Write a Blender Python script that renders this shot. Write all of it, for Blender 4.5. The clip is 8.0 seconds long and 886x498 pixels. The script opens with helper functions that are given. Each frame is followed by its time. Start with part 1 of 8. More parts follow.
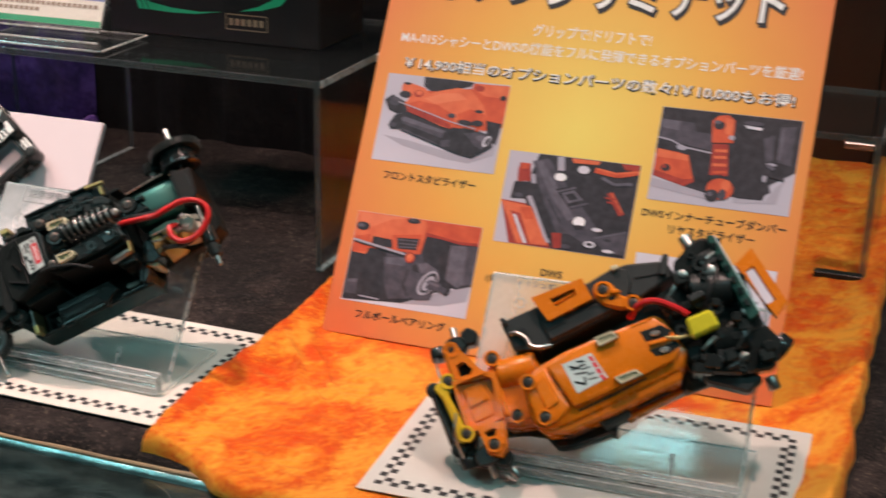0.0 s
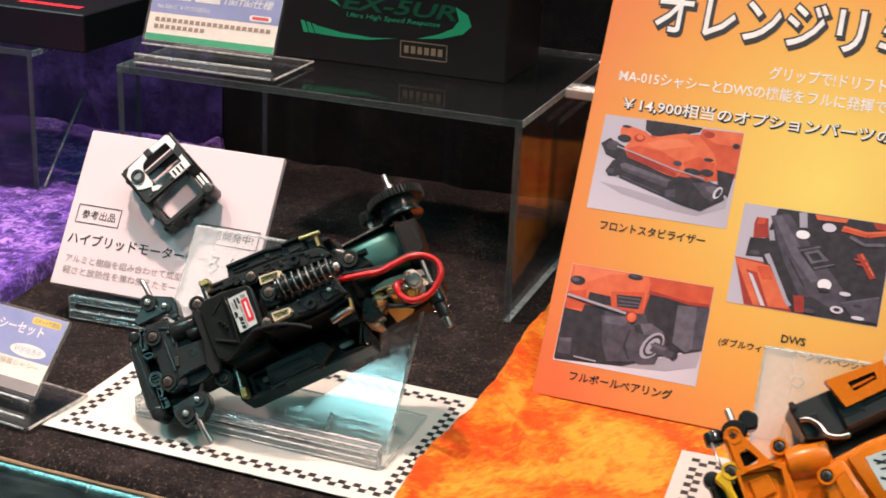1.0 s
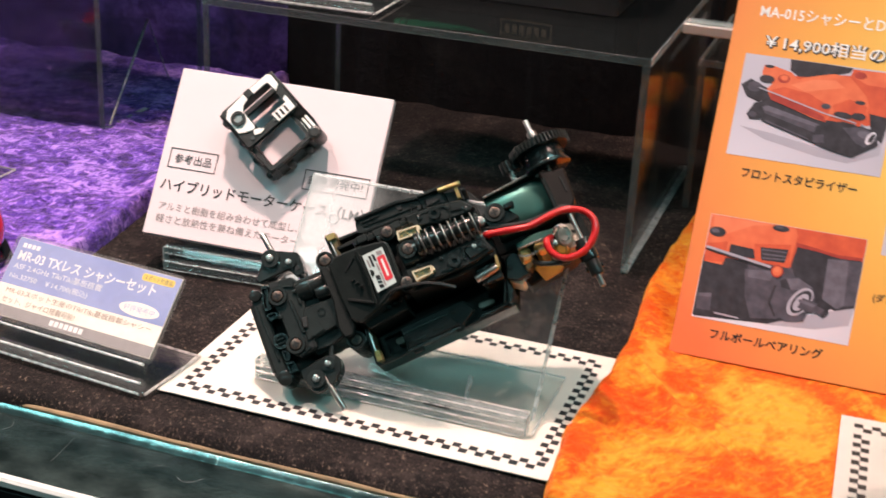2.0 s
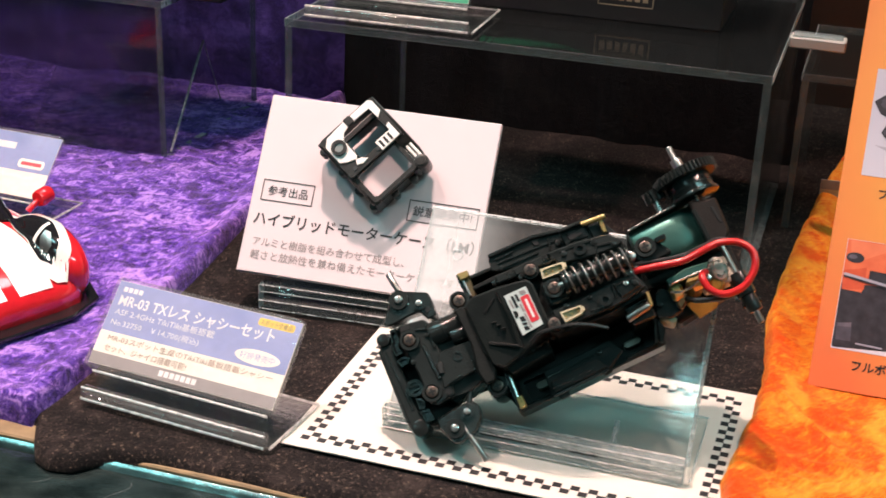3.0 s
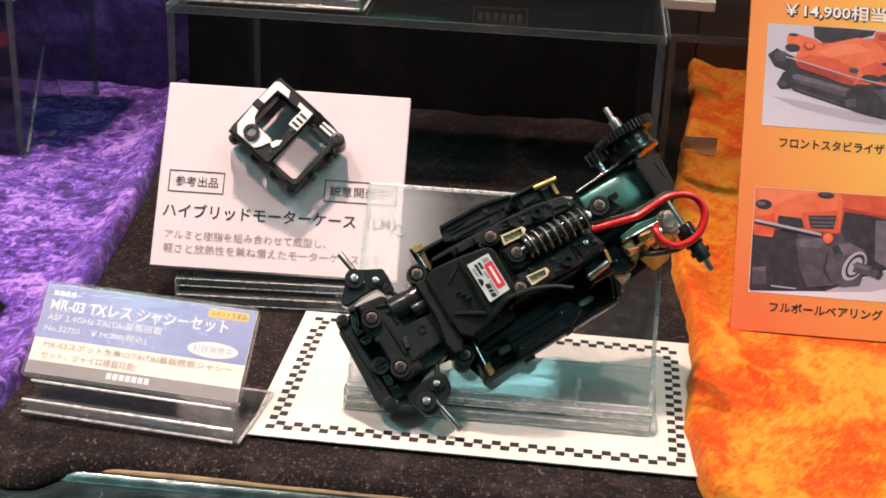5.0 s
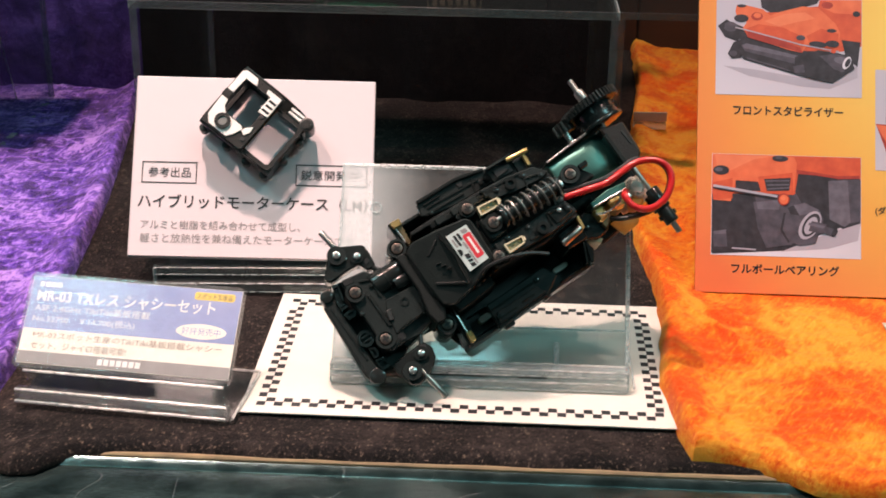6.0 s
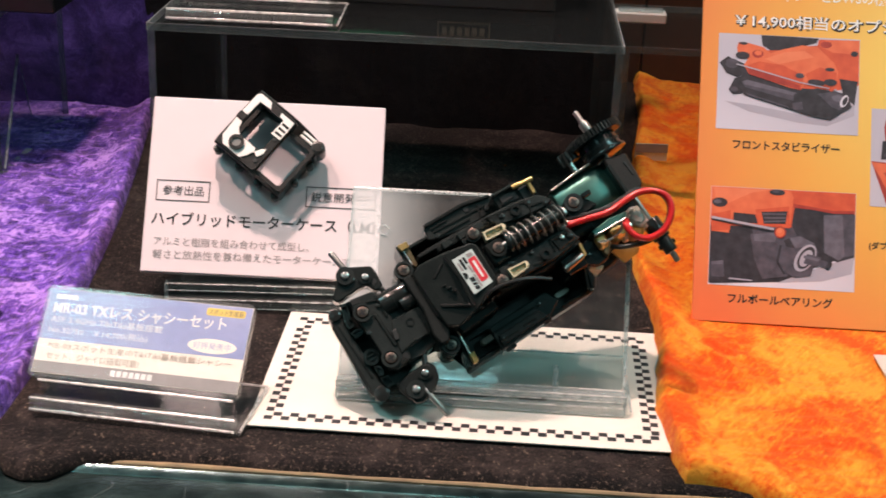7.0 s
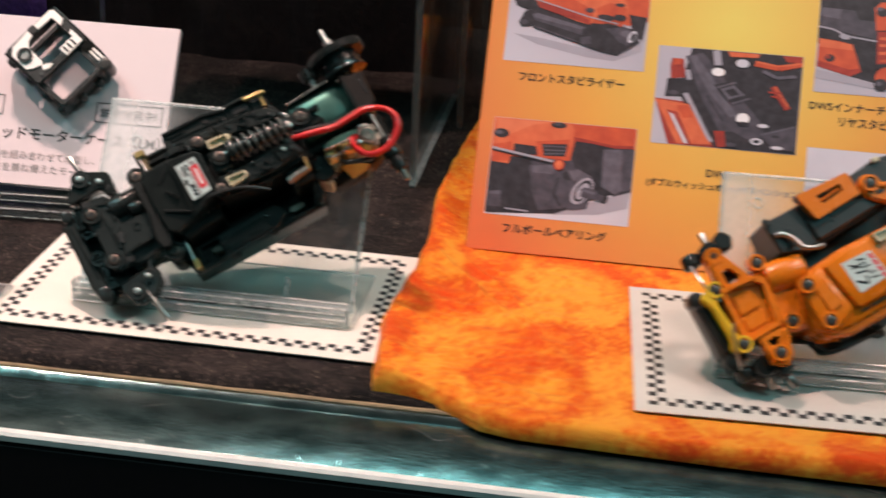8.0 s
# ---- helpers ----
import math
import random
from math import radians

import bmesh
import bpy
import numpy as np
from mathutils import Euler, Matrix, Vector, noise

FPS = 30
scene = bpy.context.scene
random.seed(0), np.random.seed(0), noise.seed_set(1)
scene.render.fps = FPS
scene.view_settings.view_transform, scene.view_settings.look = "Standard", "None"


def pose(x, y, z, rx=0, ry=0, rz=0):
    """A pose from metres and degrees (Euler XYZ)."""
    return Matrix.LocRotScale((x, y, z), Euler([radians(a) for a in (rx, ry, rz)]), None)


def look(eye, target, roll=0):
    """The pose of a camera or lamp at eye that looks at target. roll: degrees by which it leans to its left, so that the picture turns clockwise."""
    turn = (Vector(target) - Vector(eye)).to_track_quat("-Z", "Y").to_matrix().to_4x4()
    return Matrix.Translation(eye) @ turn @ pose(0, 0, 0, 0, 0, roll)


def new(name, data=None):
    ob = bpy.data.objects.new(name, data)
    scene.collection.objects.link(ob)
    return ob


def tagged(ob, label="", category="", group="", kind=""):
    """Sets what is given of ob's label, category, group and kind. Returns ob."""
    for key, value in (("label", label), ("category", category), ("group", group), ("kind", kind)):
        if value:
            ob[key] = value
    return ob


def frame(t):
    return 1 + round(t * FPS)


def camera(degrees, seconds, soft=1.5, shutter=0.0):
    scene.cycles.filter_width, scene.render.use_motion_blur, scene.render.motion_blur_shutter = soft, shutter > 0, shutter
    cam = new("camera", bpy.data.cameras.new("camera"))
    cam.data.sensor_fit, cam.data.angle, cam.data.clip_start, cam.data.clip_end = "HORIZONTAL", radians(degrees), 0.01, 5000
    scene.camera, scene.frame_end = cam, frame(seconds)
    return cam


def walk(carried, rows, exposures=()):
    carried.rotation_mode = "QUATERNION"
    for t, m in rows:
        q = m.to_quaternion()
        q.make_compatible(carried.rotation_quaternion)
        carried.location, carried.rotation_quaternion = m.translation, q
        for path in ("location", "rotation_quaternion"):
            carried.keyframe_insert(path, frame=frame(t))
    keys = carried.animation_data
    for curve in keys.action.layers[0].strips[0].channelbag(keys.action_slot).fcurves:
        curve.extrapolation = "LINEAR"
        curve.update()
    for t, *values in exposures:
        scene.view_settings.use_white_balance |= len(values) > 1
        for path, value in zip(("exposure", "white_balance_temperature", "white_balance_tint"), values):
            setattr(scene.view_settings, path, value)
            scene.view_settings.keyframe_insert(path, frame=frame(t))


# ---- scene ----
cam = camera(35.0, 8.0, soft=1.65, shutter=0.33)
PATH = [
    (0, (0.38090, -0.38744, 0.23475), (0.25239, -0.03467, 0.09676), 1.20),
    (0.5, (0.33251, -0.37972, 0.23563), (0.19257, -0.03127, 0.09779), 1.14),
    (1, (0.27945, -0.37112, 0.23627), (0.15352, -0.01741, 0.09833), 2.68),
    (1.5, (0.23291, -0.36818, 0.22813), (0.12416, -0.01202, 0.08208), 2.62),
    (2, (0.21499, -0.35560, 0.23003), (0.09862, -0.00697, 0.07220), 3.08),
    (2.2, (0.21747, -0.34273, 0.23255), (0.08610, 0.00079, 0.07526), 3.11),
    (3.3, (0.12771, -0.34541, 0.22192), (0.04043, 0.01176, 0.06440), 2.71),
    (3.5, (0.11716, -0.34753, 0.22002), (0.04466, 0.01189, 0.06014), 3.06),
    (4, (0.10198, -0.35156, 0.21903), (0.04618, 0.01007, 0.05746), 1.65),
    (4.5, (0.09566, -0.35264, 0.21850), (0.05433, 0.01088, 0.05680), 2.66),
    (4.7, (0.09293, -0.35525, 0.21946), (0.05441, 0.00958, 0.06002), 2.64),
    (5.8, (0.08458, -0.36891, 0.21610), (0.06402, -0.00061, 0.06141), 1.13),
    (6, (0.07810, -0.37533, 0.21601), (0.06212, -0.00740, 0.05991), 0.90),
    (6.5, (0.06661, -0.38840, 0.21916), (0.05124, -0.01862, 0.06742), 1.59),
    (7, (0.07604, -0.38843, 0.22087), (0.06040, -0.01780, 0.07123), 2.36),
    (7.5, (0.10689, -0.38600, 0.20869), (0.10944, -0.01927, 0.04900), 4.65),
    (7.9, (0.17519, -0.39256, 0.20462), (0.14080, -0.02441, 0.05203), 3.26),
    (8, (0.20053, -0.39373, 0.20867), (0.15709, -0.02772, 0.05327), 3.10),
]
walk(cam, [(t, look(eye, target, roll)) for t, eye, target, roll in PATH],
     [(0.0, -0.24), (0.5, -0.20), (1.0, 0.02), (1.5, 0.10), (2.0, 0.10), (3.5, 0.02), (6.5, -0.06), (7.0, -0.10), (7.5, -0.25), (8.0, -0.28)])

# ---- world and lamps ----
world = bpy.data.worlds.new("hall_air")
scene.world = world
world.use_nodes = True
world.node_tree.nodes["Background"].inputs[0].default_value = (0.20, 0.46, 0.60, 1)
world.node_tree.nodes["Background"].inputs[1].default_value = 0.17


def area_lamp(name, eye, target, power, size, colour, size_y=None):
    data = bpy.data.lights.new(name, "AREA")
    data.energy, data.color, data.size = power, colour, size
    if size_y:
        data.shape, data.size_y = "RECTANGLE", size_y
    ob = new(name, data)
    ob.matrix_world = look(eye, target)
    return ob


WARM = (1.0, 0.67, 0.59)
TUBE = (0.43, 0.93, 0.96)
for x, y, tx, ty, power, spread in ((-0.32, -0.14, -0.20, 0.03, 0.78, 48), (-0.07, 0.11, 0.02, 0.04, 1.70, 64), (0.46, -0.01, 0.34, 0.12, 0.54, 48)):
    lamp = area_lamp("spot_lamp", (x, y, 0.95), (tx, ty, 0.0), power, 0.05, WARM)
    lamp.data.spread = radians(spread)
# First two follow panel reflections; the last three are unseen teal fill.
for x, y, power, long, wide in ((-0.06, -2.37, 0.9, 0.28, 0.07), (-1.12, -2.34, 3.0, 0.36, 0.16), (1.7, -0.9, 19.0, 1.2, 0.25), (-1.5, -0.6, 16.5, 1.2, 0.25), (0.2, 0.9, 11.0, 1.2, 0.25)):
    area_lamp("hall_tube_lamp", (x, y, 2.2), (x * 0.6, 0.1, 0.0), power, long, TUBE, wide)
for x, y, z in ((-1.6, 3.3, 1.75), (0.1, 3.5, 2.0), (1.5, 3.2, 1.6), (2.8, 3.6, 2.1)):
    area_lamp("far_tube_lamp", (x, y, z), (x * 0.5, 0.1, 0.0), 1.2, 0.8, TUBE, 0.10)

# ---- materials ----
def rgb(r, g, b):
    return (r, g, b, 1.0)


def material(name, colour, rough=0.5, metal=0.0, second=None, scale=200.0, bump=0.0, bump_scale=None, coat=0.0, sheen=0.0, spread=0.5, spec=0.5, stretch=(1, 1, 1)):
    """Painted, moulded or printed surface: base colour with a second tone by noise at two scales, fine bump."""
    m = bpy.data.materials.new(name)
    m.use_nodes = True
    nt = m.node_tree
    b = nt.nodes["Principled BSDF"]
    b.inputs["Roughness"].default_value = rough
    b.inputs["Metallic"].default_value = metal
    b.inputs["Coat Weight"].default_value = coat
    b.inputs["Sheen Weight"].default_value = sheen
    b.inputs["Specular IOR Level"].default_value = spec
    second = second or tuple(c * 0.82 for c in colour)
    tc = nt.nodes.new("ShaderNodeTexCoord")
    n1 = nt.nodes.new("ShaderNodeTexNoise")
    n1.inputs["Scale"].default_value, n1.inputs["Detail"].default_value = scale, 6.0
    mp = nt.nodes.new("ShaderNodeMapping")
    mp.inputs["Scale"].default_value = stretch
    nt.links.new(tc.outputs["Object"], mp.inputs["Vector"])
    nt.links.new(mp.outputs["Vector"], n1.inputs["Vector"])
    ramp = nt.nodes.new("ShaderNodeValToRGB")
    ramp.color_ramp.elements[0].position = 0.5 - spread / 2
    ramp.color_ramp.elements[1].position = 0.5 + spread / 2
    ramp.color_ramp.elements[0].color = rgb(*second)
    ramp.color_ramp.elements[1].color = rgb(*colour)
    nt.links.new(n1.outputs["Fac"], ramp.inputs["Fac"])
    nt.links.new(ramp.outputs["Color"], b.inputs["Base Color"])
    mr = nt.nodes.new("ShaderNodeMapRange")
    mr.inputs["To Min"].default_value, mr.inputs["To Max"].default_value = max(0.02, rough - 0.08), rough + 0.08
    n2 = nt.nodes.new("ShaderNodeTexNoise")
    n2.inputs["Scale"].default_value, n2.inputs["Detail"].default_value = (bump_scale or scale * 6), 4.0
    nt.links.new(mp.outputs["Vector"], n2.inputs["Vector"])
    nt.links.new(n2.outputs["Fac"], mr.inputs["Value"])
    nt.links.new(mr.outputs["Result"], b.inputs["Roughness"])
    if bump:
        bp = nt.nodes.new("ShaderNodeBump")
        bp.inputs["Strength"].default_value, bp.inputs["Distance"].default_value = bump, 0.0004
        nt.links.new(n2.outputs["Fac"], bp.inputs["Height"])
        nt.links.new(bp.outputs["Normal"], b.inputs["Normal"])
    return m


def velvet(name, dark, mid, light, patch=22.0, sparkle=0.0, sheen=0.6, sheen_tint=(1, 1, 1), stretch=(1, 1, 1), weights=(0.5, 0.33, 0.17), contrast=0.11, turn=0.0, hairy=False, relief=0.8, glint=(0.34, 0.25, 0.18), middle=0.5, spec=0.15, rough=0.75, spec_tint=(1, 1, 1), tufts=5.5, depth=0.0035):
    """Crushed velvet: pile lying in patches, streaked by distorted noise, its shade and glints put into the colour,
    with a soft sheen and short-pile bump.
    """
    m = bpy.data.materials.new(name)
    m.use_nodes = True
    nt = m.node_tree
    b = nt.nodes["Principled BSDF"]
    b.inputs["Roughness"].default_value = rough
    b.inputs["Sheen Weight"].default_value = sheen
    b.inputs["Sheen Roughness"].default_value = 0.35
    b.inputs["Sheen Tint"].default_value = rgb(*sheen_tint)
    b.inputs["Specular IOR Level"].default_value = spec
    b.inputs["Specular Tint"].default_value = rgb(*spec_tint)
    tc = nt.nodes.new("ShaderNodeTexCoord")
    mp = nt.nodes.new("ShaderNodeMapping")
    mp.vector_type = "TEXTURE"
    mp.inputs["Scale"].default_value = [1 / k for k in stretch]
    mp.inputs["Rotation"].default_value = (0, 0, radians(turn))
    nt.links.new(tc.outputs["Object"], mp.inputs["Vector"])
    hair = nt.nodes.new("ShaderNodeMapping")
    hair.vector_type = "TEXTURE"
    hair.inputs["Scale"].default_value = (2.6, 0.6, 1)
    hair.inputs["Rotation"].default_value = (0, 0, radians(turn + 70))
    nt.links.new(tc.outputs["Object"], hair.inputs["Vector"])

    def noise_node(scale, detail, distortion, rough, space):
        n = nt.nodes.new("ShaderNodeTexNoise")
        n.inputs["Scale"].default_value, n.inputs["Detail"].default_value = scale, detail
        n.inputs["Distortion"].default_value, n.inputs["Roughness"].default_value = distortion, rough
        nt.links.new(space, n.inputs["Vector"])
        return n

    def mad(a, k, c):
        n = nt.nodes.new("ShaderNodeMath")
        n.operation = "MULTIPLY_ADD"
        n.inputs[1].default_value = k
        nt.links.new(a, n.inputs[0])
        if c is None:
            n.inputs[2].default_value = 0.0
        else:
            nt.links.new(c, n.inputs[2])
        return n.outputs["Value"]

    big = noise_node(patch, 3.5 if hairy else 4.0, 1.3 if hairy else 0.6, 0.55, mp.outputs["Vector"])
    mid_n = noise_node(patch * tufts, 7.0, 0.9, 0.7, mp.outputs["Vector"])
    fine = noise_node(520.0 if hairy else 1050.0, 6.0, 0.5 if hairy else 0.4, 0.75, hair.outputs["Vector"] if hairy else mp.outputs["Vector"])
    nap_shade = mad(fine.outputs["Fac"], weights[2], mad(mid_n.outputs["Fac"], weights[1], mad(big.outputs["Fac"], weights[0], None)))
    # Ramp paints shaded and lit tufts into the base colour.
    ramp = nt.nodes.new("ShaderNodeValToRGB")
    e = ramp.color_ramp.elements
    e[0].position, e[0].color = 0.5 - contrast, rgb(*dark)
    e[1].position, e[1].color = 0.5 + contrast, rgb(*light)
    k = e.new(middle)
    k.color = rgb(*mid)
    nt.links.new(nap_shade, ramp.inputs["Fac"])
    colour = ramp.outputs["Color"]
    # Glints of the pile, added to the base colour.
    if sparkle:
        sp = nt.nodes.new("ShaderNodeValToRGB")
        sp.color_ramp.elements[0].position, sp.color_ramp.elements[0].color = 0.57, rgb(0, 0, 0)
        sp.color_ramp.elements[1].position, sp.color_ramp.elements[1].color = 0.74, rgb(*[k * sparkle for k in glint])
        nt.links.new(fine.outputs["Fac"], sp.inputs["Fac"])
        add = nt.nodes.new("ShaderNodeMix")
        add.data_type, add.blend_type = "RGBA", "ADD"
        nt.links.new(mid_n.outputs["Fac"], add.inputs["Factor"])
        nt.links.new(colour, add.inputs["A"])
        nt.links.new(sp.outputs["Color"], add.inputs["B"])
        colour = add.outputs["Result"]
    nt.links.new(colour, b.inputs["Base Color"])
    bp = nt.nodes.new("ShaderNodeBump")
    bp.inputs["Strength"].default_value, bp.inputs["Distance"].default_value = relief, depth
    nt.links.new(nap_shade, bp.inputs["Height"])
    pile = noise_node(1500.0, 3.0, 0.6, 0.7, tc.outputs["Object"])
    fuzz = nt.nodes.new("ShaderNodeBump")
    fuzz.inputs["Strength"].default_value, fuzz.inputs["Distance"].default_value = 0.55, 0.0009
    nt.links.new(pile.outputs["Fac"], fuzz.inputs["Height"])
    nt.links.new(bp.outputs["Normal"], fuzz.inputs["Normal"])
    nt.links.new(fuzz.outputs["Normal"], b.inputs["Normal"])
    return m


def acrylic(name, tint, haze=0.03, rough=0.03, gloss=0.045, scratch=0.02, haze_tint=(0.75, 0.85, 0.85), side_veil=0.0):
    """Clear sheet: straight-through light, mirror gloss by the angle, pale haze for dust and reflected light, painted
    thicker at one side.
    """
    m = bpy.data.materials.new(name)
    m.use_nodes = True
    nt = m.node_tree
    nt.nodes.remove(nt.nodes["Principled BSDF"])
    out = nt.nodes["Material Output"]
    tr = nt.nodes.new("ShaderNodeBsdfTransparent")
    tr.inputs["Color"].default_value = rgb(*tint)
    df = nt.nodes.new("ShaderNodeBsdfDiffuse")
    df.inputs["Color"].default_value = rgb(*haze_tint)
    gl = nt.nodes.new("ShaderNodeBsdfGlossy")
    gl.inputs["Roughness"].default_value = rough
    lw = nt.nodes.new("ShaderNodeLayerWeight")
    lw.inputs["Blend"].default_value = 0.5
    pw = nt.nodes.new("ShaderNodeMath")
    pw.operation = "POWER"
    pw.inputs[1].default_value = 5.0
    nt.links.new(lw.outputs["Facing"], pw.inputs[0])
    fr = nt.nodes.new("ShaderNodeMath")
    fr.operation = "MULTIPLY_ADD"
    fr.inputs[1].default_value, fr.inputs[2].default_value = 0.8, gloss
    nt.links.new(pw.outputs["Value"], fr.inputs[0])
    tc = nt.nodes.new("ShaderNodeTexCoord")
    ns = nt.nodes.new("ShaderNodeTexNoise")
    ns.inputs["Scale"].default_value, ns.inputs["Detail"].default_value = 420.0, 9.0
    nt.links.new(tc.outputs["Object"], ns.inputs["Vector"])
    mr = nt.nodes.new("ShaderNodeMapRange")
    mr.inputs["From Min"].default_value, mr.inputs["From Max"].default_value = 0.35, 0.75
    mr.inputs["To Min"].default_value, mr.inputs["To Max"].default_value = haze * 0.7, haze * 1.7
    nt.links.new(ns.outputs["Fac"], mr.inputs["Value"])
    veil = mr.outputs["Result"]
    # Extra haze towards low x paints a lamp's soft reflection on the sheet.
    if side_veil:
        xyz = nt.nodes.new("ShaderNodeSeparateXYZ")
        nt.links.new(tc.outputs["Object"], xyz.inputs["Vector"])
        veil_fade = nt.nodes.new("ShaderNodeMapRange")
        veil_fade.interpolation_type = "SMOOTHSTEP"
        veil_fade.inputs["From Min"].default_value, veil_fade.inputs["From Max"].default_value = 0.0, 0.033
        veil_fade.inputs["To Min"].default_value, veil_fade.inputs["To Max"].default_value = side_veil, 0.0
        nt.links.new(xyz.outputs["X"], veil_fade.inputs["Value"])
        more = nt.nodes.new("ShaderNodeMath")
        nt.links.new(veil_fade.outputs["Result"], more.inputs[0])
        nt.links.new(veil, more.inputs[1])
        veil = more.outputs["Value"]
    sc = nt.nodes.new("ShaderNodeTexNoise")
    sc.inputs["Scale"].default_value, sc.inputs["Detail"].default_value = 320.0, 6.0
    sm = nt.nodes.new("ShaderNodeMapping")
    sm.inputs["Scale"].default_value = (0.25, 2.2, 2.2)
    nt.links.new(tc.outputs["Object"], sm.inputs["Vector"])
    nt.links.new(sm.outputs["Vector"], sc.inputs["Vector"])
    bp = nt.nodes.new("ShaderNodeBump")
    bp.inputs["Strength"].default_value, bp.inputs["Distance"].default_value = scratch, 0.001
    nt.links.new(sc.outputs["Fac"], bp.inputs["Height"])
    nt.links.new(bp.outputs["Normal"], gl.inputs["Normal"])
    m1 = nt.nodes.new("ShaderNodeMixShader")
    nt.links.new(veil, m1.inputs["Fac"])
    nt.links.new(tr.outputs["BSDF"], m1.inputs[1])
    nt.links.new(df.outputs["BSDF"], m1.inputs[2])
    m2 = nt.nodes.new("ShaderNodeMixShader")
    nt.links.new(fr.outputs["Value"], m2.inputs["Fac"])
    nt.links.new(m1.outputs["Shader"], m2.inputs[1])
    nt.links.new(gl.outputs["BSDF"], m2.inputs[2])
    nt.links.new(m2.outputs["Shader"], out.inputs["Surface"])
    return m


def gradient_print(name, centre, reach, inner, mid, outer):
    """Printed paper with a round glow of ink colours from a centre, and a faint print grain."""
    m = bpy.data.materials.new(name)
    m.use_nodes = True
    nt = m.node_tree
    b = nt.nodes["Principled BSDF"]
    b.inputs["Roughness"].default_value = 0.42
    tc = nt.nodes.new("ShaderNodeTexCoord")
    mp = nt.nodes.new("ShaderNodeMapping")
    mp.inputs["Location"].default_value = (-centre[0] / reach, -centre[1] / (reach * 1.15), 0)
    mp.inputs["Scale"].default_value = (1 / reach, 1 / (reach * 1.15), 0)
    nt.links.new(tc.outputs["Object"], mp.inputs["Vector"])
    ln = nt.nodes.new("ShaderNodeVectorMath")
    ln.operation = "LENGTH"
    nt.links.new(mp.outputs["Vector"], ln.inputs[0])
    ns = nt.nodes.new("ShaderNodeTexNoise")
    ns.inputs["Scale"].default_value = 60.0
    nt.links.new(tc.outputs["Object"], ns.inputs["Vector"])
    ad = nt.nodes.new("ShaderNodeMath")
    ad.operation = "MULTIPLY_ADD"
    ad.inputs[1].default_value = 0.06
    nt.links.new(ns.outputs["Fac"], ad.inputs[0])
    nt.links.new(ln.outputs["Value"], ad.inputs[2])
    ramp = nt.nodes.new("ShaderNodeValToRGB")
    e = ramp.color_ramp.elements
    e[0].position, e[0].color = 0.06, rgb(*inner)
    e[1].position, e[1].color = 1.0, rgb(*outer)
    k = e.new(0.55)
    k.color = rgb(*mid)
    nt.links.new(ad.outputs["Value"], ramp.inputs["Fac"])
    nt.links.new(ramp.outputs["Color"], b.inputs["Base Color"])
    return m


def scratched_metal(name, light, dark):
    """Worn metal rail: cloudy tone painted for mottled reflections, dull patches, short curved scratches and bright pin
    marks.
    """
    m = material(name, light, 0.21, 0.92, second=dark, scale=130, bump=0.22, bump_scale=800, spread=0.34, stretch=(0.7, 1, 1))
    nt = m.node_tree
    b = nt.nodes["Principled BSDF"]
    tc = nt.nodes.new("ShaderNodeTexCoord")
    base = b.inputs["Base Color"].links[0].from_socket

    def contour(scale, thin, detail):
        n = nt.nodes.new("ShaderNodeTexNoise")
        n.inputs["Scale"].default_value, n.inputs["Detail"].default_value = scale, detail
        nt.links.new(tc.outputs["Object"], n.inputs["Vector"])
        r = nt.nodes.new("ShaderNodeValToRGB")
        e = r.color_ramp.elements
        e[0].position, e[0].color = 0.5 - thin, rgb(0, 0, 0)
        e[1].position, e[1].color = 0.5 + thin, rgb(0, 0, 0)
        k = e.new(0.5)
        k.color = rgb(1, 1, 1)
        nt.links.new(n.outputs["Fac"], r.inputs["Fac"])
        return r.outputs["Color"]

    def times(a, c):
        n = nt.nodes.new("ShaderNodeMath")
        n.operation = "MULTIPLY"
        nt.links.new(a, n.inputs[0])
        nt.links.new(c, n.inputs[1])
        return n.outputs["Value"]

    some = nt.nodes.new("ShaderNodeTexNoise")
    some.inputs["Scale"].default_value = 70.0
    nt.links.new(tc.outputs["Object"], some.inputs["Vector"])
    few = nt.nodes.new("ShaderNodeMapRange")
    few.inputs["From Min"].default_value, few.inputs["From Max"].default_value = 0.57, 0.64
    nt.links.new(some.outputs["Fac"], few.inputs["Value"])
    marks = times(contour(58.0, 0.006, 0.0), few.outputs["Result"])
    mix = nt.nodes.new("ShaderNodeMix")
    mix.data_type = "RGBA"
    nt.links.new(marks, mix.inputs["Factor"])
    nt.links.new(base, mix.inputs["A"])
    mix.inputs["B"].default_value = rgb(0.85, 0.88, 0.86)
    nt.links.new(mix.outputs["Result"], b.inputs["Base Color"])
    return m


BLACK_VELVET = velvet("black_velvet", (0.003, 0.0025, 0.003), (0.007, 0.0055, 0.006), (0.034, 0.025, 0.023), 34, 2.3, 0.05, (0.8, 0.6, 0.5), (1, 0.7, 1), (0.34, 0.44, 0.22), 0.085)
# Purple velvet again, darkened in colour for the dim back of the case.
PURPLE_SHADED = velvet("shaded_purple_velvet", (0.012, 0.007, 0.042), (0.036, 0.020, 0.115), (0.11, 0.065, 0.28), 24, 0, 0.1, (0.8, 0.6, 1))
BLACK_FELT = velvet("black_felt", (0.003, 0.0025, 0.003), (0.005, 0.004, 0.005), (0.010, 0.008, 0.008), 30, 0, 0.01)
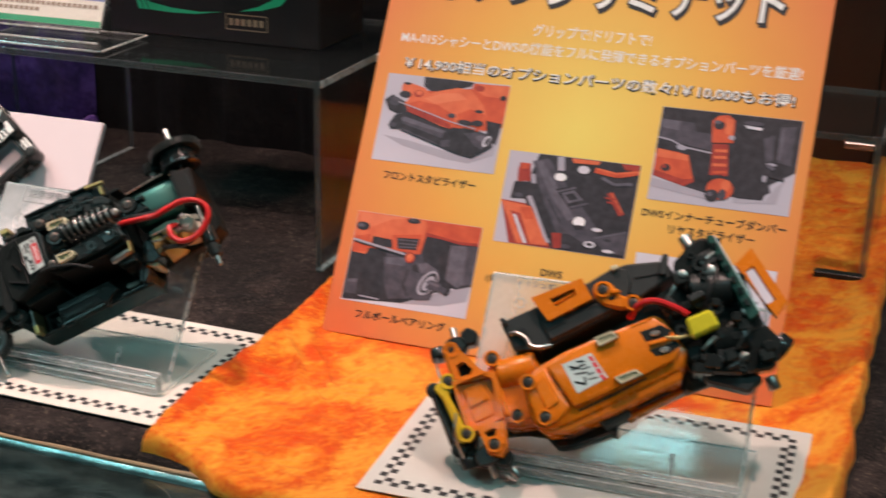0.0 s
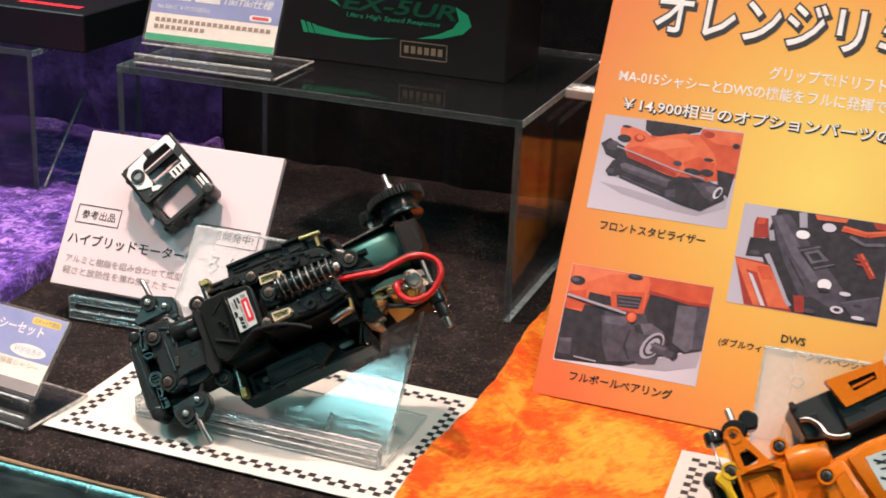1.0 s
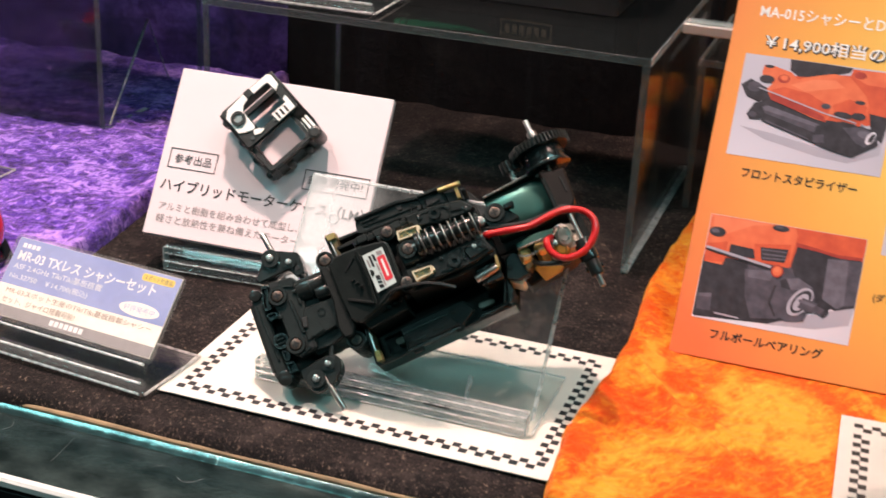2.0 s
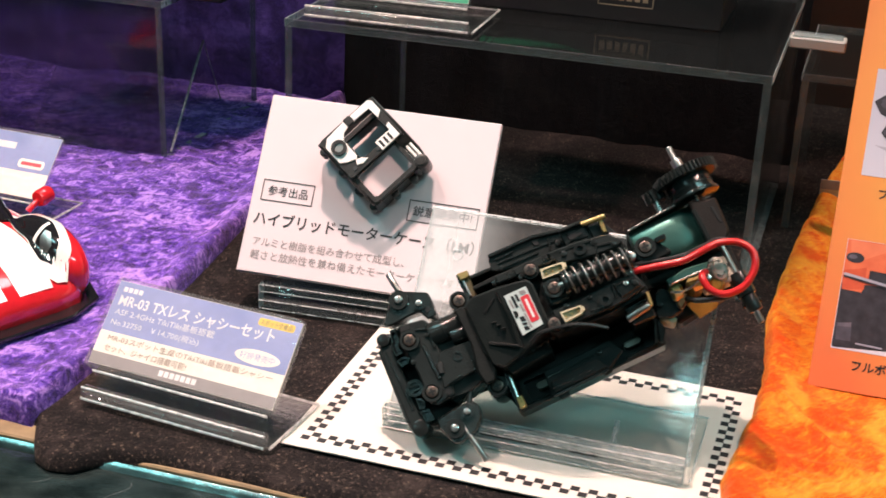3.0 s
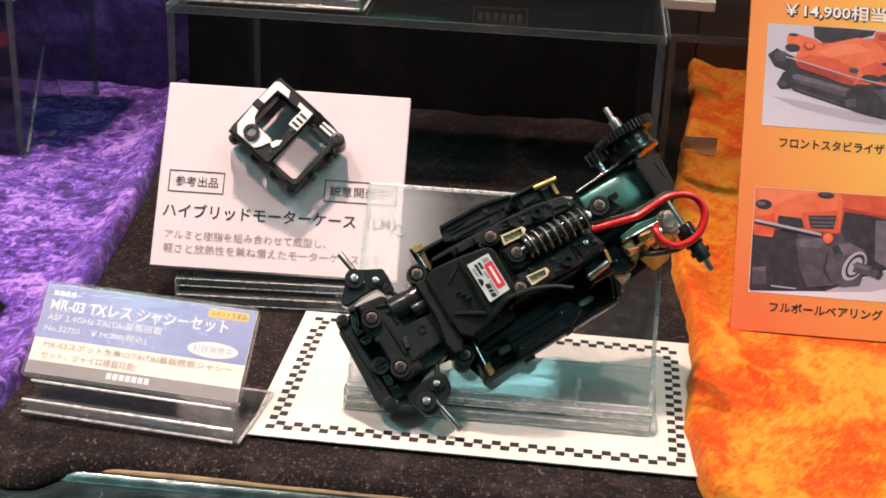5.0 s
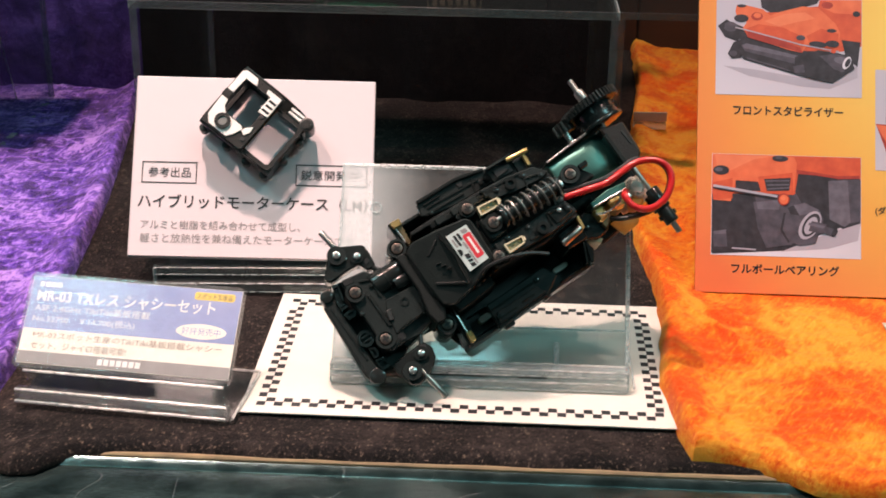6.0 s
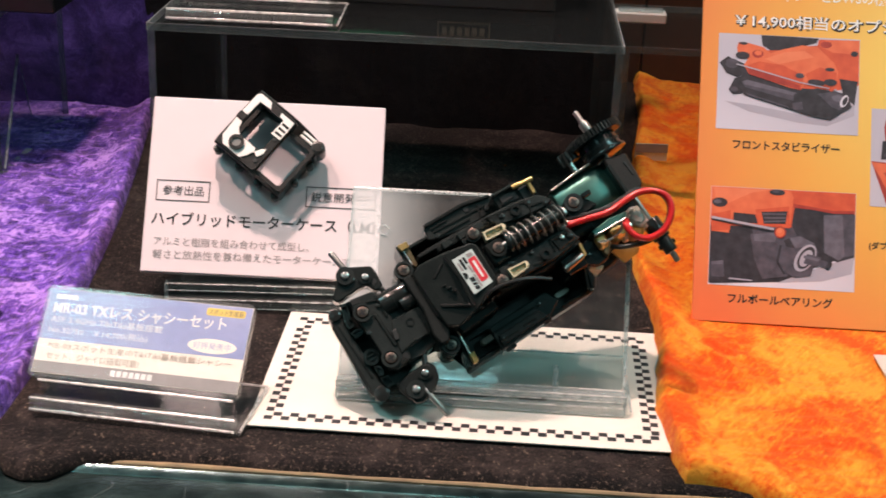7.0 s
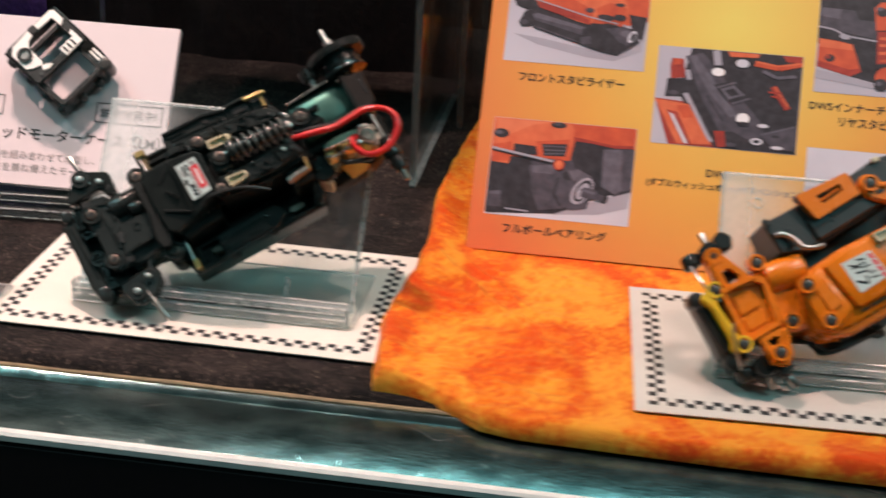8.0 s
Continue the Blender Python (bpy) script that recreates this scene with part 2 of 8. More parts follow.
ORANGE_VELVET = velvet("orange_velvet", (0.81, 0.056, 0.006), (0.92, 0.182, 0.011), (1.0, 0.39, 0.042), 36, 1.2, 0.45, (1, 0.62, 0.16), (1.1, 0.66, 1), (0.43, 0.28, 0.29), 0.057, -14, True, 1.0, (0.5, 0.40, 0.10), 0.488, 0.42, 0.5, (1.0, 0.72, 0.22), 6.5)
# Dark to lilac: the tufts' shade and highlights, held in the colour.
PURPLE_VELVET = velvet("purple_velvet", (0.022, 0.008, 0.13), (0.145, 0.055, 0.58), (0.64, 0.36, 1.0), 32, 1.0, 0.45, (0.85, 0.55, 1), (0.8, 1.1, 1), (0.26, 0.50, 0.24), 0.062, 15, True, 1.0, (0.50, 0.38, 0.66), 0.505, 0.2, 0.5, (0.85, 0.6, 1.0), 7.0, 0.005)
CLEAR = acrylic("clear_acrylic", (0.97, 0.99, 0.985), 0.045, 0.03, 0.045, 0.03)
# Reflected veil on the easel panels, painted as haze.
CLEAR_PANEL = acrylic("veiled_clear_acrylic", (0.97, 0.99, 0.985), 0.03, 0.03, 0.045, 0.02, (0.80, 0.85, 0.86), 0.32)
CLEAR_RISER = acrylic("clear_riser_acrylic", (0.93, 0.95, 0.95), 0.004, 0.02, 0.022)
CLEAR_EDGE = acrylic("acrylic_cut_edge", (0.86, 0.90, 0.90), 0.24, 0.35, 0.03)
CLEAR_HOLD = acrylic("label_holder_acrylic", (0.96, 0.98, 0.98), 0.006, 0.05, 0.035, 0.03)
CLEAR_FOOT = acrylic("label_foot_acrylic", (0.95, 0.96, 0.96), 0.02, 0.04, 0.12, 0.05, (0.82, 0.80, 0.78))
# Haze stands in for the reflections that pale the label.
CLEAR_SLEEVE = acrylic("label_sleeve_acrylic", (0.97, 0.97, 0.97), 0.065, 0.12, 0.05, 0.08, (0.84, 0.82, 0.80))
CLEAR_RIM = acrylic("label_cut_edge", (0.90, 0.91, 0.90), 0.38, 0.25, 0.06, 0.12, (0.86, 0.84, 0.80))
CLEAR_BAR = acrylic("thick_bar_acrylic", (0.90, 0.91, 0.91), 0.045, 0.08, 0.05, 0.12, (0.82, 0.82, 0.80))
CLEAR_BACK = acrylic("riser_cut_edge", (0.66, 0.70, 0.70), 0.05, 0.35, 0.03)
CLEAR_SOLID = acrylic("moulded_clear_acrylic", (0.94, 0.96, 0.96), 0.20, 0.06, 0.14, 0.1)
# Tint darkens what lies behind, in place of the shade inside the riser.
SHADE_SHEET = acrylic("shade_tinted_acrylic", (0.52, 0.52, 0.58), 0.006, 0.03, 0.05)
CARD = material("white_card", (0.66, 0.63, 0.57), 0.55, second=(0.62, 0.59, 0.53), scale=90, bump=0.05)
# Darker copy of the white card, offsetting the lamp over the second one.
CARD_DIMMED = material("dimmed_white_card", (0.54, 0.52, 0.48), 0.45, second=(0.49, 0.47, 0.43), scale=60, bump=0.05)
FOAM = material("white_foam_board", (0.66, 0.59, 0.615), 0.5, second=(0.63, 0.56, 0.585), scale=40, bump=0.04)
INK_BLACK = material("black_ink", (0.015, 0.015, 0.018), 0.5)
INK_GREY = material("grey_ink", (0.30, 0.28, 0.28), 0.5)
INK_WHITE = material("white_ink", (0.85, 0.85, 0.84), 0.5)
INK_GLOSS = material("glossy_white_sticker", (0.62, 0.72, 0.70), 0.18, coat=0.6)
# Paler second tone holds cloudy reflections in the blue ink.
INK_BLUE = material("blue_label_ink", (0.16, 0.21, 0.47), 0.4, second=(0.34, 0.39, 0.64), scale=26)
INK_PALE = material("pale_label_ink", (0.88, 0.85, 0.76), 0.45, second=(0.84, 0.80, 0.70))
INK_YELLOW = material("yellow_ink", (0.85, 0.62, 0.08), 0.45)
INK_TEXT = material("tan_label_ink", (0.35, 0.25, 0.18), 0.5)
INK_RED = material("red_ink", (0.70, 0.04, 0.06), 0.45)
INK_GREEN = material("green_ink", (0.02, 0.42, 0.20), 0.35)
INK_DEEP = material("deep_green_ink", (0.008, 0.10, 0.05), 0.35)
INK_GOLD = material("tan_ink", (0.26, 0.20, 0.13), 0.45)
PH_GREY = gradient_print("photo_backdrop", (0.0, 0.0), 0.08, (0.66, 0.64, 0.72), (0.60, 0.58, 0.67), (0.46, 0.44, 0.52))
PH_ORANGE = material("photo_orange", (0.62, 0.105, 0.042), 0.42, second=(0.48, 0.066, 0.030), scale=200, spread=0.4)
PH_LIGHT = material("photo_light_orange", (0.70, 0.165, 0.070), 0.42, second=(0.60, 0.115, 0.050), scale=200, spread=0.4)
PH_DARK = material("photo_charcoal", (0.044, 0.038, 0.049), 0.42, second=(0.018, 0.015, 0.020), scale=300, spread=0.4)
PH_MID = material("photo_slate", (0.092, 0.081, 0.108), 0.42, second=(0.048, 0.042, 0.056), scale=300, spread=0.4)
PH_PALE = material("photo_pale", (0.64, 0.62, 0.70), 0.42, second=(0.56, 0.54, 0.62), scale=60, spread=0.5)
PH_RED = material("photo_red", (0.40, 0.050, 0.034), 0.42, second=(0.26, 0.027, 0.021), scale=260, spread=0.4)
PH_SHADE = material("photo_soft_shade", (0.40, 0.38, 0.45), 0.42, second=(0.34, 0.32, 0.39), scale=60)
PH_SLATE = material("photo_light_slate", (0.145, 0.130, 0.168), 0.42, second=(0.090, 0.080, 0.105), scale=300, spread=0.4)
PH_PEACH = material("photo_peach", (0.74, 0.215, 0.105), 0.42, second=(0.66, 0.165, 0.075), scale=200)
PH_WHITE = material("photo_white", (0.86, 0.85, 0.88), 0.42, second=(0.78, 0.77, 0.82), scale=110)
PLASTIC = material("black_moulded_plastic", (0.018, 0.022, 0.021), 0.19, second=(0.011, 0.013, 0.013), scale=160, bump=0.14, spec=0.46)
PLASTIC_MATT = material("matt_black_plastic", (0.020, 0.025, 0.024), 0.32, second=(0.012, 0.015, 0.015), scale=220, bump=0.25, spec=0.26)
PLASTIC_DULL = material("dull_black_plastic", (0.016, 0.019, 0.018), 0.5, second=(0.010, 0.012, 0.012), scale=220, bump=0.3, spec=0.14)
PLASTIC_GLINT = material("glossy_black_plastic", (0.010, 0.016, 0.016), 0.14, second=(0.007, 0.010, 0.010), scale=200, bump=0.2, spec=0.6)
PLASTIC_WARM = material("brown_black_plastic", (0.020, 0.015, 0.013), 0.34, second=(0.013, 0.010, 0.009), scale=220, bump=0.25, spec=0.32)
SOCKET = material("olive_socket", (0.40, 0.38, 0.25), 0.45, second=(0.28, 0.26, 0.16), scale=400)
BRIGHT_STEEL = material("bright_steel", (0.72, 0.71, 0.68), 0.28, 0.9, second=(0.55, 0.54, 0.52), scale=300)
GREY_PLASTIC = material("charcoal_plastic", (0.026, 0.028, 0.027), 0.42, second=(0.018, 0.019, 0.019), scale=180, bump=0.15)
RESIN = material("dark_glass_filled_resin", (0.026, 0.025, 0.023), 0.30, second=(0.015, 0.014, 0.014), scale=240, bump=0.3)
ORANGE_PLASTIC = material("orange_moulded_plastic", (0.72, 0.190, 0.009), 0.27, second=(0.66, 0.165, 0.008), scale=40, bump=0.03, coat=0.1, spec=0.32)
YELLOW_PLASTIC = material("yellow_plastic", (0.82, 0.52, 0.02), 0.35)
YELLOW_TAPE = material("yellow_film", (0.62, 0.55, 0.03), 0.22, coat=0.4)
STEEL = material("steel", (0.42, 0.41, 0.39), 0.34, 1.0, scale=300)
SPRING_STEEL = material("spring_wire_steel", (0.34, 0.33, 0.31), 0.40, 0.9, scale=300)
DARK_STEEL = material("dark_screw_steel", (0.10, 0.10, 0.10), 0.35, 0.9, scale=300)
BRASS = material("brass", (0.72, 0.54, 0.24), 0.30, 0.75, second=(0.50, 0.34, 0.12), scale=250)
OLD_BRASS = material("dull_brass_contact", (0.20, 0.15, 0.08), 0.40, 0.7, second=(0.12, 0.09, 0.05), scale=250)
ALLOY = material("satin_alloy", (0.84, 0.83, 0.79), 0.42, 0.25, second=(0.78, 0.77, 0.74), scale=300)
CAN_GLOSS = material("polished_motor_can", (0.092, 0.215, 0.182), 0.38, 0.85, second=(0.065, 0.155, 0.13), scale=120)
AMBER = material("amber_resin", (0.62, 0.27, 0.04), 0.35, second=(0.48, 0.18, 0.02), scale=300)
SCREW = material("bronzed_screw_steel", (0.17, 0.13, 0.11), 0.38, 0.8, second=(0.09, 0.07, 0.06), scale=300)
RED_WIRE = material("red_wire_sleeve", (0.55, 0.012, 0.015), 0.32)
BLACK_WIRE = material("black_wire_sleeve", (0.012, 0.012, 0.012), 0.4)
CREAM = material("cream_connector", (0.62, 0.56, 0.38), 0.45)
PCB = material("green_circuit_board", (0.012, 0.075, 0.055), 0.35, second=(0.008, 0.05, 0.04), scale=400)
CAPACITOR = material("white_resin", (0.55, 0.50, 0.44), 0.4, second=(0.40, 0.33, 0.25), scale=300)
# Teal tones hold the hall's reflected light in the colour.
BAR_METAL = scratched_metal("worn_frame_metal", (0.15, 0.225, 0.22), (0.045, 0.075, 0.075))
BAR_RIM = material("polished_rim_metal", (0.86, 0.85, 0.82), 0.4, 0.3)
PLINTH = material("dark_plinth_laminate", (0.014, 0.008, 0.009), 0.5, spec=0.3)
TAN_BOARD = material("tan_plywood_edge", (0.30, 0.21, 0.11), 0.6, second=(0.16, 0.11, 0.06), scale=120, bump=0.2)
WOOD = material("dark_brown_wood_panel", (0.040, 0.019, 0.013), 0.45, second=(0.018, 0.009, 0.007), scale=25, bump=0.1)
BOX_BLACK = material("black_carton", (0.010, 0.010, 0.011), 0.40, scale=80, bump=0.05)
CAR_RED = material("red_body_paint", (0.72, 0.02, 0.03), 0.15, coat=0.8)
CAR_WHITE = material("white_body_paint", (0.82, 0.82, 0.78), 0.18, coat=0.8)
CAR_GLASS = material("smoked_car_glass", (0.012, 0.012, 0.014), 0.10, coat=0.5)
# Unseen hall shell, kept pale to bounce teal fill into the case.
HALL = material("hall_wall_paint", (0.36, 0.41, 0.42), 0.7, scale=2)
HALL_FLOOR = material("hall_carpet", (0.06, 0.06, 0.065), 0.9, scale=6)

# ---- building helpers (millimetres) ----
MM = 0.001


def thing(name, m, label, category, group="", kind=""):
    ob = new(name)
    ob.empty_display_size = 0.01
    ob.matrix_world = m
    return tagged(ob, label, category, group, kind)


def at(x, y, z, yaw=0.0):
    return pose(x * MM, y * MM, z * MM, 0, 0, yaw)


def frame_of(o, x, up):
    """Pose with its x along x and its y as near to up as may be, in millimetres."""
    vx = Vector(x).normalized()
    vy = Vector(up)
    vy = (vy - vx * vx.dot(vy)).normalized()
    vz = vx.cross(vy)
    m = Matrix((vx, vy, vz)).transposed().to_4x4()
    m.translation = Vector(o) * MM
    return m


def mesh_of(name, bm, mat, sharp=30):
    bmesh.ops.scale(bm, vec=(MM, MM, MM), verts=bm.verts)
    bmesh.ops.recalc_face_normals(bm, faces=bm.faces)
    me = bpy.data.meshes.new(name)
    bm.to_mesh(me)
    bm.free()
    me.materials.append(mat)
    me.polygons.foreach_set("use_smooth", [True] * len(me.polygons))
    me.set_sharp_from_angle(angle=radians(sharp))
    return me


def part(name, bm, mat, parent, label="", sharp=30):
    ob = new(name, mesh_of(name, bm, mat, sharp))
    ob.parent = parent
    return tagged(ob, label)


def solo(name, bm, mat, m, label, category, group="", kind="", sharp=35):
    ob = new(name, mesh_of(name, bm, mat, sharp))
    ob.matrix_world = m
    return tagged(ob, label, category, group, kind)


def merge(bm, other):
    me = bpy.data.meshes.new("tmp")
    other.to_mesh(me)
    other.free()
    bm.from_mesh(me)
    bpy.data.meshes.remove(me)
    return bm


def prism(pts, z0, z1, bevel=0.0, bm=None, top=1.0, segs=1):
    """Upright body over an outline; top: how much smaller the upper outline is."""
    b = bmesh.new()
    cx, cy = sum(p[0] for p in pts) / len(pts), sum(p[1] for p in pts) / len(pts)
    lo = [b.verts.new((x, y, z0)) for x, y in pts]
    hi = [b.verts.new((cx + (x - cx) * top, cy + (y - cy) * top, z1)) for x, y in pts]
    n = len(pts)
    b.faces.new(lo[::-1])
    b.faces.new(hi)
    for i in range(n):
        b.faces.new((lo[i], lo[(i + 1) % n], hi[(i + 1) % n], hi[i]))
    bmesh.ops.recalc_face_normals(b, faces=b.faces)
    if bevel:
        bmesh.ops.bevel(b, geom=list(b.edges), offset=bevel, segments=segs, affect="EDGES", profile=0.5)
    return merge(bm, b) if bm else b


def box(x0, x1, y0, y1, z0, z1, bevel=0.0, bm=None, top=1.0):
    return prism([(x0, y0), (x1, y0), (x1, y1), (x0, y1)], z0, z1, bevel, bm, top)


def rod(p0, p1, r, bm=None, n=14, r2=None, bevel=0.0):
    p0, p1 = Vector(p0), Vector(p1)
    d = p1 - p0
    b = bmesh.new()
    bmesh.ops.create_cone(b, cap_ends=True, segments=n, radius1=r, radius2=r if r2 is None else r2, depth=d.length)
    if bevel:
        rim = [e for e in b.edges if all(len(f.verts) == 4 for f in e.link_faces) is False]
        bmesh.ops.bevel(b, geom=rim, offset=bevel, segments=2, affect="EDGES", profile=0.5)
    q = d.to_track_quat("Z", "Y").to_matrix().to_4x4()
    q.translation = (p0 + p1) / 2
    bmesh.ops.transform(b, matrix=q, verts=b.verts)
    return merge(bm, b) if bm else b


def smooth_path(pts, steps=6):
    """Catmull-Rom through the points."""
    v = [Vector(p) for p in pts]
    v = [v[0] * 2 - v[1]] + v + [v[-1] * 2 - v[-2]]
    out = []
    for i in range(1, len(v) - 2):
        a, b, c, d = v[i - 1 : i + 3]
        for s in range(steps):
            t = s / steps
            out.append(0.5 * (2 * b + (c - a) * t + (2 * a - 5 * b + 4 * c - d) * t * t + (3 * b - a - 3 * c + d) * t**3))
    return out + [v[-2]]


def tube(pts, r, bm=None, n=8):
    b = bmesh.new()
    rings, side = [], Vector((0.31, 0.77, 0.55))
    for i, p in enumerate(pts):
        p = Vector(p)
        d = (Vector(pts[min(i + 1, len(pts) - 1)]) - Vector(pts[max(i - 1, 0)])).normalized()
        side = (side - d * side.dot(d)).normalized()
        other = d.cross(side)
        rings.append([b.verts.new(p + r * (math.cos(2 * math.pi * k / n) * side + math.sin(2 * math.pi * k / n) * other)) for k in range(n)])
    for a, c in zip(rings, rings[1:]):
        for k in range(n):
            b.faces.new((a[k], a[(k + 1) % n], c[(k + 1) % n], c[k]))
    b.faces.new(rings[0][::-1])
    b.faces.new(rings[-1])
    return merge(bm, b) if bm else b


def flat(pts, z=0.0, bm=None):
    b = bm or bmesh.new()
    b.faces.new([b.verts.new((x, y, z)) for x, y in pts])
    return b


def rect(x0, y0, x1, y1):
    return [(x0, y0), (x1, y0), (x1, y1), (x0, y1)]


def round_rect(x0, y0, x1, y1, r, n=4):
    pts = []
    for cx, cy, a0 in ((x1 - r, y1 - r, 0), (x0 + r, y1 - r, 90), (x0 + r, y0 + r, 180), (x1 - r, y0 + r, 270)):
        for k in range(n + 1):
            a = radians(a0 + 90 * k / n)
            pts.append((cx + r * math.cos(a), cy + r * math.sin(a)))
    return pts


def oval(cx, cy, rx, ry, n=20, turn=0.0):
    c, s = math.cos(radians(turn)), math.sin(radians(turn))
    out = []
    for k in range(n):
        a = 2 * math.pi * k / n
        x, y = rx * math.cos(a), ry * math.sin(a)
        out.append((cx + x * c - y * s, cy + x * s + y * c))
    return out


def ring_plate(outer, inner, z0, z1, bm=None):
    """Plate with one hole; both outlines have the same number of points."""
    b = bmesh.new()
    rows = [[b.verts.new((x, y, z)) for x, y in pts] for z in (z0, z1) for pts in (outer, inner)]
    lo_o, lo_i, hi_o, hi_i = rows
    n = len(outer)
    for k in range(n):
        j = (k + 1) % n
        b.faces.new((hi_o[k], hi_o[j], hi_i[j], hi_i[k]))
        b.faces.new((lo_o[j], lo_o[k], lo_i[k], lo_i[j]))
        b.faces.new((lo_o[k], lo_o[j], hi_o[j], hi_o[k]))
        b.faces.new((lo_i[j], lo_i[k], hi_i[k], hi_i[j]))
    bmesh.ops.recalc_face_normals(b, faces=b.faces)
    return merge(bm, b) if bm else b


def writing(name, body, x0, y0, x1, y1, mat, parent, z=0.2, bold=0.0, lean=0.0):
    """Letters set to fill the given rectangle in the parent's plane."""
    def letters(offset):
        cu = bpy.data.curves.new("letters", "FONT")
        cu.body, cu.resolution_u, cu.offset, cu.shear = body, 2, offset, lean
        tmp = new("letters", cu)
        me = bpy.data.meshes.new_from_object(tmp.evaluated_get(bpy.context.evaluated_depsgraph_get()))
        bpy.data.objects.remove(tmp)
        co = np.zeros(len(me.vertices) * 3)
        me.vertices.foreach_get("co", co)
        return me, co.reshape(-1, 3)

    plain, co = letters(0.0)
    lo, hi = co.min(0), co.max(0)
    me = plain
    if bold:
        me, co = letters(bold)
    co[:, 0] = (x0 + (co[:, 0] - lo[0]) / (hi[0] - lo[0]) * (x1 - x0)) * MM
    co[:, 1] = (y0 + (co[:, 1] - lo[1]) / max(hi[1] - lo[1], 1e-6) * (y1 - y0)) * MM
    co[:, 2] = z * MM
    me.vertices.foreach_set("co", co.ravel())
    me.materials.clear()
    me.materials.append(mat)
    ob = new(name, me)
    ob.parent = parent
    return ob


# ---- the hall and the case ----
def slab(name, x0, x1, y0, y1, z0, z1, mat, label, category, bevel=0.0):
    return solo(name, box(x0, x1, y0, y1, z0, z1, bevel), mat, Matrix(), label, category, kind="structure")


slab("hall_floor", -4000, 4000, -4000, 4000, -900, -850, HALL_FLOOR, "dark carpeted floor of the exhibition hall", "floor")
slab("hall_ceiling", -4000, 4000, -4000, 4000, 2600, 2700, HALL, "grey painted ceiling of the exhibition hall", "ceiling")
slab("wall_north", -4000, 4000, 4000, 4100, -850, 2600, HALL, "grey-green painted hall wall behind the case", "wall")
slab("wall_south", -4000, 4000, -4100, -4000, -850, 2600, HALL, "grey-green painted hall wall facing the case", "wall")
slab("wall_east", 4000, 4100, -4000, 4000, -850, 2600, HALL, "grey-green painted side wall of the hall", "wall")
slab("wall_west", -4100, -4000, -4000, 4000, -850, 2600, HALL, "grey-green painted end wall of the hall", "wall")
slab("case_plinth", -700, 1000, -56, 480, -850, -30, PLINTH, "dark laminate plinth that carries the display case", "plinth", 2)
slab("case_board", -700, 1000, -21.5, 480, -30, -3.2, TAN_BOARD, "tan plywood floor board of the display case", "board", 0.5)


def incline(section, x0, x1):
    """A solid along x with the given section of y and z."""
    bm = bmesh.new()
    a = [bm.verts.new((x0, y, z)) for y, z in section]
    b = [bm.verts.new((x1, y, z)) for y, z in section]
    n = len(section)
    for i in range(n):
        bm.faces.new((a[i], a[(i + 1) % n], b[(i + 1) % n], b[i]))
    bm.faces.new(a)
    bm.faces.new(b[::-1])
    bmesh.ops.recalc_face_normals(bm, faces=bm.faces)
    return bm


def profile_bar(name, section, x0, x1, mat, label, category):
    """A rail along x with the given section of y and z."""
    return solo(name, incline(section, x0, x1), mat, Matrix(), label, category, kind="structure")


profile_bar("frame_rail", [(-21.8, -30), (-21.8, -4.0), (-23.2, -3.4), (-24.4, -4.2), (-25.4, -5.4), (-54.5, -5.6), (-55.5, -6.2), (-55.5, -30)], -700, 1000, BAR_METAL,
            "brushed grey metal front rail of the display case", "rail")
profile_bar("frame_rail_trim", [(-55.7, -5.2), (-57.6, -5.3), (-58.4, -6.2), (-58.4, -8.0), (-55.7, -8.0)], -700, 1000, BAR_RIM,
            "bright polished trim along the front rail", "trim")
profile_bar("plinth_face", [(-56.2, -9), (-58.0, -10), (-58.0, -300), (-56.2, -300)], -700, 1000, PLINTH, "dark laminate front under the rail", "plinth")

# back wall of upright wooden boards
back = tagged(new("back_wall", mesh_of("back_wall", box(-700, 1000, 452, 476, -30, 225), WOOD)), "dark brown wooden back wall of the case", "wall", kind="structure")


# ---- cloths ----
def fold(x, y, s, seed):
    return noise.noise(Vector((x * s, y * s, seed)))


def step(a, b, v):
    t = min(1.0, max(0.0, (v - a) / (b - a)))
    return t * t * (3 - 2 * t)


def crumple(x, y, seed):
    """Short sharp creases of crushed pile, about 1 high."""
    u, v = x + 6 * noise.noise(Vector((x * 0.03, y * 0.03, seed))), y + 6 * noise.noise(Vector((x * 0.03, y * 0.03, seed + 4)))
    big = 1 - abs(noise.noise(Vector((u * 0.045, v * 0.085, seed)))) * 2.6
    small = 1 - abs(noise.noise(Vector((u * 0.11, v * 0.19, seed + 9)))) * 2.6
    return 0.62 * max(-0.6, big) + 0.38 * max(-0.6, small)


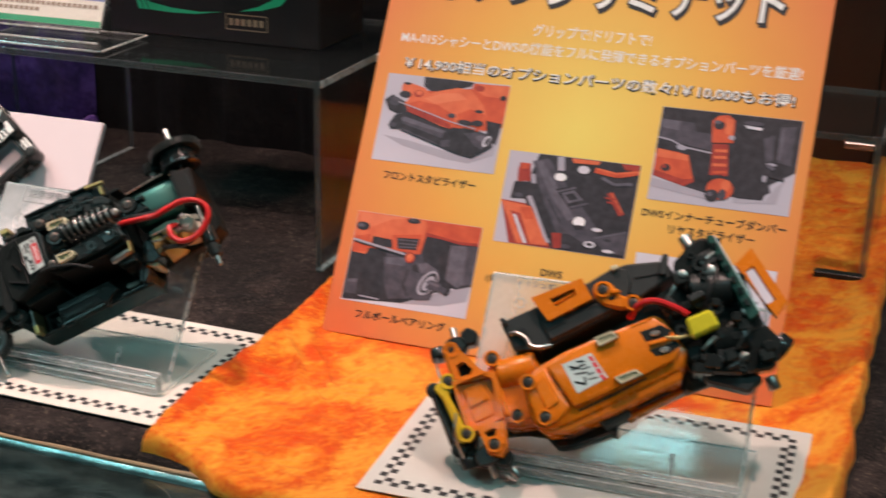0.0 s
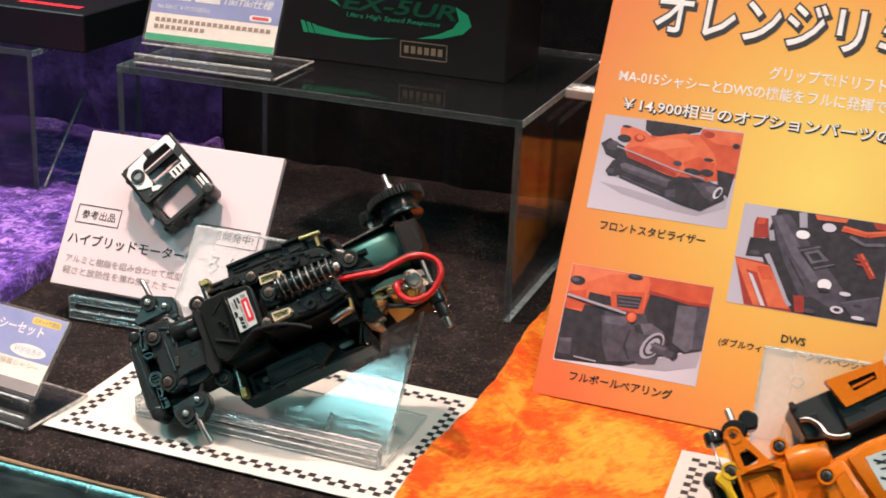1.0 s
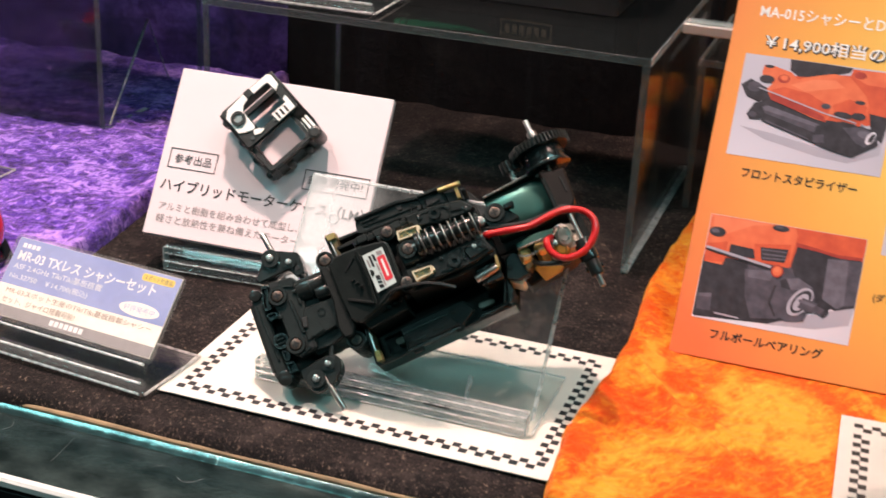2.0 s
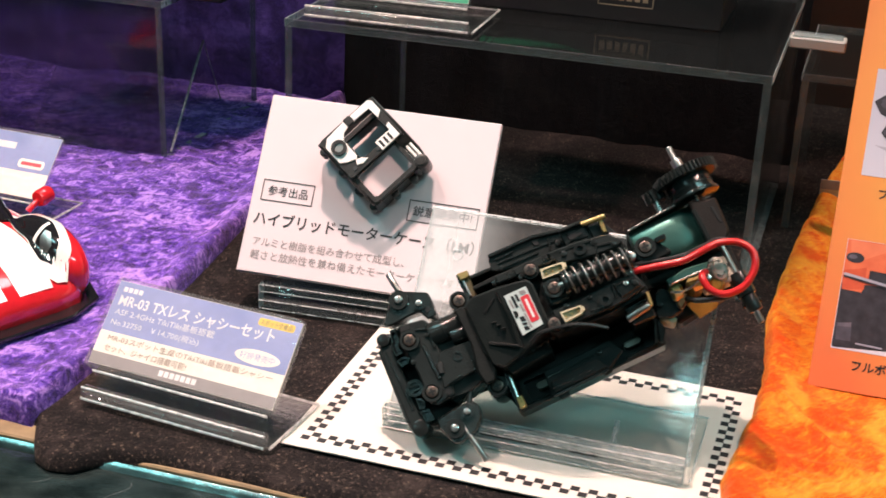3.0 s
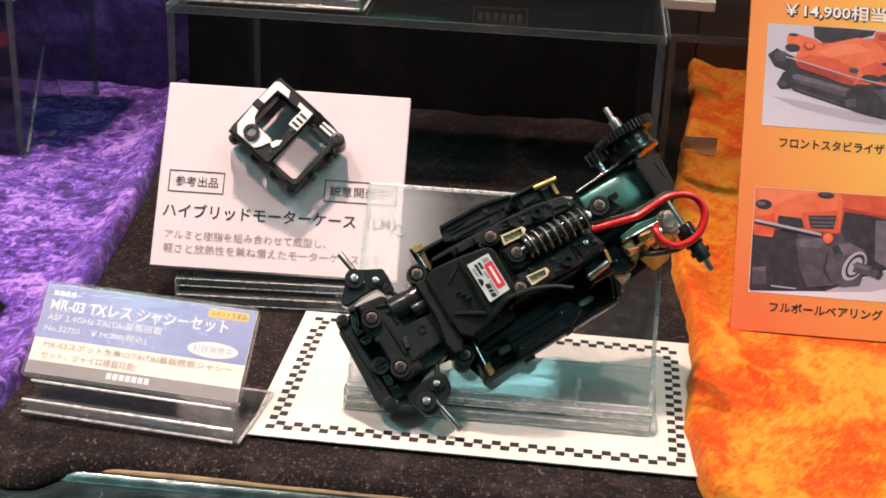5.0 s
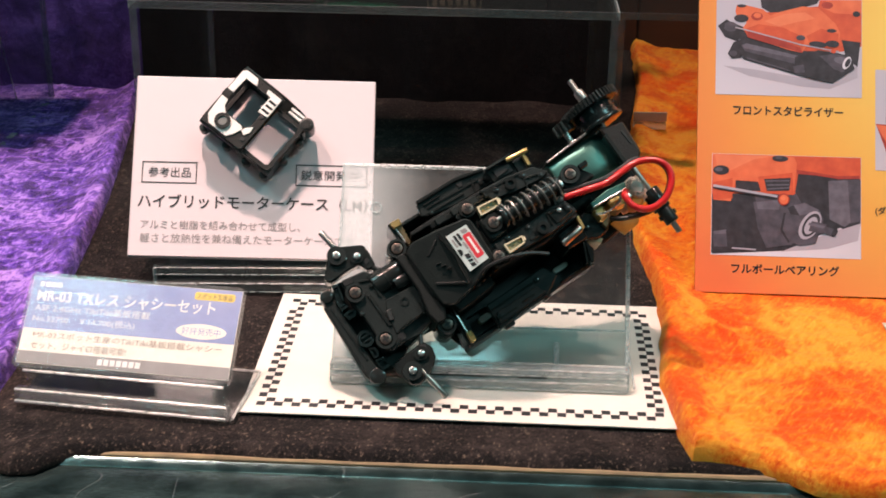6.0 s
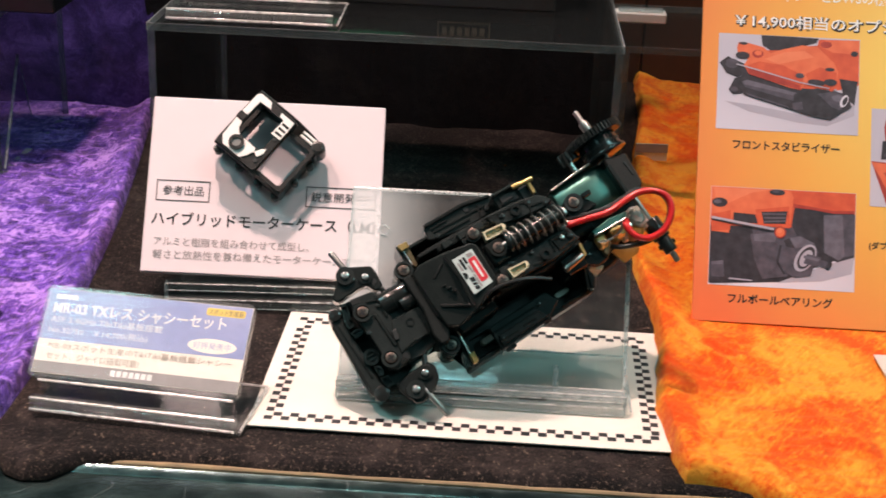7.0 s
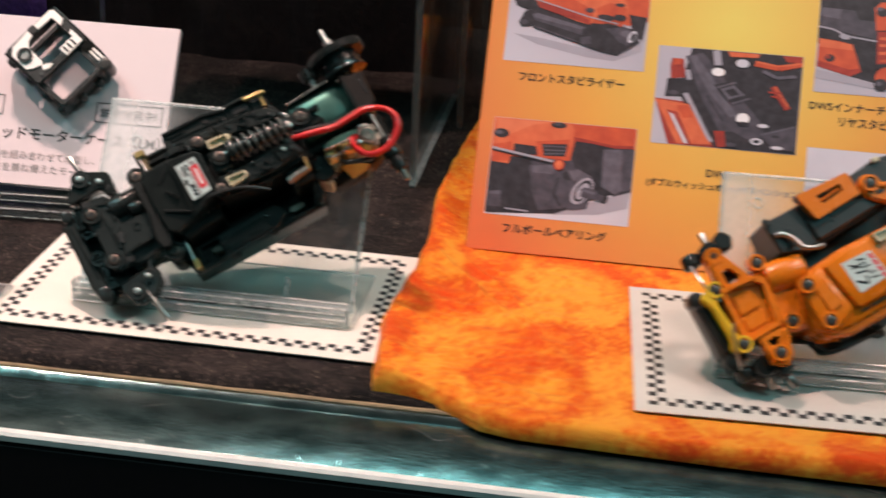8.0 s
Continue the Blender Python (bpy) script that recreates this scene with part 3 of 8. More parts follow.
def cloth(name, left, right, front, y1, nx, ny, height, mat, label, hem=3.0, reach=16.0, drop=4.0, edges="lrf", rough=0.9, creased=0.0, calm=(), round_off=3.2):
    """A laid cloth: edge curves left(y) and right(y), soft folds and creases, and a thick rounded hem that drops to the board."""
    bm = bmesh.new()
    rows = []
    for j in range(ny + 1):
        row = []
        for i in range(nx + 1):
            t = (j / ny) ** 1.7 if "f" in edges else j / ny
            y = front(0) + (y1 - front(0)) * t
            a, b = left(y), right(y)
            s = i / nx
            x = a + (b - a) * (s - 0.86 * math.sin(2 * math.pi * s) / (2 * math.pi))
            y0 = front(x)
            y = y0 + (y1 - y0) * t
            d = 1e9
            if "l" in edges:
                d = min(d, x - a)
            if "r" in edges:
                d = min(d, b - x)
            if "f" in edges:
                d = min(d, y - y0)
            w = rough * (0.9 * fold(x, y * 0.6, 0.018, 3.1) + 0.5 * fold(x, y, 0.06, 7.7) + 0.22 * fold(x, y, 0.17, 1.3))
            if creased:
                w += creased * crumple(x, y, 2.0)
            for cx0, cx1, cy0, cy1 in calm:
                inside = min(x - cx0, cx1 - x, y - cy0, cy1 - y)
                w = w * (1 - step(-14, 2, inside)) - 0.5 * step(-8, 2, inside)
            side = max(0.0, min(x - a, b - x) if "l" in edges else b - x)
            flat_front = 1.0 - 0.7 * step(4, 22, side) if "f" in edges else 1.0
            rise = hem * flat_front * (1 + 0.35 * fold(x, y, 0.03, 5.5)) * math.exp(-(max(0.0, d - round_off) / reach) ** 2)
            z = height(x, y) + w + rise
            if d < round_off:
                k = d / round_off
                z -= (drop + rise + w) * (1 - math.sqrt(max(0.0, 1 - (1 - k) ** 2)))
            row.append(bm.verts.new((x, y, z)))
        rows.append(row)
    for r, s in zip(rows, rows[1:]):
        for i in range(nx):
            bm.faces.new((r[i], r[i + 1], s[i + 1], s[i]))
    return solo(name, bm, mat, Matrix(), label, "cloth", kind="structure", sharp=80)


def along(table):
    ys = [p[0] for p in table]
    xs = [p[1] for p in table]
    return lambda y: float(np.interp(y, ys, xs))


def orange_left(y):
    base = along([(-30, 141), (-20, 137), (-14, 135.5), (-5, 134), (12, 132.5), (27, 130.5), (50, 133), (68, 134.8), (88, 135.5), (109, 135), (150, 131.5), (225, 135), (304, 142), (360, 149), (440, 152)])(y)
    return base + 1.0 * noise.noise(Vector((0.0, y * 0.08, 5.0)))


orange_front = along([(100, -17), (142, -17.5), (156, -19), (163, -22.5), (171, -29), (182, -31.5), (210, -32.5), (240, -33.5), (370, -35)])


def black_front(x):
    return along([(-130, -13), (-78, -14), (-73, -23), (-68, -30), (-62, -33.0), (-54, -31.5), (-48, -24.5), (-33, -20.5), (-10, -20), (22, -21.2), (56, -20.8), (124, -20.6), (200, -20)])(x) + 0.6 * noise.noise(Vector((x * 0.06, 0, 4)))


def orange_height(x, y):
    """Level cloth with two soft creases that run forward from the poster's foot."""
    z = 0.7
    for (ax, ay), (bx, by), tall, wide in (((136, 92), (190, 24), 1.8, 2.2), ((140, 88), (186, 22), 1.1, 1.0), ((146, 92), (206, 18), 1.3, 1.2), ((158, 62), (206, -8), 1.0, 2.6), ((134, 30), (168, -24), 0.9, 4.0), ((176, 92), (214, 60), 1.0, 1.6)):
        dx, dy = bx - ax, by - ay
        n = math.hypot(dx, dy)
        u, v = ((x - ax) * dx + (y - ay) * dy) / n, ((y - ay) * dx - (x - ax) * dy) / n
        v += 5.0 * noise.noise(Vector((u * 0.03, ax * 0.1, 0.0)))
        z += tall * math.exp(-(abs(v) / wide) ** 1.4) * step(0, 22, u) * step(0, 26, n - u)
    return z


purple_right = along([(-24, -88), (-18, -79), (0, -78), (60, -78), (95, -80), (122, -82.5), (175, -88.5), (242, -98.5), (300, -108), (440, -121)])

cloth("black_cloth", lambda y: -130, lambda y: 760, black_front, 449, 420, 210, lambda x, y: -0.75 - 3.0 * step(330, 400, x), BLACK_VELVET, "black crushed velvet cloth on the case floor", 0.4, 6.0, 4.0, "f", 0.55, 0.45, [(-2, 137, -2, 89), (205, 360, -20, 95), (-75, 0, -2, 34), (-50, 30, 80, 122)], 5.0)
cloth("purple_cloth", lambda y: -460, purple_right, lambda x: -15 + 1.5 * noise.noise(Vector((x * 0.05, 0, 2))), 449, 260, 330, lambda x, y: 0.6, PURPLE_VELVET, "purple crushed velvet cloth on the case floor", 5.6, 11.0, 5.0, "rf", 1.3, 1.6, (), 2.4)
cloth("orange_cloth", orange_left, lambda y: 367 + 1.5 * noise.noise(Vector((3.0, y * 0.05, 1.0))), orange_front, 449, 260, 330, orange_height, ORANGE_VELVET, "orange crushed velvet cloth laid over the black cloth", 5.2, 13.0, 4.6, "lrf", 1.3, 1.1, [(205, 360, -20, 90), (150, 338, 94, 108)], 3.4)


def drape(name, x0, x1, y, z1, mat, label, seed):
    bm = bmesh.new()
    nx, nz = 90, 24
    rows = [[bm.verts.new((x0 + (x1 - x0) * i / nx, y + 7 * noise.noise(Vector((i * 0.11, k * 0.03, seed))) + 1.5 * noise.noise(Vector((i * 0.5, k * 0.1, seed))), -4 + (z1 + 4) * k / nz))
             for i in range(nx + 1)] for k in range(nz + 1)]
    for r, s in zip(rows, rows[1:]):
        for i in range(nx):
            bm.faces.new((r[i], r[i + 1], s[i + 1], s[i]))
    return solo(name, bm, mat, Matrix(), label, "cloth", kind="structure", sharp=80)


drape("black_drape", -118, 124, 336, 205, BLACK_FELT, "black velvet drape hung behind the clear risers", 2.0)
drape("purple_drape", -480, -112, 334, 205, PURPLE_SHADED, "purple velvet drape behind the clear riser, coloured dark for the shade there", 6.0)


# ---- clear display furniture ----
def sheet(name, pts, z0, z1, parent, mat=CLEAR_RISER):
    return part(name, prism(pts, z0, z1, 0.25), mat, parent)


def riser(m, w, d, h, label, t=3.0):
    """Clear bridge: a top on two side sheets, with polished cut edges."""
    r = thing("acrylic_riser", m, label, "riser", "clear risers")
    part("top_sheet", box(0, w, 0, d, h - t, h, 0.3), CLEAR_RISER, r)
    part("side_sheet", box(0, t - 0.05, 0, d, 0, h - t - 0.05, 0.2), CLEAR_RISER, r)
    part("side_sheet", box(w - t + 0.05, w, 0, d, 0, h - t - 0.05, 0.2), CLEAR_RISER, r)
    for x0 in (-0.05, w - t):
        part("cut_edge", box(x0, x0 + t + 0.05, -0.25, 0.05, 0, h - t, 0.1), CLEAR_BACK, r, "polished cut edge of a side")
        part("cut_edge", box(x0, x0 + t + 0.05, d - 0.05, d + 0.25, 0, h - t, 0.1), CLEAR_BACK, r, "polished cut edge of a side")
    part("front_edge", box(-0.1, w + 0.1, -0.3, 0.05, h - t, h + 0.1, 0.05), CLEAR_BACK, r, "polished front edge of the top")
    part("back_edge", box(-0.1, w + 0.1, d - 0.05, d + 0.3, h - t, h + 0.1, 0.05), CLEAR_BACK, r, "polished back edge of the top")
    part("end_edge", box(w - 0.05, w + 0.3, 0, d, h - t, h + 0.1, 0.05), CLEAR_EDGE, r, "polished side edge of the top")
    part("end_edge", box(-0.3, 0.05, 0, d, h - t, h + 0.1, 0.05), CLEAR_EDGE, r, "polished side edge of the top")
    return r


riser_1 = riser(at(-70, 162, -0.6), 191.5, 141, 90.0, "large clear acrylic riser on the black velvet")
part("side_bracket", box(191.9, 214.0, 62.0, 71.0, 86.0, 90.4, 0.5), CARD_DIMMED, riser_1, "small pale bracket on the side of the riser")
part("bracket_pad", box(193.0, 212.6, 63.0, 70.0, 90.5, 91.4, 0.3), CLEAR_SOLID, riser_1, "clear pad on the bracket")
for x0 in (0.2, 188.4):
    part("bottom_edge", box(x0, x0 + 2.9, 0.4, 140.6, 0.4, 1.0), CLEAR_EDGE, riser_1, "bright cut edge on the cloth")
riser_2 = riser(at(-329, 214, 1.0), 175, 99, 75.3, "clear acrylic riser on the purple velvet")
part("front_sheet", box(3.1, 171.9, 0.3, 3.2, 0, 72.2, 0.2), SHADE_SHEET, riser_2, "front sheet tinted dark in place of the shade behind it")
for x0 in (0.2, 171.8):
    part("bottom_edge", box(x0, x0 + 3.0, 0.4, 98.6, 0.05, 0.5), CLEAR_EDGE, riser_2, "bright cut edge on the cloth")
prop = thing("acrylic_prop", at(-155, 220, 1.8, 10.5), "small clear acrylic prop stand inside the riser on purple velvet", "display stand", "display easels")
part("sloping_sheet", incline([(0.0, 0.0), (58.0, 40.0), (57.0, 41.6), (-1.2, 1.5)], -70, 0), CLEAR_RISER, prop)
# Pale tubes paint the glint along the prop's edges.
part("back_sheet", incline([(58.2, 39.8), (88.0, 0.4), (86.0, 0.4), (57.2, 38.6)], -70, 0), CLEAR_RISER, prop)
part("edge_highlight", tube([(-0.2, 0.2, 0.9), (-0.2, 57.6, 40.6)], 0.7, n=8), CLEAR_RIM, prop, "bright cut edge")
part("edge_highlight", tube([(-0.2, 57.8, 40.4), (-0.2, 87.0, 0.8)], 0.35, n=8), CLEAR_EDGE, prop)
riser_3 = riser(at(128, 244, 1.2), 229, 92, 69, "clear acrylic riser on the orange velvet behind the poster")
for x0 in (213,):
    part("corner_tag", box(x0, x0 + 13, -0.6, 8, 62.5, 65.5, 0.4), STEEL, riser_3, "small grey metal tag at the top corner")
# Set back on the cloth and enlarged to fit the camera's view.
name_tag = thing("tag", at(149, 280, 4.6, 4.0), "small grey and white tag standing on orange velvet", "tag")
part("card", box(-8.0, 8.0, 0, 0.8, 0, 8.6, 0.1), CARD, name_tag)
part("grey_band", box(-8.1, 8.1, -0.3, 0.0, 4.2, 8.7, 0.05), INK_GREY, name_tag, "grey band over the white card")
part("foot_strip", box(206, 228, -2.0, 3, -0.5, 3.5, 0.4), PLASTIC_MATT, riser_3, "dark strip at the foot of the riser")


def easel(m, w, length, lean, label, group):
    """Clear display easel: sloping panel, front tray with a double rolled lip, foot plate and a rear strut."""
    e = thing("acrylic_easel", m, label, "display stand", group)
    c, s = math.sin(radians(lean)), math.cos(radians(lean))
    t = 2.0
    bm = incline([(7.0, 2.6), (7.0 + c * length, 2.6 + s * length), (7.0 + c * length + t * s, 2.6 + s * length - t * c), (7.0 + t * s, 2.6 - t * c * 0.4)], 0, w)
    bmesh.ops.bevel(bm, geom=list(bm.edges), offset=0.3, segments=1, affect="EDGES")
    part("panel", bm, CLEAR_PANEL, e, "clear sloping panel with reflected haze painted at one side")
    part("panel_edge", tube([(w - 0.1, 7.0 + t * s / 2, 2.6), (w - 0.1, 7.0 + c * length + t * s / 2, 2.6 + s * length - t * c / 2)], 0.75, n=6), CLEAR_EDGE, e, "bright cut edge")
    part("panel_edge", tube([(0.1, 7.0 + t * s / 2, 2.6), (0.1, 7.0 + c * length + t * s / 2, 2.6 + s * length - t * c / 2)], 0.75, n=6), CLEAR_EDGE, e, "bright cut edge")
    part("panel_edge", tube([(0, 7.0 + c * length + t * s / 2, 2.6 + s * length - t * c / 2), (w, 7.0 + c * length + t * s / 2, 2.6 + s * length - t * c / 2)], 0.7, n=6), CLEAR_EDGE, e, "bright cut edge")
    part("foot_plate", box(0, w + 2, 0.4, 42, 0.1, 2.0, 0.6), CLEAR, e)
    part("foot_edge", tube([(w + 1.9, 1.0, 1.9), (w + 1.9, 41.6, 1.9), (8.0, 41.6, 1.9)], 0.4, n=6), CLEAR_EDGE, e, "bright cut edge")
    part("front_lip", box(0.0, w, -0.2, 3.8, 0.1, 3.9, 0.9), CLEAR_SOLID, e, "thick clear front bar")
    part("tray_lip", box(0.0, w, 0.6, 4.2, 4.5, 7.8, 0.9), CLEAR_SOLID, e, "thick clear tray bar")
    # Thin pale tubes in place of the highlights along the bars.
    for y, z, r in ((-0.1, 3.3, 0.28), (-0.1, 0.7, 0.3), (0.7, 7.2, 0.28), (0.7, 5.0, 0.25), (4.0, 7.7, 0.3), (6.2, 2.7, 0.4)):
        part("edge_highlight", tube([(0.4, y, z), (w - 0.4, y, z)], r, n=6), CLEAR_RIM, e)
    for x in (0.2, w - 0.2):
        part("lip_end", box(x - 0.25, x + 0.25, 0.2, 3.6, 0.6, 7.4, 0.15), CLEAR_EDGE, e)
    # Dark strips stand in for cloth reflected inside the clear bars.
    for x0, x1 in ((32.0, 50.0), (60.0, 69.0)):
        part("dark_reflection", box(x0, x1, 1.0, 3.0, 3.95, 4.4, 0.1), GREY_PLASTIC, e, "dark strip in place of a reflection between the bars")
    part("strut", rod((72.0, 6.4, 2.2), (72.0, 6.4 + c * 11, 2.2 + s * 11), 0.9, n=8), CLEAR_EDGE, e)
    part("foot_rib", box(1.0, w - 1.0, 4.6, 6.0, 1.8, 4.6, 0.4), CLEAR_EDGE, e)
    hole = [(11.5 + 1.7 * math.cos(k * math.pi / 8), 7.0 + c * 53.3 + 1.7 * math.sin(k * math.pi / 8) * c - 0.3, 2.6 + s * 53.3 + 1.7 * math.sin(k * math.pi / 8) * s + 0.2) for k in range(17)]
    part("hole_rim", tube(hole, 0.22, n=6), CLEAR_EDGE, e)
    return e


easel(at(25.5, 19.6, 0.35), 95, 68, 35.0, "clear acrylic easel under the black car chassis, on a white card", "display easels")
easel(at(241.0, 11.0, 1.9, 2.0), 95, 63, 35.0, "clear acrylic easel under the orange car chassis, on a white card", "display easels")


def checker_card(m, w, d, label, mat=CARD, q=2.75, inset=4.4):
    """White card with a two-row chequered border printed all round."""
    c = thing("display_card", m, label, "card", "chequered cards")
    part("sheet", box(0, w, 0, d, 0, 0.35), mat, c)
    bm = bmesh.new()

    def row(n, place):
        for k in range(n):
            for r in (0, 1):
                if (k + r) % 2 == 0:
                    flat(place(k, r), 0.42, bm)

    nx, ny = int((w - 2 * inset) / q), int((d - 2 * inset) / q)
    row(nx, lambda k, r: rect(inset + k * q, inset + r * q * 0.92, inset + (k + 1) * q, inset + (r + 1) * q * 0.92))
    row(nx, lambda k, r: rect(inset + k * q, d - inset - (r + 1) * q * 0.92, inset + (k + 1) * q, d - inset - r * q * 0.92))
    row(ny - 4, lambda k, r: rect(inset + r * q * 0.92, inset + (k + 2) * q, inset + (r + 1) * q * 0.92, inset + (k + 3) * q))
    row(ny - 4, lambda k, r: rect(w - inset - (r + 1) * q * 0.92, inset + (k + 2) * q, w - inset - r * q * 0.92, inset + (k + 3) * q))
    part("chequered_border", bm, INK_BLACK, c, "black chequered border print")
    return c


checker_card(at(-0.3, 0, -0.1, -0.3), 135.6, 87, "white card with a chequered border lying on black velvet")
checker_card(at(216.6, -15.4, 1.35, 2.0), 139.0, 92, "white card with a chequered border lying on orange velvet", CARD_DIMMED, 2.82)

# ---- poster ----
POSTER_INK = gradient_print("poster_orange_ink", (0.088, 0.082), 0.118, (0.80, 0.64, 0.145), (0.75, 0.37, 0.072), (0.66, 0.158, 0.055))
poster = thing("poster", frame_of((156.2, 106.5, 12.9), (1, 0, 0), (0, 0.498, 0.867)), "orange printed product poster on board leaning back", "poster")
part("board", prism(rect(-5.6, -14.0, 179.0, 242), -1.6, 0, 0.15), POSTER_INK, poster)
writing("title_shadow", "オレンジリミテッド", 13.0, 134.2, 160.6, 152.0, INK_BLACK, poster, 0.08, 0.05)
writing("title_shadow", "オレンジリミテッド", 13.9, 133.0, 161.5, 150.8, INK_BLACK, poster, 0.12, 0.05)
writing("title", "オレンジリミテッド", 13.0, 134.2, 160.6, 152.0, INK_WHITE, poster, 0.22, 0.012)
writing("line_of_text", "グリップで!ドリフトで!", 60.4, 120.6, 110.0, 126.0, INK_WHITE, poster, 0.15, 0.008)
writing("line_of_text", "MA-015シャシーとDWSの機能をフルに発揮できるオプションパーツを厳選!", 3.3, 112.6, 171.0, 117.8, INK_WHITE, poster, 0.15, 0.008)
writing("line_shadow", "￥14,900相当のオプションパーツの数々!￥10,000もお得!", 7.3, 101.1, 169.9, 106.5, INK_BLACK, poster, 0.10, 0.06)
writing("line_of_text", "￥14,900相当のオプションパーツの数々!￥10,000もお得!", 7.0, 101.4, 169.6, 106.8, INK_WHITE, poster, 0.20, 0.008)
writing("caption", "フロントスタビライザー", 7.7, 53.0, 48.2, 56.6, INK_BLACK, poster, 0.15, 0.018)
writing("caption", "フルボールベアリング", 7.7, -6.6, 47.0, -3.0, INK_BLACK, poster, 0.15, 0.018)
writing("caption", "DWS", 82.4, 22.0, 91.0, 24.8, INK_BLACK, poster, 0.15, 0.02)
writing("caption", "(ダブルウィッシュボーンサスペンション)", 60.2, 16.4, 118.0, 19.8, INK_BLACK, poster, 0.15, 0.018)
writing("caption", "DWSインナーチューブダンパー", 118.4, 51.6, 174.2, 55.2, INK_BLACK, poster, 0.15, 0.018)
writing("caption", "リヤスタビライザー", 129.7, 45.9, 163.0, 49.6, INK_BLACK, poster, 0.15, 0.018)


PHOTO_SIZE = {}
LAYERS = {}


def photo(x0, y0, x1, y1, label):
    """A printed picture on the poster: its flat backdrop."""
    ph = part("photo", flat(rect(x0, y0, x1, y1), 0.12), PH_GREY, poster, label)
    PHOTO_SIZE[ph.name] = (x0, y0, x1, y1)
    LAYERS[ph.name] = 0
    return ph


def stroke(a, b, wide):
    """A straight printed line as an outline."""
    (ax, ay), (bx, by) = a, b
    n = math.hypot(bx - ax, by - ay)
    ox, oy = -(by - ay) / n * wide / 2, (bx - ax) / n * wide / 2
    return [(ax + ox, ay + oy * 1.4), (bx + ox, by + oy * 1.4), (bx - ox, by - oy * 1.4), (ax - ox, ay - oy * 1.4)]


def ink(ph, mat, pts):
    """A flat patch of ink on a printed picture, in parts of its width and height, a hair above the last."""
    x0, y0, x1, y1 = PHOTO_SIZE[ph.name]
    LAYERS[ph.name] += 1
    pts = [(x0 + (x1 - x0) * min(0.997, max(0.003, u)), y0 + (y1 - y0) * min(0.997, max(0.003, v))) for u, v in pts]
    return part("printed_shape", flat(pts, 0.12 + 0.008 * LAYERS[ph.name]), mat, ph)


chassis_front = photo(0.9, 60.6, 55.2, 98.6, "photograph of an orange car chassis front")
ink(chassis_front, PH_DARK, [(0.13, 0.72), (0.30, 0.62), (0.62, 0.48), (0.95, 0.42), (0.94, 0.30), (0.80, 0.15), (0.54, 0.22), (0.20, 0.37)])
ink(chassis_front, PH_ORANGE, [(0.16, 0.90), (0.34, 0.84), (0.60, 0.90), (1.00, 0.96), (1.00, 0.52), (0.86, 0.46), (0.60, 0.46), (0.24, 0.62)])
ink(chassis_front, PH_SHADE, [(0.05, 0.29), (0.26, 0.26), (0.57, 0.19), (0.97, 0.32), (0.97, 0.20), (0.78, 0.08), (0.58, 0.10), (0.23, 0.19)])
ink(chassis_front, PH_DARK, [(0.30, 1.00), (0.53, 1.00), (0.71, 0.99), (0.69, 0.94), (0.49, 0.85), (0.37, 0.84), (0.31, 0.89)])
ink(chassis_front, PH_ORANGE, [(0.71, 0.98), (1.00, 0.99), (0.99, 0.56), (0.86, 0.58), (0.68, 0.79)])
ink(chassis_front, PH_LIGHT, [(0.76, 0.98), (1.00, 0.99), (1.00, 0.84), (0.81, 0.85), (0.72, 0.91)])
ink(chassis_front, PH_DARK, [(0.86, 0.58), (0.99, 0.56), (0.97, 0.31), (0.89, 0.40)])
ink(chassis_front, PH_RED, oval(0.761, 0.928, 0.040, 0.035))
ink(chassis_front, PH_DARK, oval(0.962, 0.846, 0.026, 0.029))
ink(chassis_front, PH_DARK, [(0.01, 0.69), (0.07, 0.76), (0.15, 0.69), (0.20, 0.59), (0.14, 0.54), (0.06, 0.58)])
ink(chassis_front, PH_MID, oval(0.098, 0.686, 0.050, 0.050, turn=30))
ink(chassis_front, PH_DARK, oval(0.040, 0.694, 0.018, 0.023))
ink(chassis_front, PH_DARK, [(0.08, 0.41), (0.12, 0.53), (0.21, 0.58), (0.24, 0.49), (0.17, 0.37), (0.11, 0.36)])
ink(chassis_front, PH_MID, oval(0.119, 0.416, 0.026, 0.029))
ink(chassis_front, PH_LIGHT, [(0.13, 0.85), (0.14, 0.91), (0.20, 0.91), (0.32, 0.87), (0.37, 0.81), (0.44, 0.85), (0.59, 0.91), (0.70, 0.90), (0.82, 0.74), (0.85, 0.65), (0.84, 0.52), (0.79, 0.49), (0.63, 0.53), (0.59, 0.44), (0.51, 0.46), (0.37, 0.52), (0.23, 0.58), (0.18, 0.67), (0.22, 0.76), (0.14, 0.79)])
ink(chassis_front, PH_ORANGE, [(0.29, 0.72), (0.46, 0.69), (0.61, 0.59), (0.59, 0.44), (0.37, 0.52), (0.22, 0.58), (0.19, 0.66)])
ink(chassis_front, PH_PEACH, [(0.33, 0.75), (0.47, 0.83), (0.61, 0.85), (0.68, 0.79), (0.56, 0.75), (0.43, 0.70)])
ink(chassis_front, PH_ORANGE, [(0.62, 0.61), (0.72, 0.69), (0.84, 0.64), (0.84, 0.52), (0.79, 0.49), (0.64, 0.54)])
ink(chassis_front, PH_RED, [(0.21, 0.65), (0.40, 0.58), (0.58, 0.49), (0.59, 0.44), (0.37, 0.52), (0.22, 0.58)])
ink(chassis_front, PH_DARK, oval(0.173, 0.900, 0.032, 0.015))
ink(chassis_front, PH_DARK, oval(0.171, 0.774, 0.050, 0.039))
ink(chassis_front, PH_RED, oval(0.279, 0.797, 0.040, 0.042))
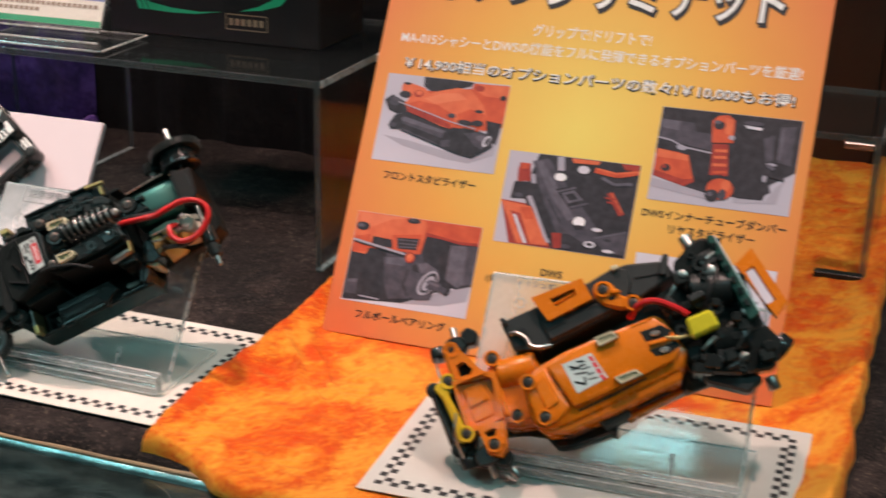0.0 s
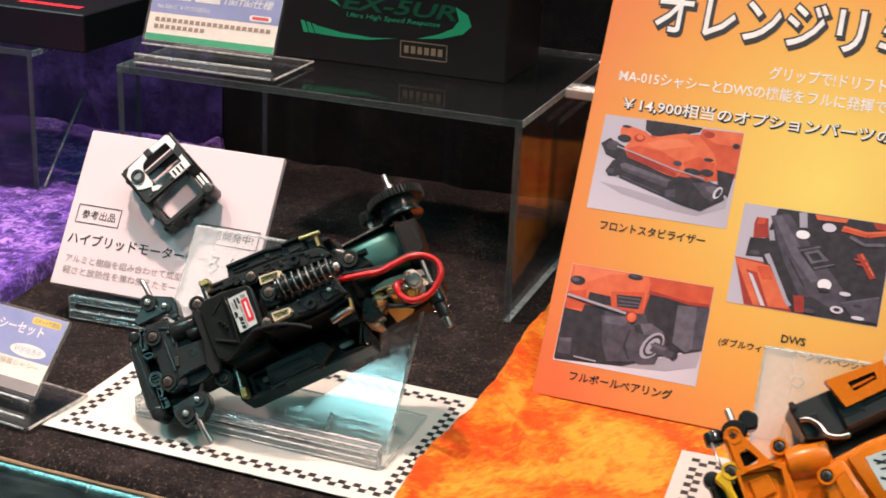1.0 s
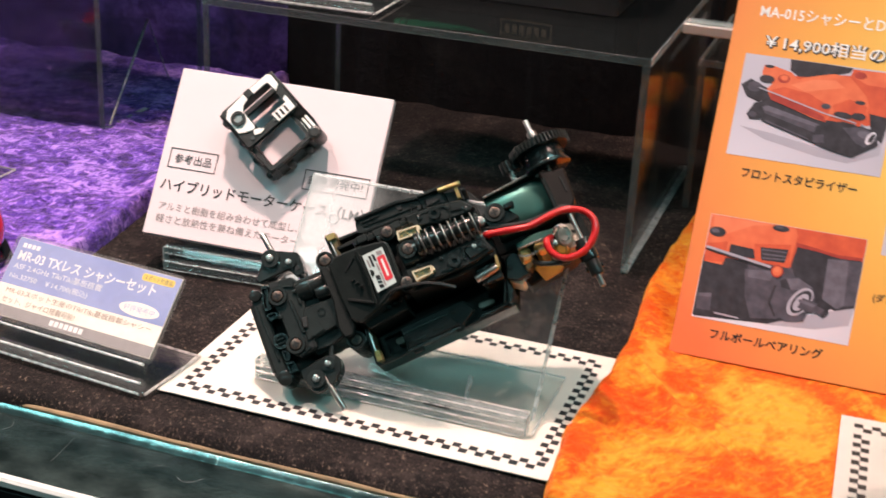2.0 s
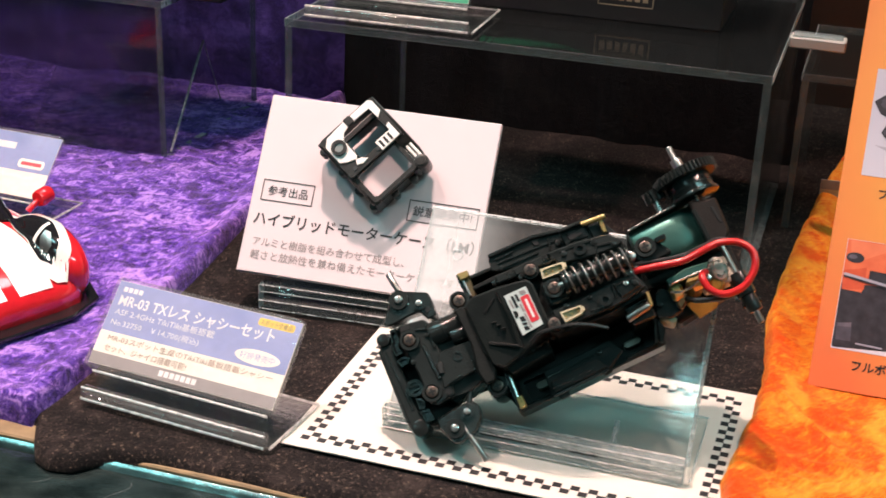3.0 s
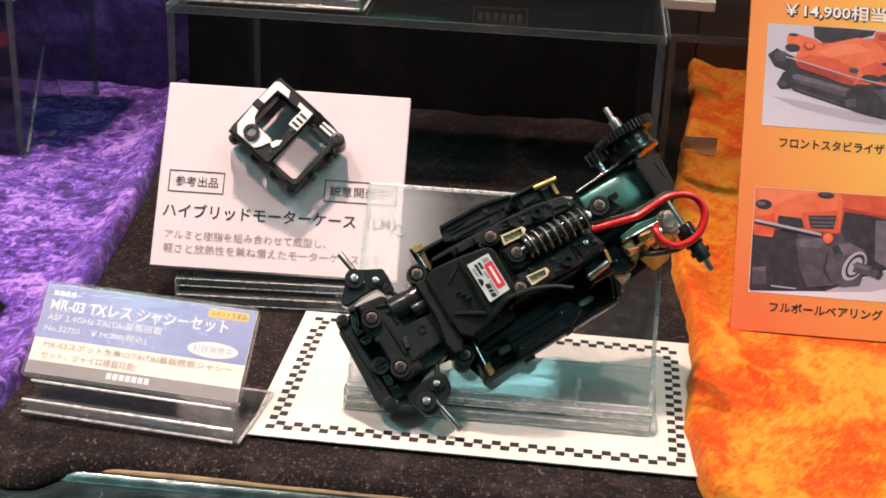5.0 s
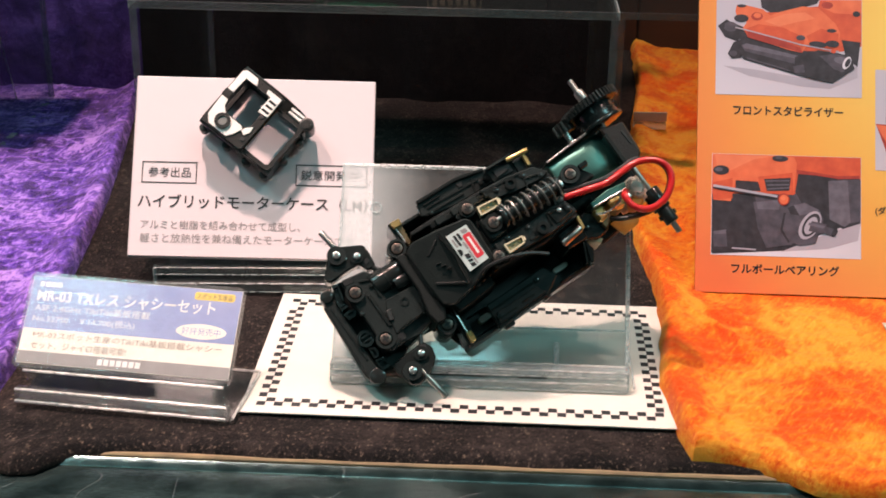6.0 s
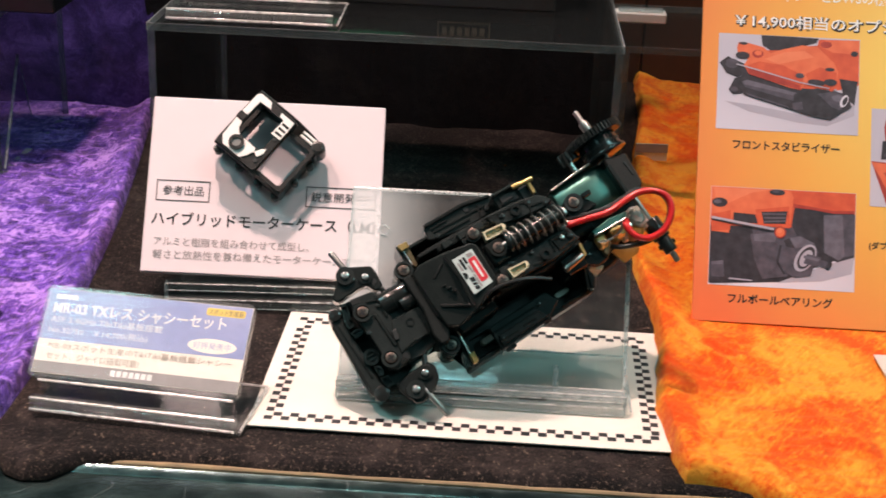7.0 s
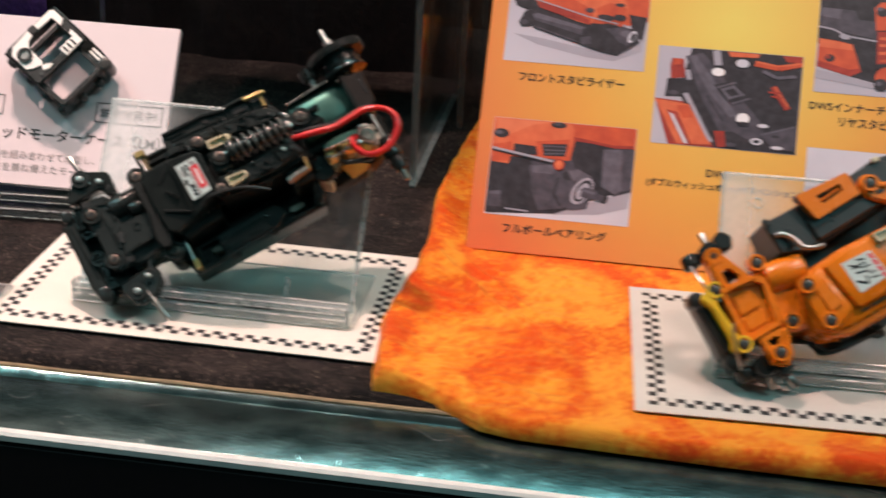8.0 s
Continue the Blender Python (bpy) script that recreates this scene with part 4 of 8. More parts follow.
ink(chassis_front, PH_LIGHT, oval(0.281, 0.807, 0.026, 0.027))
ink(chassis_front, PH_DARK, oval(0.791, 0.669, 0.034, 0.019))
ink(chassis_front, PH_DARK, oval(0.699, 0.527, 0.063, 0.031, turn=-8))
ink(chassis_front, PH_DARK, oval(0.796, 0.536, 0.048, 0.035))
ink(chassis_front, PH_MID, oval(0.580, 0.590, 0.032, 0.027))
ink(chassis_front, PH_SHADE, stroke((0.13, 0.68), (0.25, 0.64), 0.009))
ink(chassis_front, PH_SHADE, stroke((0.25, 0.64), (0.58, 0.52), 0.009))
ink(chassis_front, PH_SHADE, stroke((0.58, 0.52), (0.84, 0.46), 0.008))
ink(chassis_front, PH_DARK, [(0.14, 0.47), (0.19, 0.53), (0.54, 0.41), (0.62, 0.34), (0.61, 0.23), (0.52, 0.23), (0.19, 0.36)])
ink(chassis_front, PH_MID, [(0.17, 0.50), (0.21, 0.52), (0.56, 0.41), (0.55, 0.32), (0.20, 0.44)])
ink(chassis_front, PH_SLATE, [(0.18, 0.50), (0.21, 0.52), (0.55, 0.41), (0.54, 0.38), (0.19, 0.47)])
ink(chassis_front, PH_DARK, [(0.54, 0.39), (0.70, 0.47), (0.85, 0.44), (0.92, 0.39), (0.95, 0.29), (0.80, 0.14), (0.67, 0.17), (0.54, 0.22)])
ink(chassis_front, PH_MID, [(0.71, 0.41), (0.82, 0.44), (0.91, 0.40), (0.93, 0.35), (0.87, 0.25), (0.81, 0.28)])
ink(chassis_front, PH_SLATE, oval(0.859, 0.370, 0.053, 0.035, turn=-20))
ink(chassis_front, PH_PALE, oval(0.896, 0.347, 0.026, 0.066, turn=-15))
ink(chassis_front, PH_DARK, oval(0.902, 0.348, 0.016, 0.046, turn=-15))
ink(chassis_front, PH_MID, [(0.53, 0.30), (0.60, 0.32), (0.61, 0.24), (0.54, 0.23)])
ink(chassis_front, PH_DARK, stroke((0.67, 0.21), (0.80, 0.20), 0.018))
ink(chassis_front, PH_DARK, stroke((0.80, 0.20), (0.93, 0.28), 0.018))
ink(chassis_front, PH_MID, stroke((0.21, 0.37), (0.51, 0.25), 0.011))
ink(chassis_front, PH_ORANGE, oval(0.804, 0.463, 0.018, 0.023))
bearing = photo(0, 0, 55, 38, "photograph of a bearing on an orange chassis")
ink(bearing, PH_DARK, [(0.00, 0.84), (1.00, 0.86), (1.00, 0.33), (0.86, 0.30), (0.72, 0.22), (0.60, 0.07), (0.22, 0.03), (0.00, 0.02)])
ink(bearing, PH_MID, [(0.24, 0.66), (0.62, 0.64), (0.66, 0.16), (0.40, 0.10)])
ink(bearing, PH_ORANGE, [(0.00, 1.00), (1.00, 1.00), (1.00, 0.78), (0.60, 0.84), (0.56, 0.62), (0.00, 0.60)])
ink(bearing, PH_SHADE, [(0.47, 0.05), (0.71, 0.20), (0.90, 0.31), (1.00, 0.35), (0.98, 0.18), (0.78, 0.09)])
ink(bearing, PH_DARK, [(0.58, 0.83), (0.73, 0.77), (0.99, 0.79), (1.00, 0.35), (0.88, 0.29), (0.75, 0.37), (0.62, 0.49), (0.56, 0.64)])
ink(bearing, PH_SLATE, [(0.78, 0.76), (0.99, 0.78), (1.00, 0.43), (0.89, 0.31), (0.79, 0.38)])
ink(bearing, PH_MID, [(0.91, 0.77), (0.99, 0.78), (1.00, 0.37), (0.93, 0.35)])
ink(bearing, PH_ORANGE, [(0.55, 0.98), (1.00, 1.00), (1.00, 0.80), (0.85, 0.79), (0.70, 0.81), (0.57, 0.83)])
ink(bearing, PH_RED, [(0.57, 0.86), (0.69, 0.84), (0.84, 0.81), (0.99, 0.82), (0.99, 0.79), (0.85, 0.78), (0.70, 0.81), (0.57, 0.82)])
ink(bearing, PH_DARK, [(0.01, 0.52), (0.29, 0.60), (0.36, 0.10), (0.21, 0.03), (0.01, 0.01), (0.01, 0.31)])
ink(bearing, PH_MID, [(0.01, 0.23), (0.10, 0.25), (0.11, 0.08), (0.02, 0.08)])
ink(bearing, PH_SLATE, [(0.02, 0.23), (0.10, 0.25), (0.10, 0.21), (0.02, 0.20)])
ink(bearing, PH_LIGHT, [(0.00, 1.00), (0.55, 0.99), (0.57, 0.92), (0.55, 0.61), (0.49, 0.61), (0.33, 0.62), (0.33, 0.73), (0.16, 0.73), (0.14, 0.60), (0.13, 0.53), (0.01, 0.54), (0.00, 0.70)])
ink(bearing, PH_PEACH, [(0.02, 0.99), (0.42, 0.99), (0.28, 0.95), (0.12, 0.83), (0.04, 0.80)])
ink(bearing, PH_ORANGE, [(0.31, 0.78), (0.54, 0.83), (0.55, 0.61), (0.48, 0.61), (0.33, 0.62)])
ink(bearing, PH_ORANGE, [(0.00, 0.71), (0.14, 0.76), (0.14, 0.56), (0.01, 0.54)])
ink(bearing, PH_DARK, [(0.16, 0.74), (0.31, 0.73), (0.33, 0.64), (0.16, 0.64)])
ink(bearing, PH_DARK, [(0.35, 0.76), (0.53, 0.78), (0.52, 0.65), (0.37, 0.64)])
ink(bearing, PH_SLATE, stroke((0.36, 0.74), (0.52, 0.75), 0.009))
ink(bearing, PH_SLATE, stroke((0.37, 0.70), (0.52, 0.71), 0.009))
ink(bearing, PH_SLATE, stroke((0.37, 0.66), (0.52, 0.68), 0.009))
ink(bearing, PH_DARK, oval(0.062, 0.836, 0.054, 0.047))
ink(bearing, PH_SLATE, oval(0.047, 0.842, 0.026, 0.021))
ink(bearing, PH_DARK, oval(0.457, 0.966, 0.054, 0.030))
ink(bearing, PH_MID, oval(0.449, 0.973, 0.023, 0.013))
ink(bearing, PH_MID, [(0.28, 0.53), (0.48, 0.57), (0.49, 0.43), (0.46, 0.26), (0.54, 0.12), (0.37, 0.08), (0.31, 0.28)])
ink(bearing, PH_SLATE, [(0.30, 0.53), (0.47, 0.56), (0.45, 0.46), (0.31, 0.46)])
ink(bearing, PH_MID, [(0.46, 0.38), (0.50, 0.48), (0.62, 0.54), (0.72, 0.47), (0.75, 0.38), (0.70, 0.14), (0.59, 0.11), (0.48, 0.20)])
ink(bearing, PH_DARK, [(0.51, 0.48), (0.55, 0.51), (0.59, 0.41), (0.53, 0.42)])
ink(bearing, PH_SLATE, [(0.55, 0.51), (0.62, 0.53), (0.72, 0.47), (0.68, 0.44), (0.59, 0.41)])
ink(bearing, PH_DARK, stroke((0.49, 0.43), (0.47, 0.26), 0.014))
ink(bearing, PH_DARK, stroke((0.47, 0.26), (0.52, 0.14), 0.014))
ink(bearing, PH_SHADE, oval(0.659, 0.316, 0.065, 0.146, turn=-18))
ink(bearing, PH_DARK, oval(0.666, 0.318, 0.051, 0.120, turn=-18))
ink(bearing, PH_SHADE, oval(0.665, 0.313, 0.037, 0.090, turn=-18))
ink(bearing, PH_MID, stroke((0.66, 0.31), (0.76, 0.28), 0.074))
ink(bearing, PH_SLATE, stroke((0.65, 0.33), (0.76, 0.30), 0.020))
ink(bearing, PH_MID, stroke((0.75, 0.28), (0.82, 0.25), 0.048))
ink(bearing, PH_DARK, oval(0.823, 0.250, 0.018, 0.043, turn=-18))
ink(bearing, PH_DARK, stroke((0.01, 0.66), (0.44, 0.57), 0.011))
ink(bearing, PH_SHADE, stroke((0.01, 0.68), (0.44, 0.59), 0.017))
ink(bearing, PH_RED, oval(0.483, 0.562, 0.040, 0.060))
ink(bearing, PH_LIGHT, oval(0.483, 0.562, 0.031, 0.047))
ink(bearing, PH_PEACH, oval(0.479, 0.573, 0.017, 0.021))
ink(bearing, PH_SHADE, stroke((0.14, 0.07), (0.30, 0.06), 0.011))
suspension = photo(60.2, 33.4, 114.8, 71.6, "photograph of a suspension seen from above")
ink(suspension, PH_DARK, [(0.24, 1.00), (1.00, 1.00), (1.00, 0.00), (0.36, 0.00), (0.22, 0.40), (0.18, 0.70)])
ink(suspension, PH_RED, [(0.00, 0.46), (0.26, 0.44), (0.44, 0.00), (0.12, 0.00)])
ink(suspension, PH_DARK, [(0.23, 0.99), (1.00, 1.00), (1.00, 0.00), (0.53, 0.00), (0.27, 0.24), (0.16, 0.56)])
ink(suspension, PH_MID, [(0.19, 0.91), (0.31, 0.96), (0.46, 0.72), (0.78, 0.25), (0.75, 0.06), (0.56, 0.18), (0.47, 0.17), (0.32, 0.51)])
ink(suspension, PH_SLATE, [(0.21, 0.91), (0.26, 0.93), (0.41, 0.67), (0.58, 0.35), (0.53, 0.32), (0.37, 0.56)])
ink(suspension, PH_RED, [(0.10, 0.88), (0.18, 0.88), (0.20, 0.69), (0.10, 0.67), (0.09, 0.81)])
ink(suspension, PH_ORANGE, [(0.11, 0.88), (0.16, 0.88), (0.16, 0.82), (0.11, 0.81)])
ink(suspension, PH_DARK, [(0.08, 0.67), (0.19, 0.68), (0.19, 0.49), (0.07, 0.48)])
ink(suspension, PH_MID, oval(0.127, 0.526, 0.036, 0.024))
ink(suspension, PH_LIGHT, [(0.00, 0.45), (0.24, 0.42), (0.42, 0.03), (0.18, 0.01)])
ink(suspension, PH_RED, [(0.09, 0.35), (0.17, 0.33), (0.28, 0.02), (0.23, 0.01)])
ink(suspension, PH_PALE, [(0.11, 0.32), (0.14, 0.31), (0.26, 0.02), (0.23, 0.02)])
ink(suspension, PH_ORANGE, [(0.16, 0.40), (0.25, 0.41), (0.28, 0.29), (0.21, 0.27)])
ink(suspension, PH_RED, [(0.43, 0.17), (0.50, 0.18), (0.52, 0.02), (0.46, 0.01)])
ink(suspension, PH_SHADE, stroke((0.21, 0.77), (0.23, 0.67), 0.035))
ink(suspension, PH_SHADE, stroke((0.21, 0.53), (0.25, 0.44), 0.035))
ink(suspension, PH_SHADE, stroke((0.25, 0.45), (0.39, 0.11), 0.026))
ink(suspension, PH_SHADE, stroke((0.39, 0.11), (0.42, 0.06), 0.026))
ink(suspension, PH_DARK, stroke((0.30, 0.51), (0.45, 0.18), 0.014))
ink(suspension, PH_DARK, stroke((0.36, 0.52), (0.49, 0.27), 0.012))
ink(suspension, PH_LIGHT, [(0.48, 0.99), (0.70, 0.99), (0.69, 0.95), (0.50, 0.94)])
ink(suspension, PH_ORANGE, stroke((0.67, 0.89), (0.84, 0.86), 0.038))
ink(suspension, PH_ORANGE, stroke((0.84, 0.86), (1.00, 0.92), 0.038))
ink(suspension, PH_LIGHT, stroke((0.68, 0.91), (0.83, 0.88), 0.014))
ink(suspension, PH_LIGHT, stroke((0.83, 0.88), (1.00, 0.93), 0.014))
ink(suspension, PH_RED, [(0.86, 0.99), (1.00, 1.00), (0.99, 0.93), (0.89, 0.93)])
ink(suspension, PH_SLATE, stroke((0.73, 0.82), (0.83, 0.76), 0.023))
ink(suspension, PH_SLATE, stroke((0.83, 0.76), (0.96, 0.79), 0.023))
ink(suspension, PH_RED, stroke((0.81, 0.67), (0.92, 0.45), 0.043))
ink(suspension, PH_LIGHT, stroke((0.82, 0.67), (0.92, 0.48), 0.012))
ink(suspension, PH_RED, stroke((0.78, 0.61), (0.87, 0.61), 0.014))
ink(suspension, PH_RED, stroke((0.80, 0.57), (0.88, 0.56), 0.014))
ink(suspension, PH_DARK, [(0.40, 0.64), (0.55, 0.70), (0.67, 0.55), (0.53, 0.45)])
ink(suspension, PH_SLATE, [(0.45, 0.60), (0.54, 0.65), (0.62, 0.56), (0.51, 0.50)])
ink(suspension, PH_DARK, [(0.48, 0.59), (0.54, 0.62), (0.58, 0.56), (0.52, 0.53)])
ink(suspension, PH_SLATE, stroke((0.42, 0.61), (0.55, 0.68), 0.012))
ink(suspension, PH_SLATE, stroke((0.53, 0.46), (0.66, 0.53), 0.012))
ink(suspension, PH_MID, [(0.74, 0.18), (0.98, 0.29), (0.99, 0.03), (0.84, 0.04)])
ink(suspension, PH_DARK, oval(0.853, 0.165, 0.029, 0.016))
ink(suspension, PH_SLATE, stroke((0.75, 0.17), (0.98, 0.28), 0.012))
ink(suspension, PH_SHADE, stroke((0.40, 0.99), (0.42, 0.84), 0.052))
ink(suspension, PH_WHITE, oval(0.423, 0.771, 0.046, 0.043))
ink(suspension, PH_PALE, oval(0.586, 0.878, 0.046, 0.043))
ink(suspension, PH_WHITE, oval(0.620, 0.320, 0.046, 0.055))
ink(suspension, PH_DARK, oval(0.624, 0.268, 0.038, 0.020))
ink(suspension, PH_PALE, oval(0.761, 0.262, 0.038, 0.020))
ink(suspension, PH_PALE, oval(0.725, 0.099, 0.043, 0.035))
ink(suspension, PH_DARK, oval(0.725, 0.099, 0.023, 0.018))
ink(suspension, PH_PALE, oval(0.867, 0.052, 0.043, 0.018))
ink(suspension, PH_MID, oval(0.553, 0.044, 0.035, 0.024))
damper = photo(119.3, 58.6, 174.3, 96.7, "photograph of a red inner tube damper")
ink(damper, PH_DARK, [(0.00, 1.00), (1.00, 1.00), (1.00, 0.45), (0.84, 0.30), (0.80, 0.12), (0.26, 0.16), (0.00, 0.50)])
ink(damper, PH_DARK, [(0.00, 1.00), (1.00, 1.00), (1.00, 0.46), (0.82, 0.34), (0.85, 0.22), (0.73, 0.10), (0.60, 0.13), (0.40, 0.12), (0.24, 0.18), (0.00, 0.54)])
ink(damper, PH_MID, [(0.01, 0.87), (0.24, 0.86), (0.27, 0.77), (0.38, 0.76), (0.41, 0.58), (0.17, 0.63), (0.02, 0.68)])
ink(damper, PH_SLATE, [(0.01, 0.87), (0.15, 0.86), (0.14, 0.76), (0.01, 0.78)])
ink(damper, PH_MID, [(0.85, 0.91), (0.96, 0.93), (0.96, 0.52), (0.86, 0.54)])
ink(damper, PH_MID, [(0.75, 0.77), (0.82, 0.82), (0.83, 0.55), (0.78, 0.52)])
ink(damper, PH_SLATE, stroke((0.87, 0.89), (0.87, 0.57), 0.019))
ink(damper, PH_SHADE, [(0.00, 0.23), (0.24, 0.18), (0.42, 0.13), (0.42, 0.07), (0.00, 0.14)])
ink(damper, PH_SHADE, [(0.60, 0.12), (0.82, 0.13), (0.88, 0.28), (0.93, 0.35), (0.90, 0.11), (0.61, 0.07)])
ink(damper, PH_ORANGE, [(0.01, 0.55), (0.16, 0.53), (0.24, 0.51), (0.31, 0.24), (0.24, 0.18), (0.01, 0.26)])
ink(damper, PH_LIGHT, [(0.01, 0.55), (0.16, 0.52), (0.23, 0.51), (0.25, 0.45), (0.01, 0.46)])
ink(damper, PH_RED, [(0.01, 0.32), (0.23, 0.25), (0.30, 0.27), (0.31, 0.24), (0.24, 0.18), (0.01, 0.26)])
ink(damper, PH_DARK, oval(0.093, 0.353, 0.034, 0.039))
ink(damper, PH_RED, oval(0.081, 0.365, 0.016, 0.020))
ink(damper, PH_DARK, oval(0.083, 0.584, 0.075, 0.043, turn=-12))
ink(damper, PH_SHADE, oval(0.184, 0.583, 0.038, 0.027, turn=-14))
ink(damper, PH_SHADE, stroke((-0.00, 0.67), (0.10, 0.65), 0.012))
ink(damper, PH_SHADE, stroke((0.10, 0.65), (0.20, 0.59), 0.012))
ink(damper, PH_SHADE, stroke((0.20, 0.59), (0.40, 0.56), 0.012))
ink(damper, PH_ORANGE, [(0.37, 0.90), (0.41, 0.96), (0.48, 0.98), (0.53, 0.93), (0.54, 0.69), (0.39, 0.67)])
ink(damper, PH_LIGHT, [(0.46, 0.95), (0.52, 0.93), (0.52, 0.77), (0.47, 0.78)])
ink(damper, PH_DARK, oval(0.424, 0.861, 0.041, 0.047))
ink(damper, PH_SLATE, oval(0.407, 0.893, 0.024, 0.020))
ink(damper, PH_SHADE, oval(0.525, 0.744, 0.022, 0.026))
ink(damper, PH_RED, [(0.40, 0.66), (0.51, 0.67), (0.54, 0.34), (0.41, 0.32)])
ink(damper, PH_LIGHT, stroke((0.42, 0.59), (0.51, 0.60), 0.022))
ink(damper, PH_LIGHT, stroke((0.42, 0.52), (0.51, 0.53), 0.022))
ink(damper, PH_LIGHT, stroke((0.42, 0.44), (0.52, 0.45), 0.022))
ink(damper, PH_ORANGE, stroke((0.43, 0.36), (0.53, 0.38), 0.019))
ink(damper, PH_DARK, stroke((0.40, 0.30), (0.50, 0.32), 0.035))
ink(damper, PH_ORANGE, oval(0.500, 0.193, 0.095, 0.114))
ink(damper, PH_LIGHT, oval(0.538, 0.240, 0.033, 0.059))
ink(damper, PH_DARK, oval(0.450, 0.119, 0.049, 0.063))
ink(damper, PH_SLATE, oval(0.435, 0.131, 0.019, 0.024))
ink(damper, PH_MID, oval(0.522, 0.139, 0.027, 0.059))
ink(damper, PH_PALE, [(0.60, 0.89), (0.73, 0.88), (0.72, 0.85), (0.62, 0.86)])
ink(damper, PH_MID, oval(0.663, 0.918, 0.068, 0.024))
ink(damper, PH_SHADE, oval(0.827, 0.509, 0.035, 0.016))
ink(damper, PH_SHADE, oval(0.794, 0.358, 0.016, 0.039))
ink(damper, PH_DARK, [(0.80, 0.45), (0.93, 0.40), (0.93, 0.35), (0.79, 0.39)])
ink(damper, PH_SLATE, stroke((0.80, 0.50), (0.85, 0.46), 0.027))
hidden = photo(118.9, 0, 173.5, 37.0, "photograph mostly hidden by the chassis")
ink(hidden, PH_PALE, [(0, 1), (1, 1), (1, 0.6), (0, 0.6)])
ink(hidden, PH_DARK, [(0.2, 0.6), (0.9, 0.66), (0.9, 0.1), (0.3, 0.06)])
ink(hidden, PH_ORANGE, [(0.1, 0.5), (0.5, 0.56), (0.46, 0.2), (0.14, 0.16)])

# ---- notice board with the motor case ----
sign = thing("notice_board", frame_of((-56.1, 85.0, 14.0), (0.997, 0.075, -0.02), (-0.025, 0.562, 0.827)), "white foam board notice leaning on a clear stand", "sign")
part("board", prism(rect(0, 0, 88.2, 68.1), -3.2, 0, 0.35), FOAM, sign)
for name, body, x0, y0, x1, y1 in (("boxed_word", "参考出品", 6.0, 29.6, 21.4, 33.4), ("boxed_word", "鋭意開発中!", 61.6, 29.6, 83.6, 33.4)):
    writing(name, body, x0, y0, x1, y1, INK_BLACK, sign)
for x0, x1 in ((3.6, 23.6), (59.7, 85.9)):
    bm = bmesh.new()
    for q in (rect(x0, 27.4, x1, 27.75), rect(x0, 35.1, x1, 35.45), rect(x0, 27.4, x0 + 0.35, 35.4), rect(x1 - 0.35, 27.4, x1, 35.4)):
        flat(q, 0.2, bm)
    part("words_frame", bm, INK_BLACK, sign)
writing("heading", "ハイブリッドモーターケース（LM）", 2.8, 18.0, 86.2, 23.2, INK_BLACK, sign, 0.2, 0.012)
writing("line_of_text", "アルミと樹脂を組み合わせて成型し、", 4.2, 10.2, 62.0, 13.5, INK_GREY, sign)
writing("line_of_text", "軽さと放熱性を兼ね備えたモーターケースです！", 4.2, 5.2, 83.0, 8.6, INK_GREY, sign)

bs = thing("sign_stand", at(-47, 84.2, -0.3, 4.0), "clear acrylic stand under the white notice board", "display stand", "display easels")
part("foot_plate", box(0, 72, 0, 36, 0.1, 2.2, 0.6), CLEAR_HOLD, bs)
part("front_lip", box(0, 72, 0.0, 4.2, 0.2, 4.6, 0.9), CLEAR_BAR, bs, "thick clear front bar")
part("tray_lip", box(0, 72, 1.4, 5.2, 6.4, 10.2, 0.9), CLEAR_BAR, bs, "thick clear tray bar")
# Highlights of the bars, added as thin pale tubes.
for y, z in ((0.1, 4.1), (0.1, 0.8), (1.5, 9.7), (1.5, 7.0)):
    part("edge_highlight", tube([(0.4, y, z), (71.6, y, z)], 0.25, n=6), CLEAR_EDGE, bs)
for x in (0.3, 71.7):
    part("lip_end", box(x - 0.3, x + 0.3, 0.4, 4.6, 0.6, 9.8, 0.2), CLEAR_EDGE, bs)
part("panel", incline([(9.2, 2.0), (47.2, 58.0), (49.2, 56.9), (11.6, 2.0)], 4, 68), CLEAR, bs)

# hybrid motor case stuck on the board: frame of dark resin with bright alloy plates
mc = thing("motor_case", sign.matrix_world @ pose(45.6 * MM, 48.2 * MM, 0.2 * MM, 0, 0, -38), "hybrid motor case of black resin and bright alloy", "motor case")
W, H = 15.6, 11.6


def mc_frame(z0, z1, x0, x1, y0, y1, wall, mat, name, label=""):
    part(name, ring_plate(round_rect(x0, y0, x1, y1, 1.6), round_rect(x0 + wall, y0 + wall, x1 - wall, y1 - wall, 1.0), z0, z1), mat, mc, label)


def raise_corner(bm):
    """Slopes the top of a block down along x."""
    for v in bm.verts:
        if v.co.z > 10.0:
            v.co.z -= 0.55 * max(0.0, v.co.x - 3.2)
    return bm


mc_frame(0.2, 2.2, -15, 15, -12.0, 12.0, 1.8, RESIN, "base_ring")
mc_frame(9.6, 11.4, 1.2, 15.2, -11.8, 9.0, 1.5, RESIN, "front_ring")
for x, y, h in ((-14.2, -11.2, 13), (14.2, -11.0, 10.5), (14.4, 8.2, 10.5), (-14.2, 11.2, 13), (1.8, -11.2, 12.8), (1.8, 11.2, 12.8)):
    part("pillar", prism(round_rect(x - 1.5, y - 1.5, x + 1.5, y + 1.5, 0.5), 1.8, h, 0.25), RESIN, mc)
part("side_wall", box(-15.2, -13.9, -11, 11, 5, 12.8, 0.3), RESIN, mc)
part("side_wall", box(-13.6, 1.8, 10.6, 12.0, 3, 12.8, 0.3), RESIN, mc)
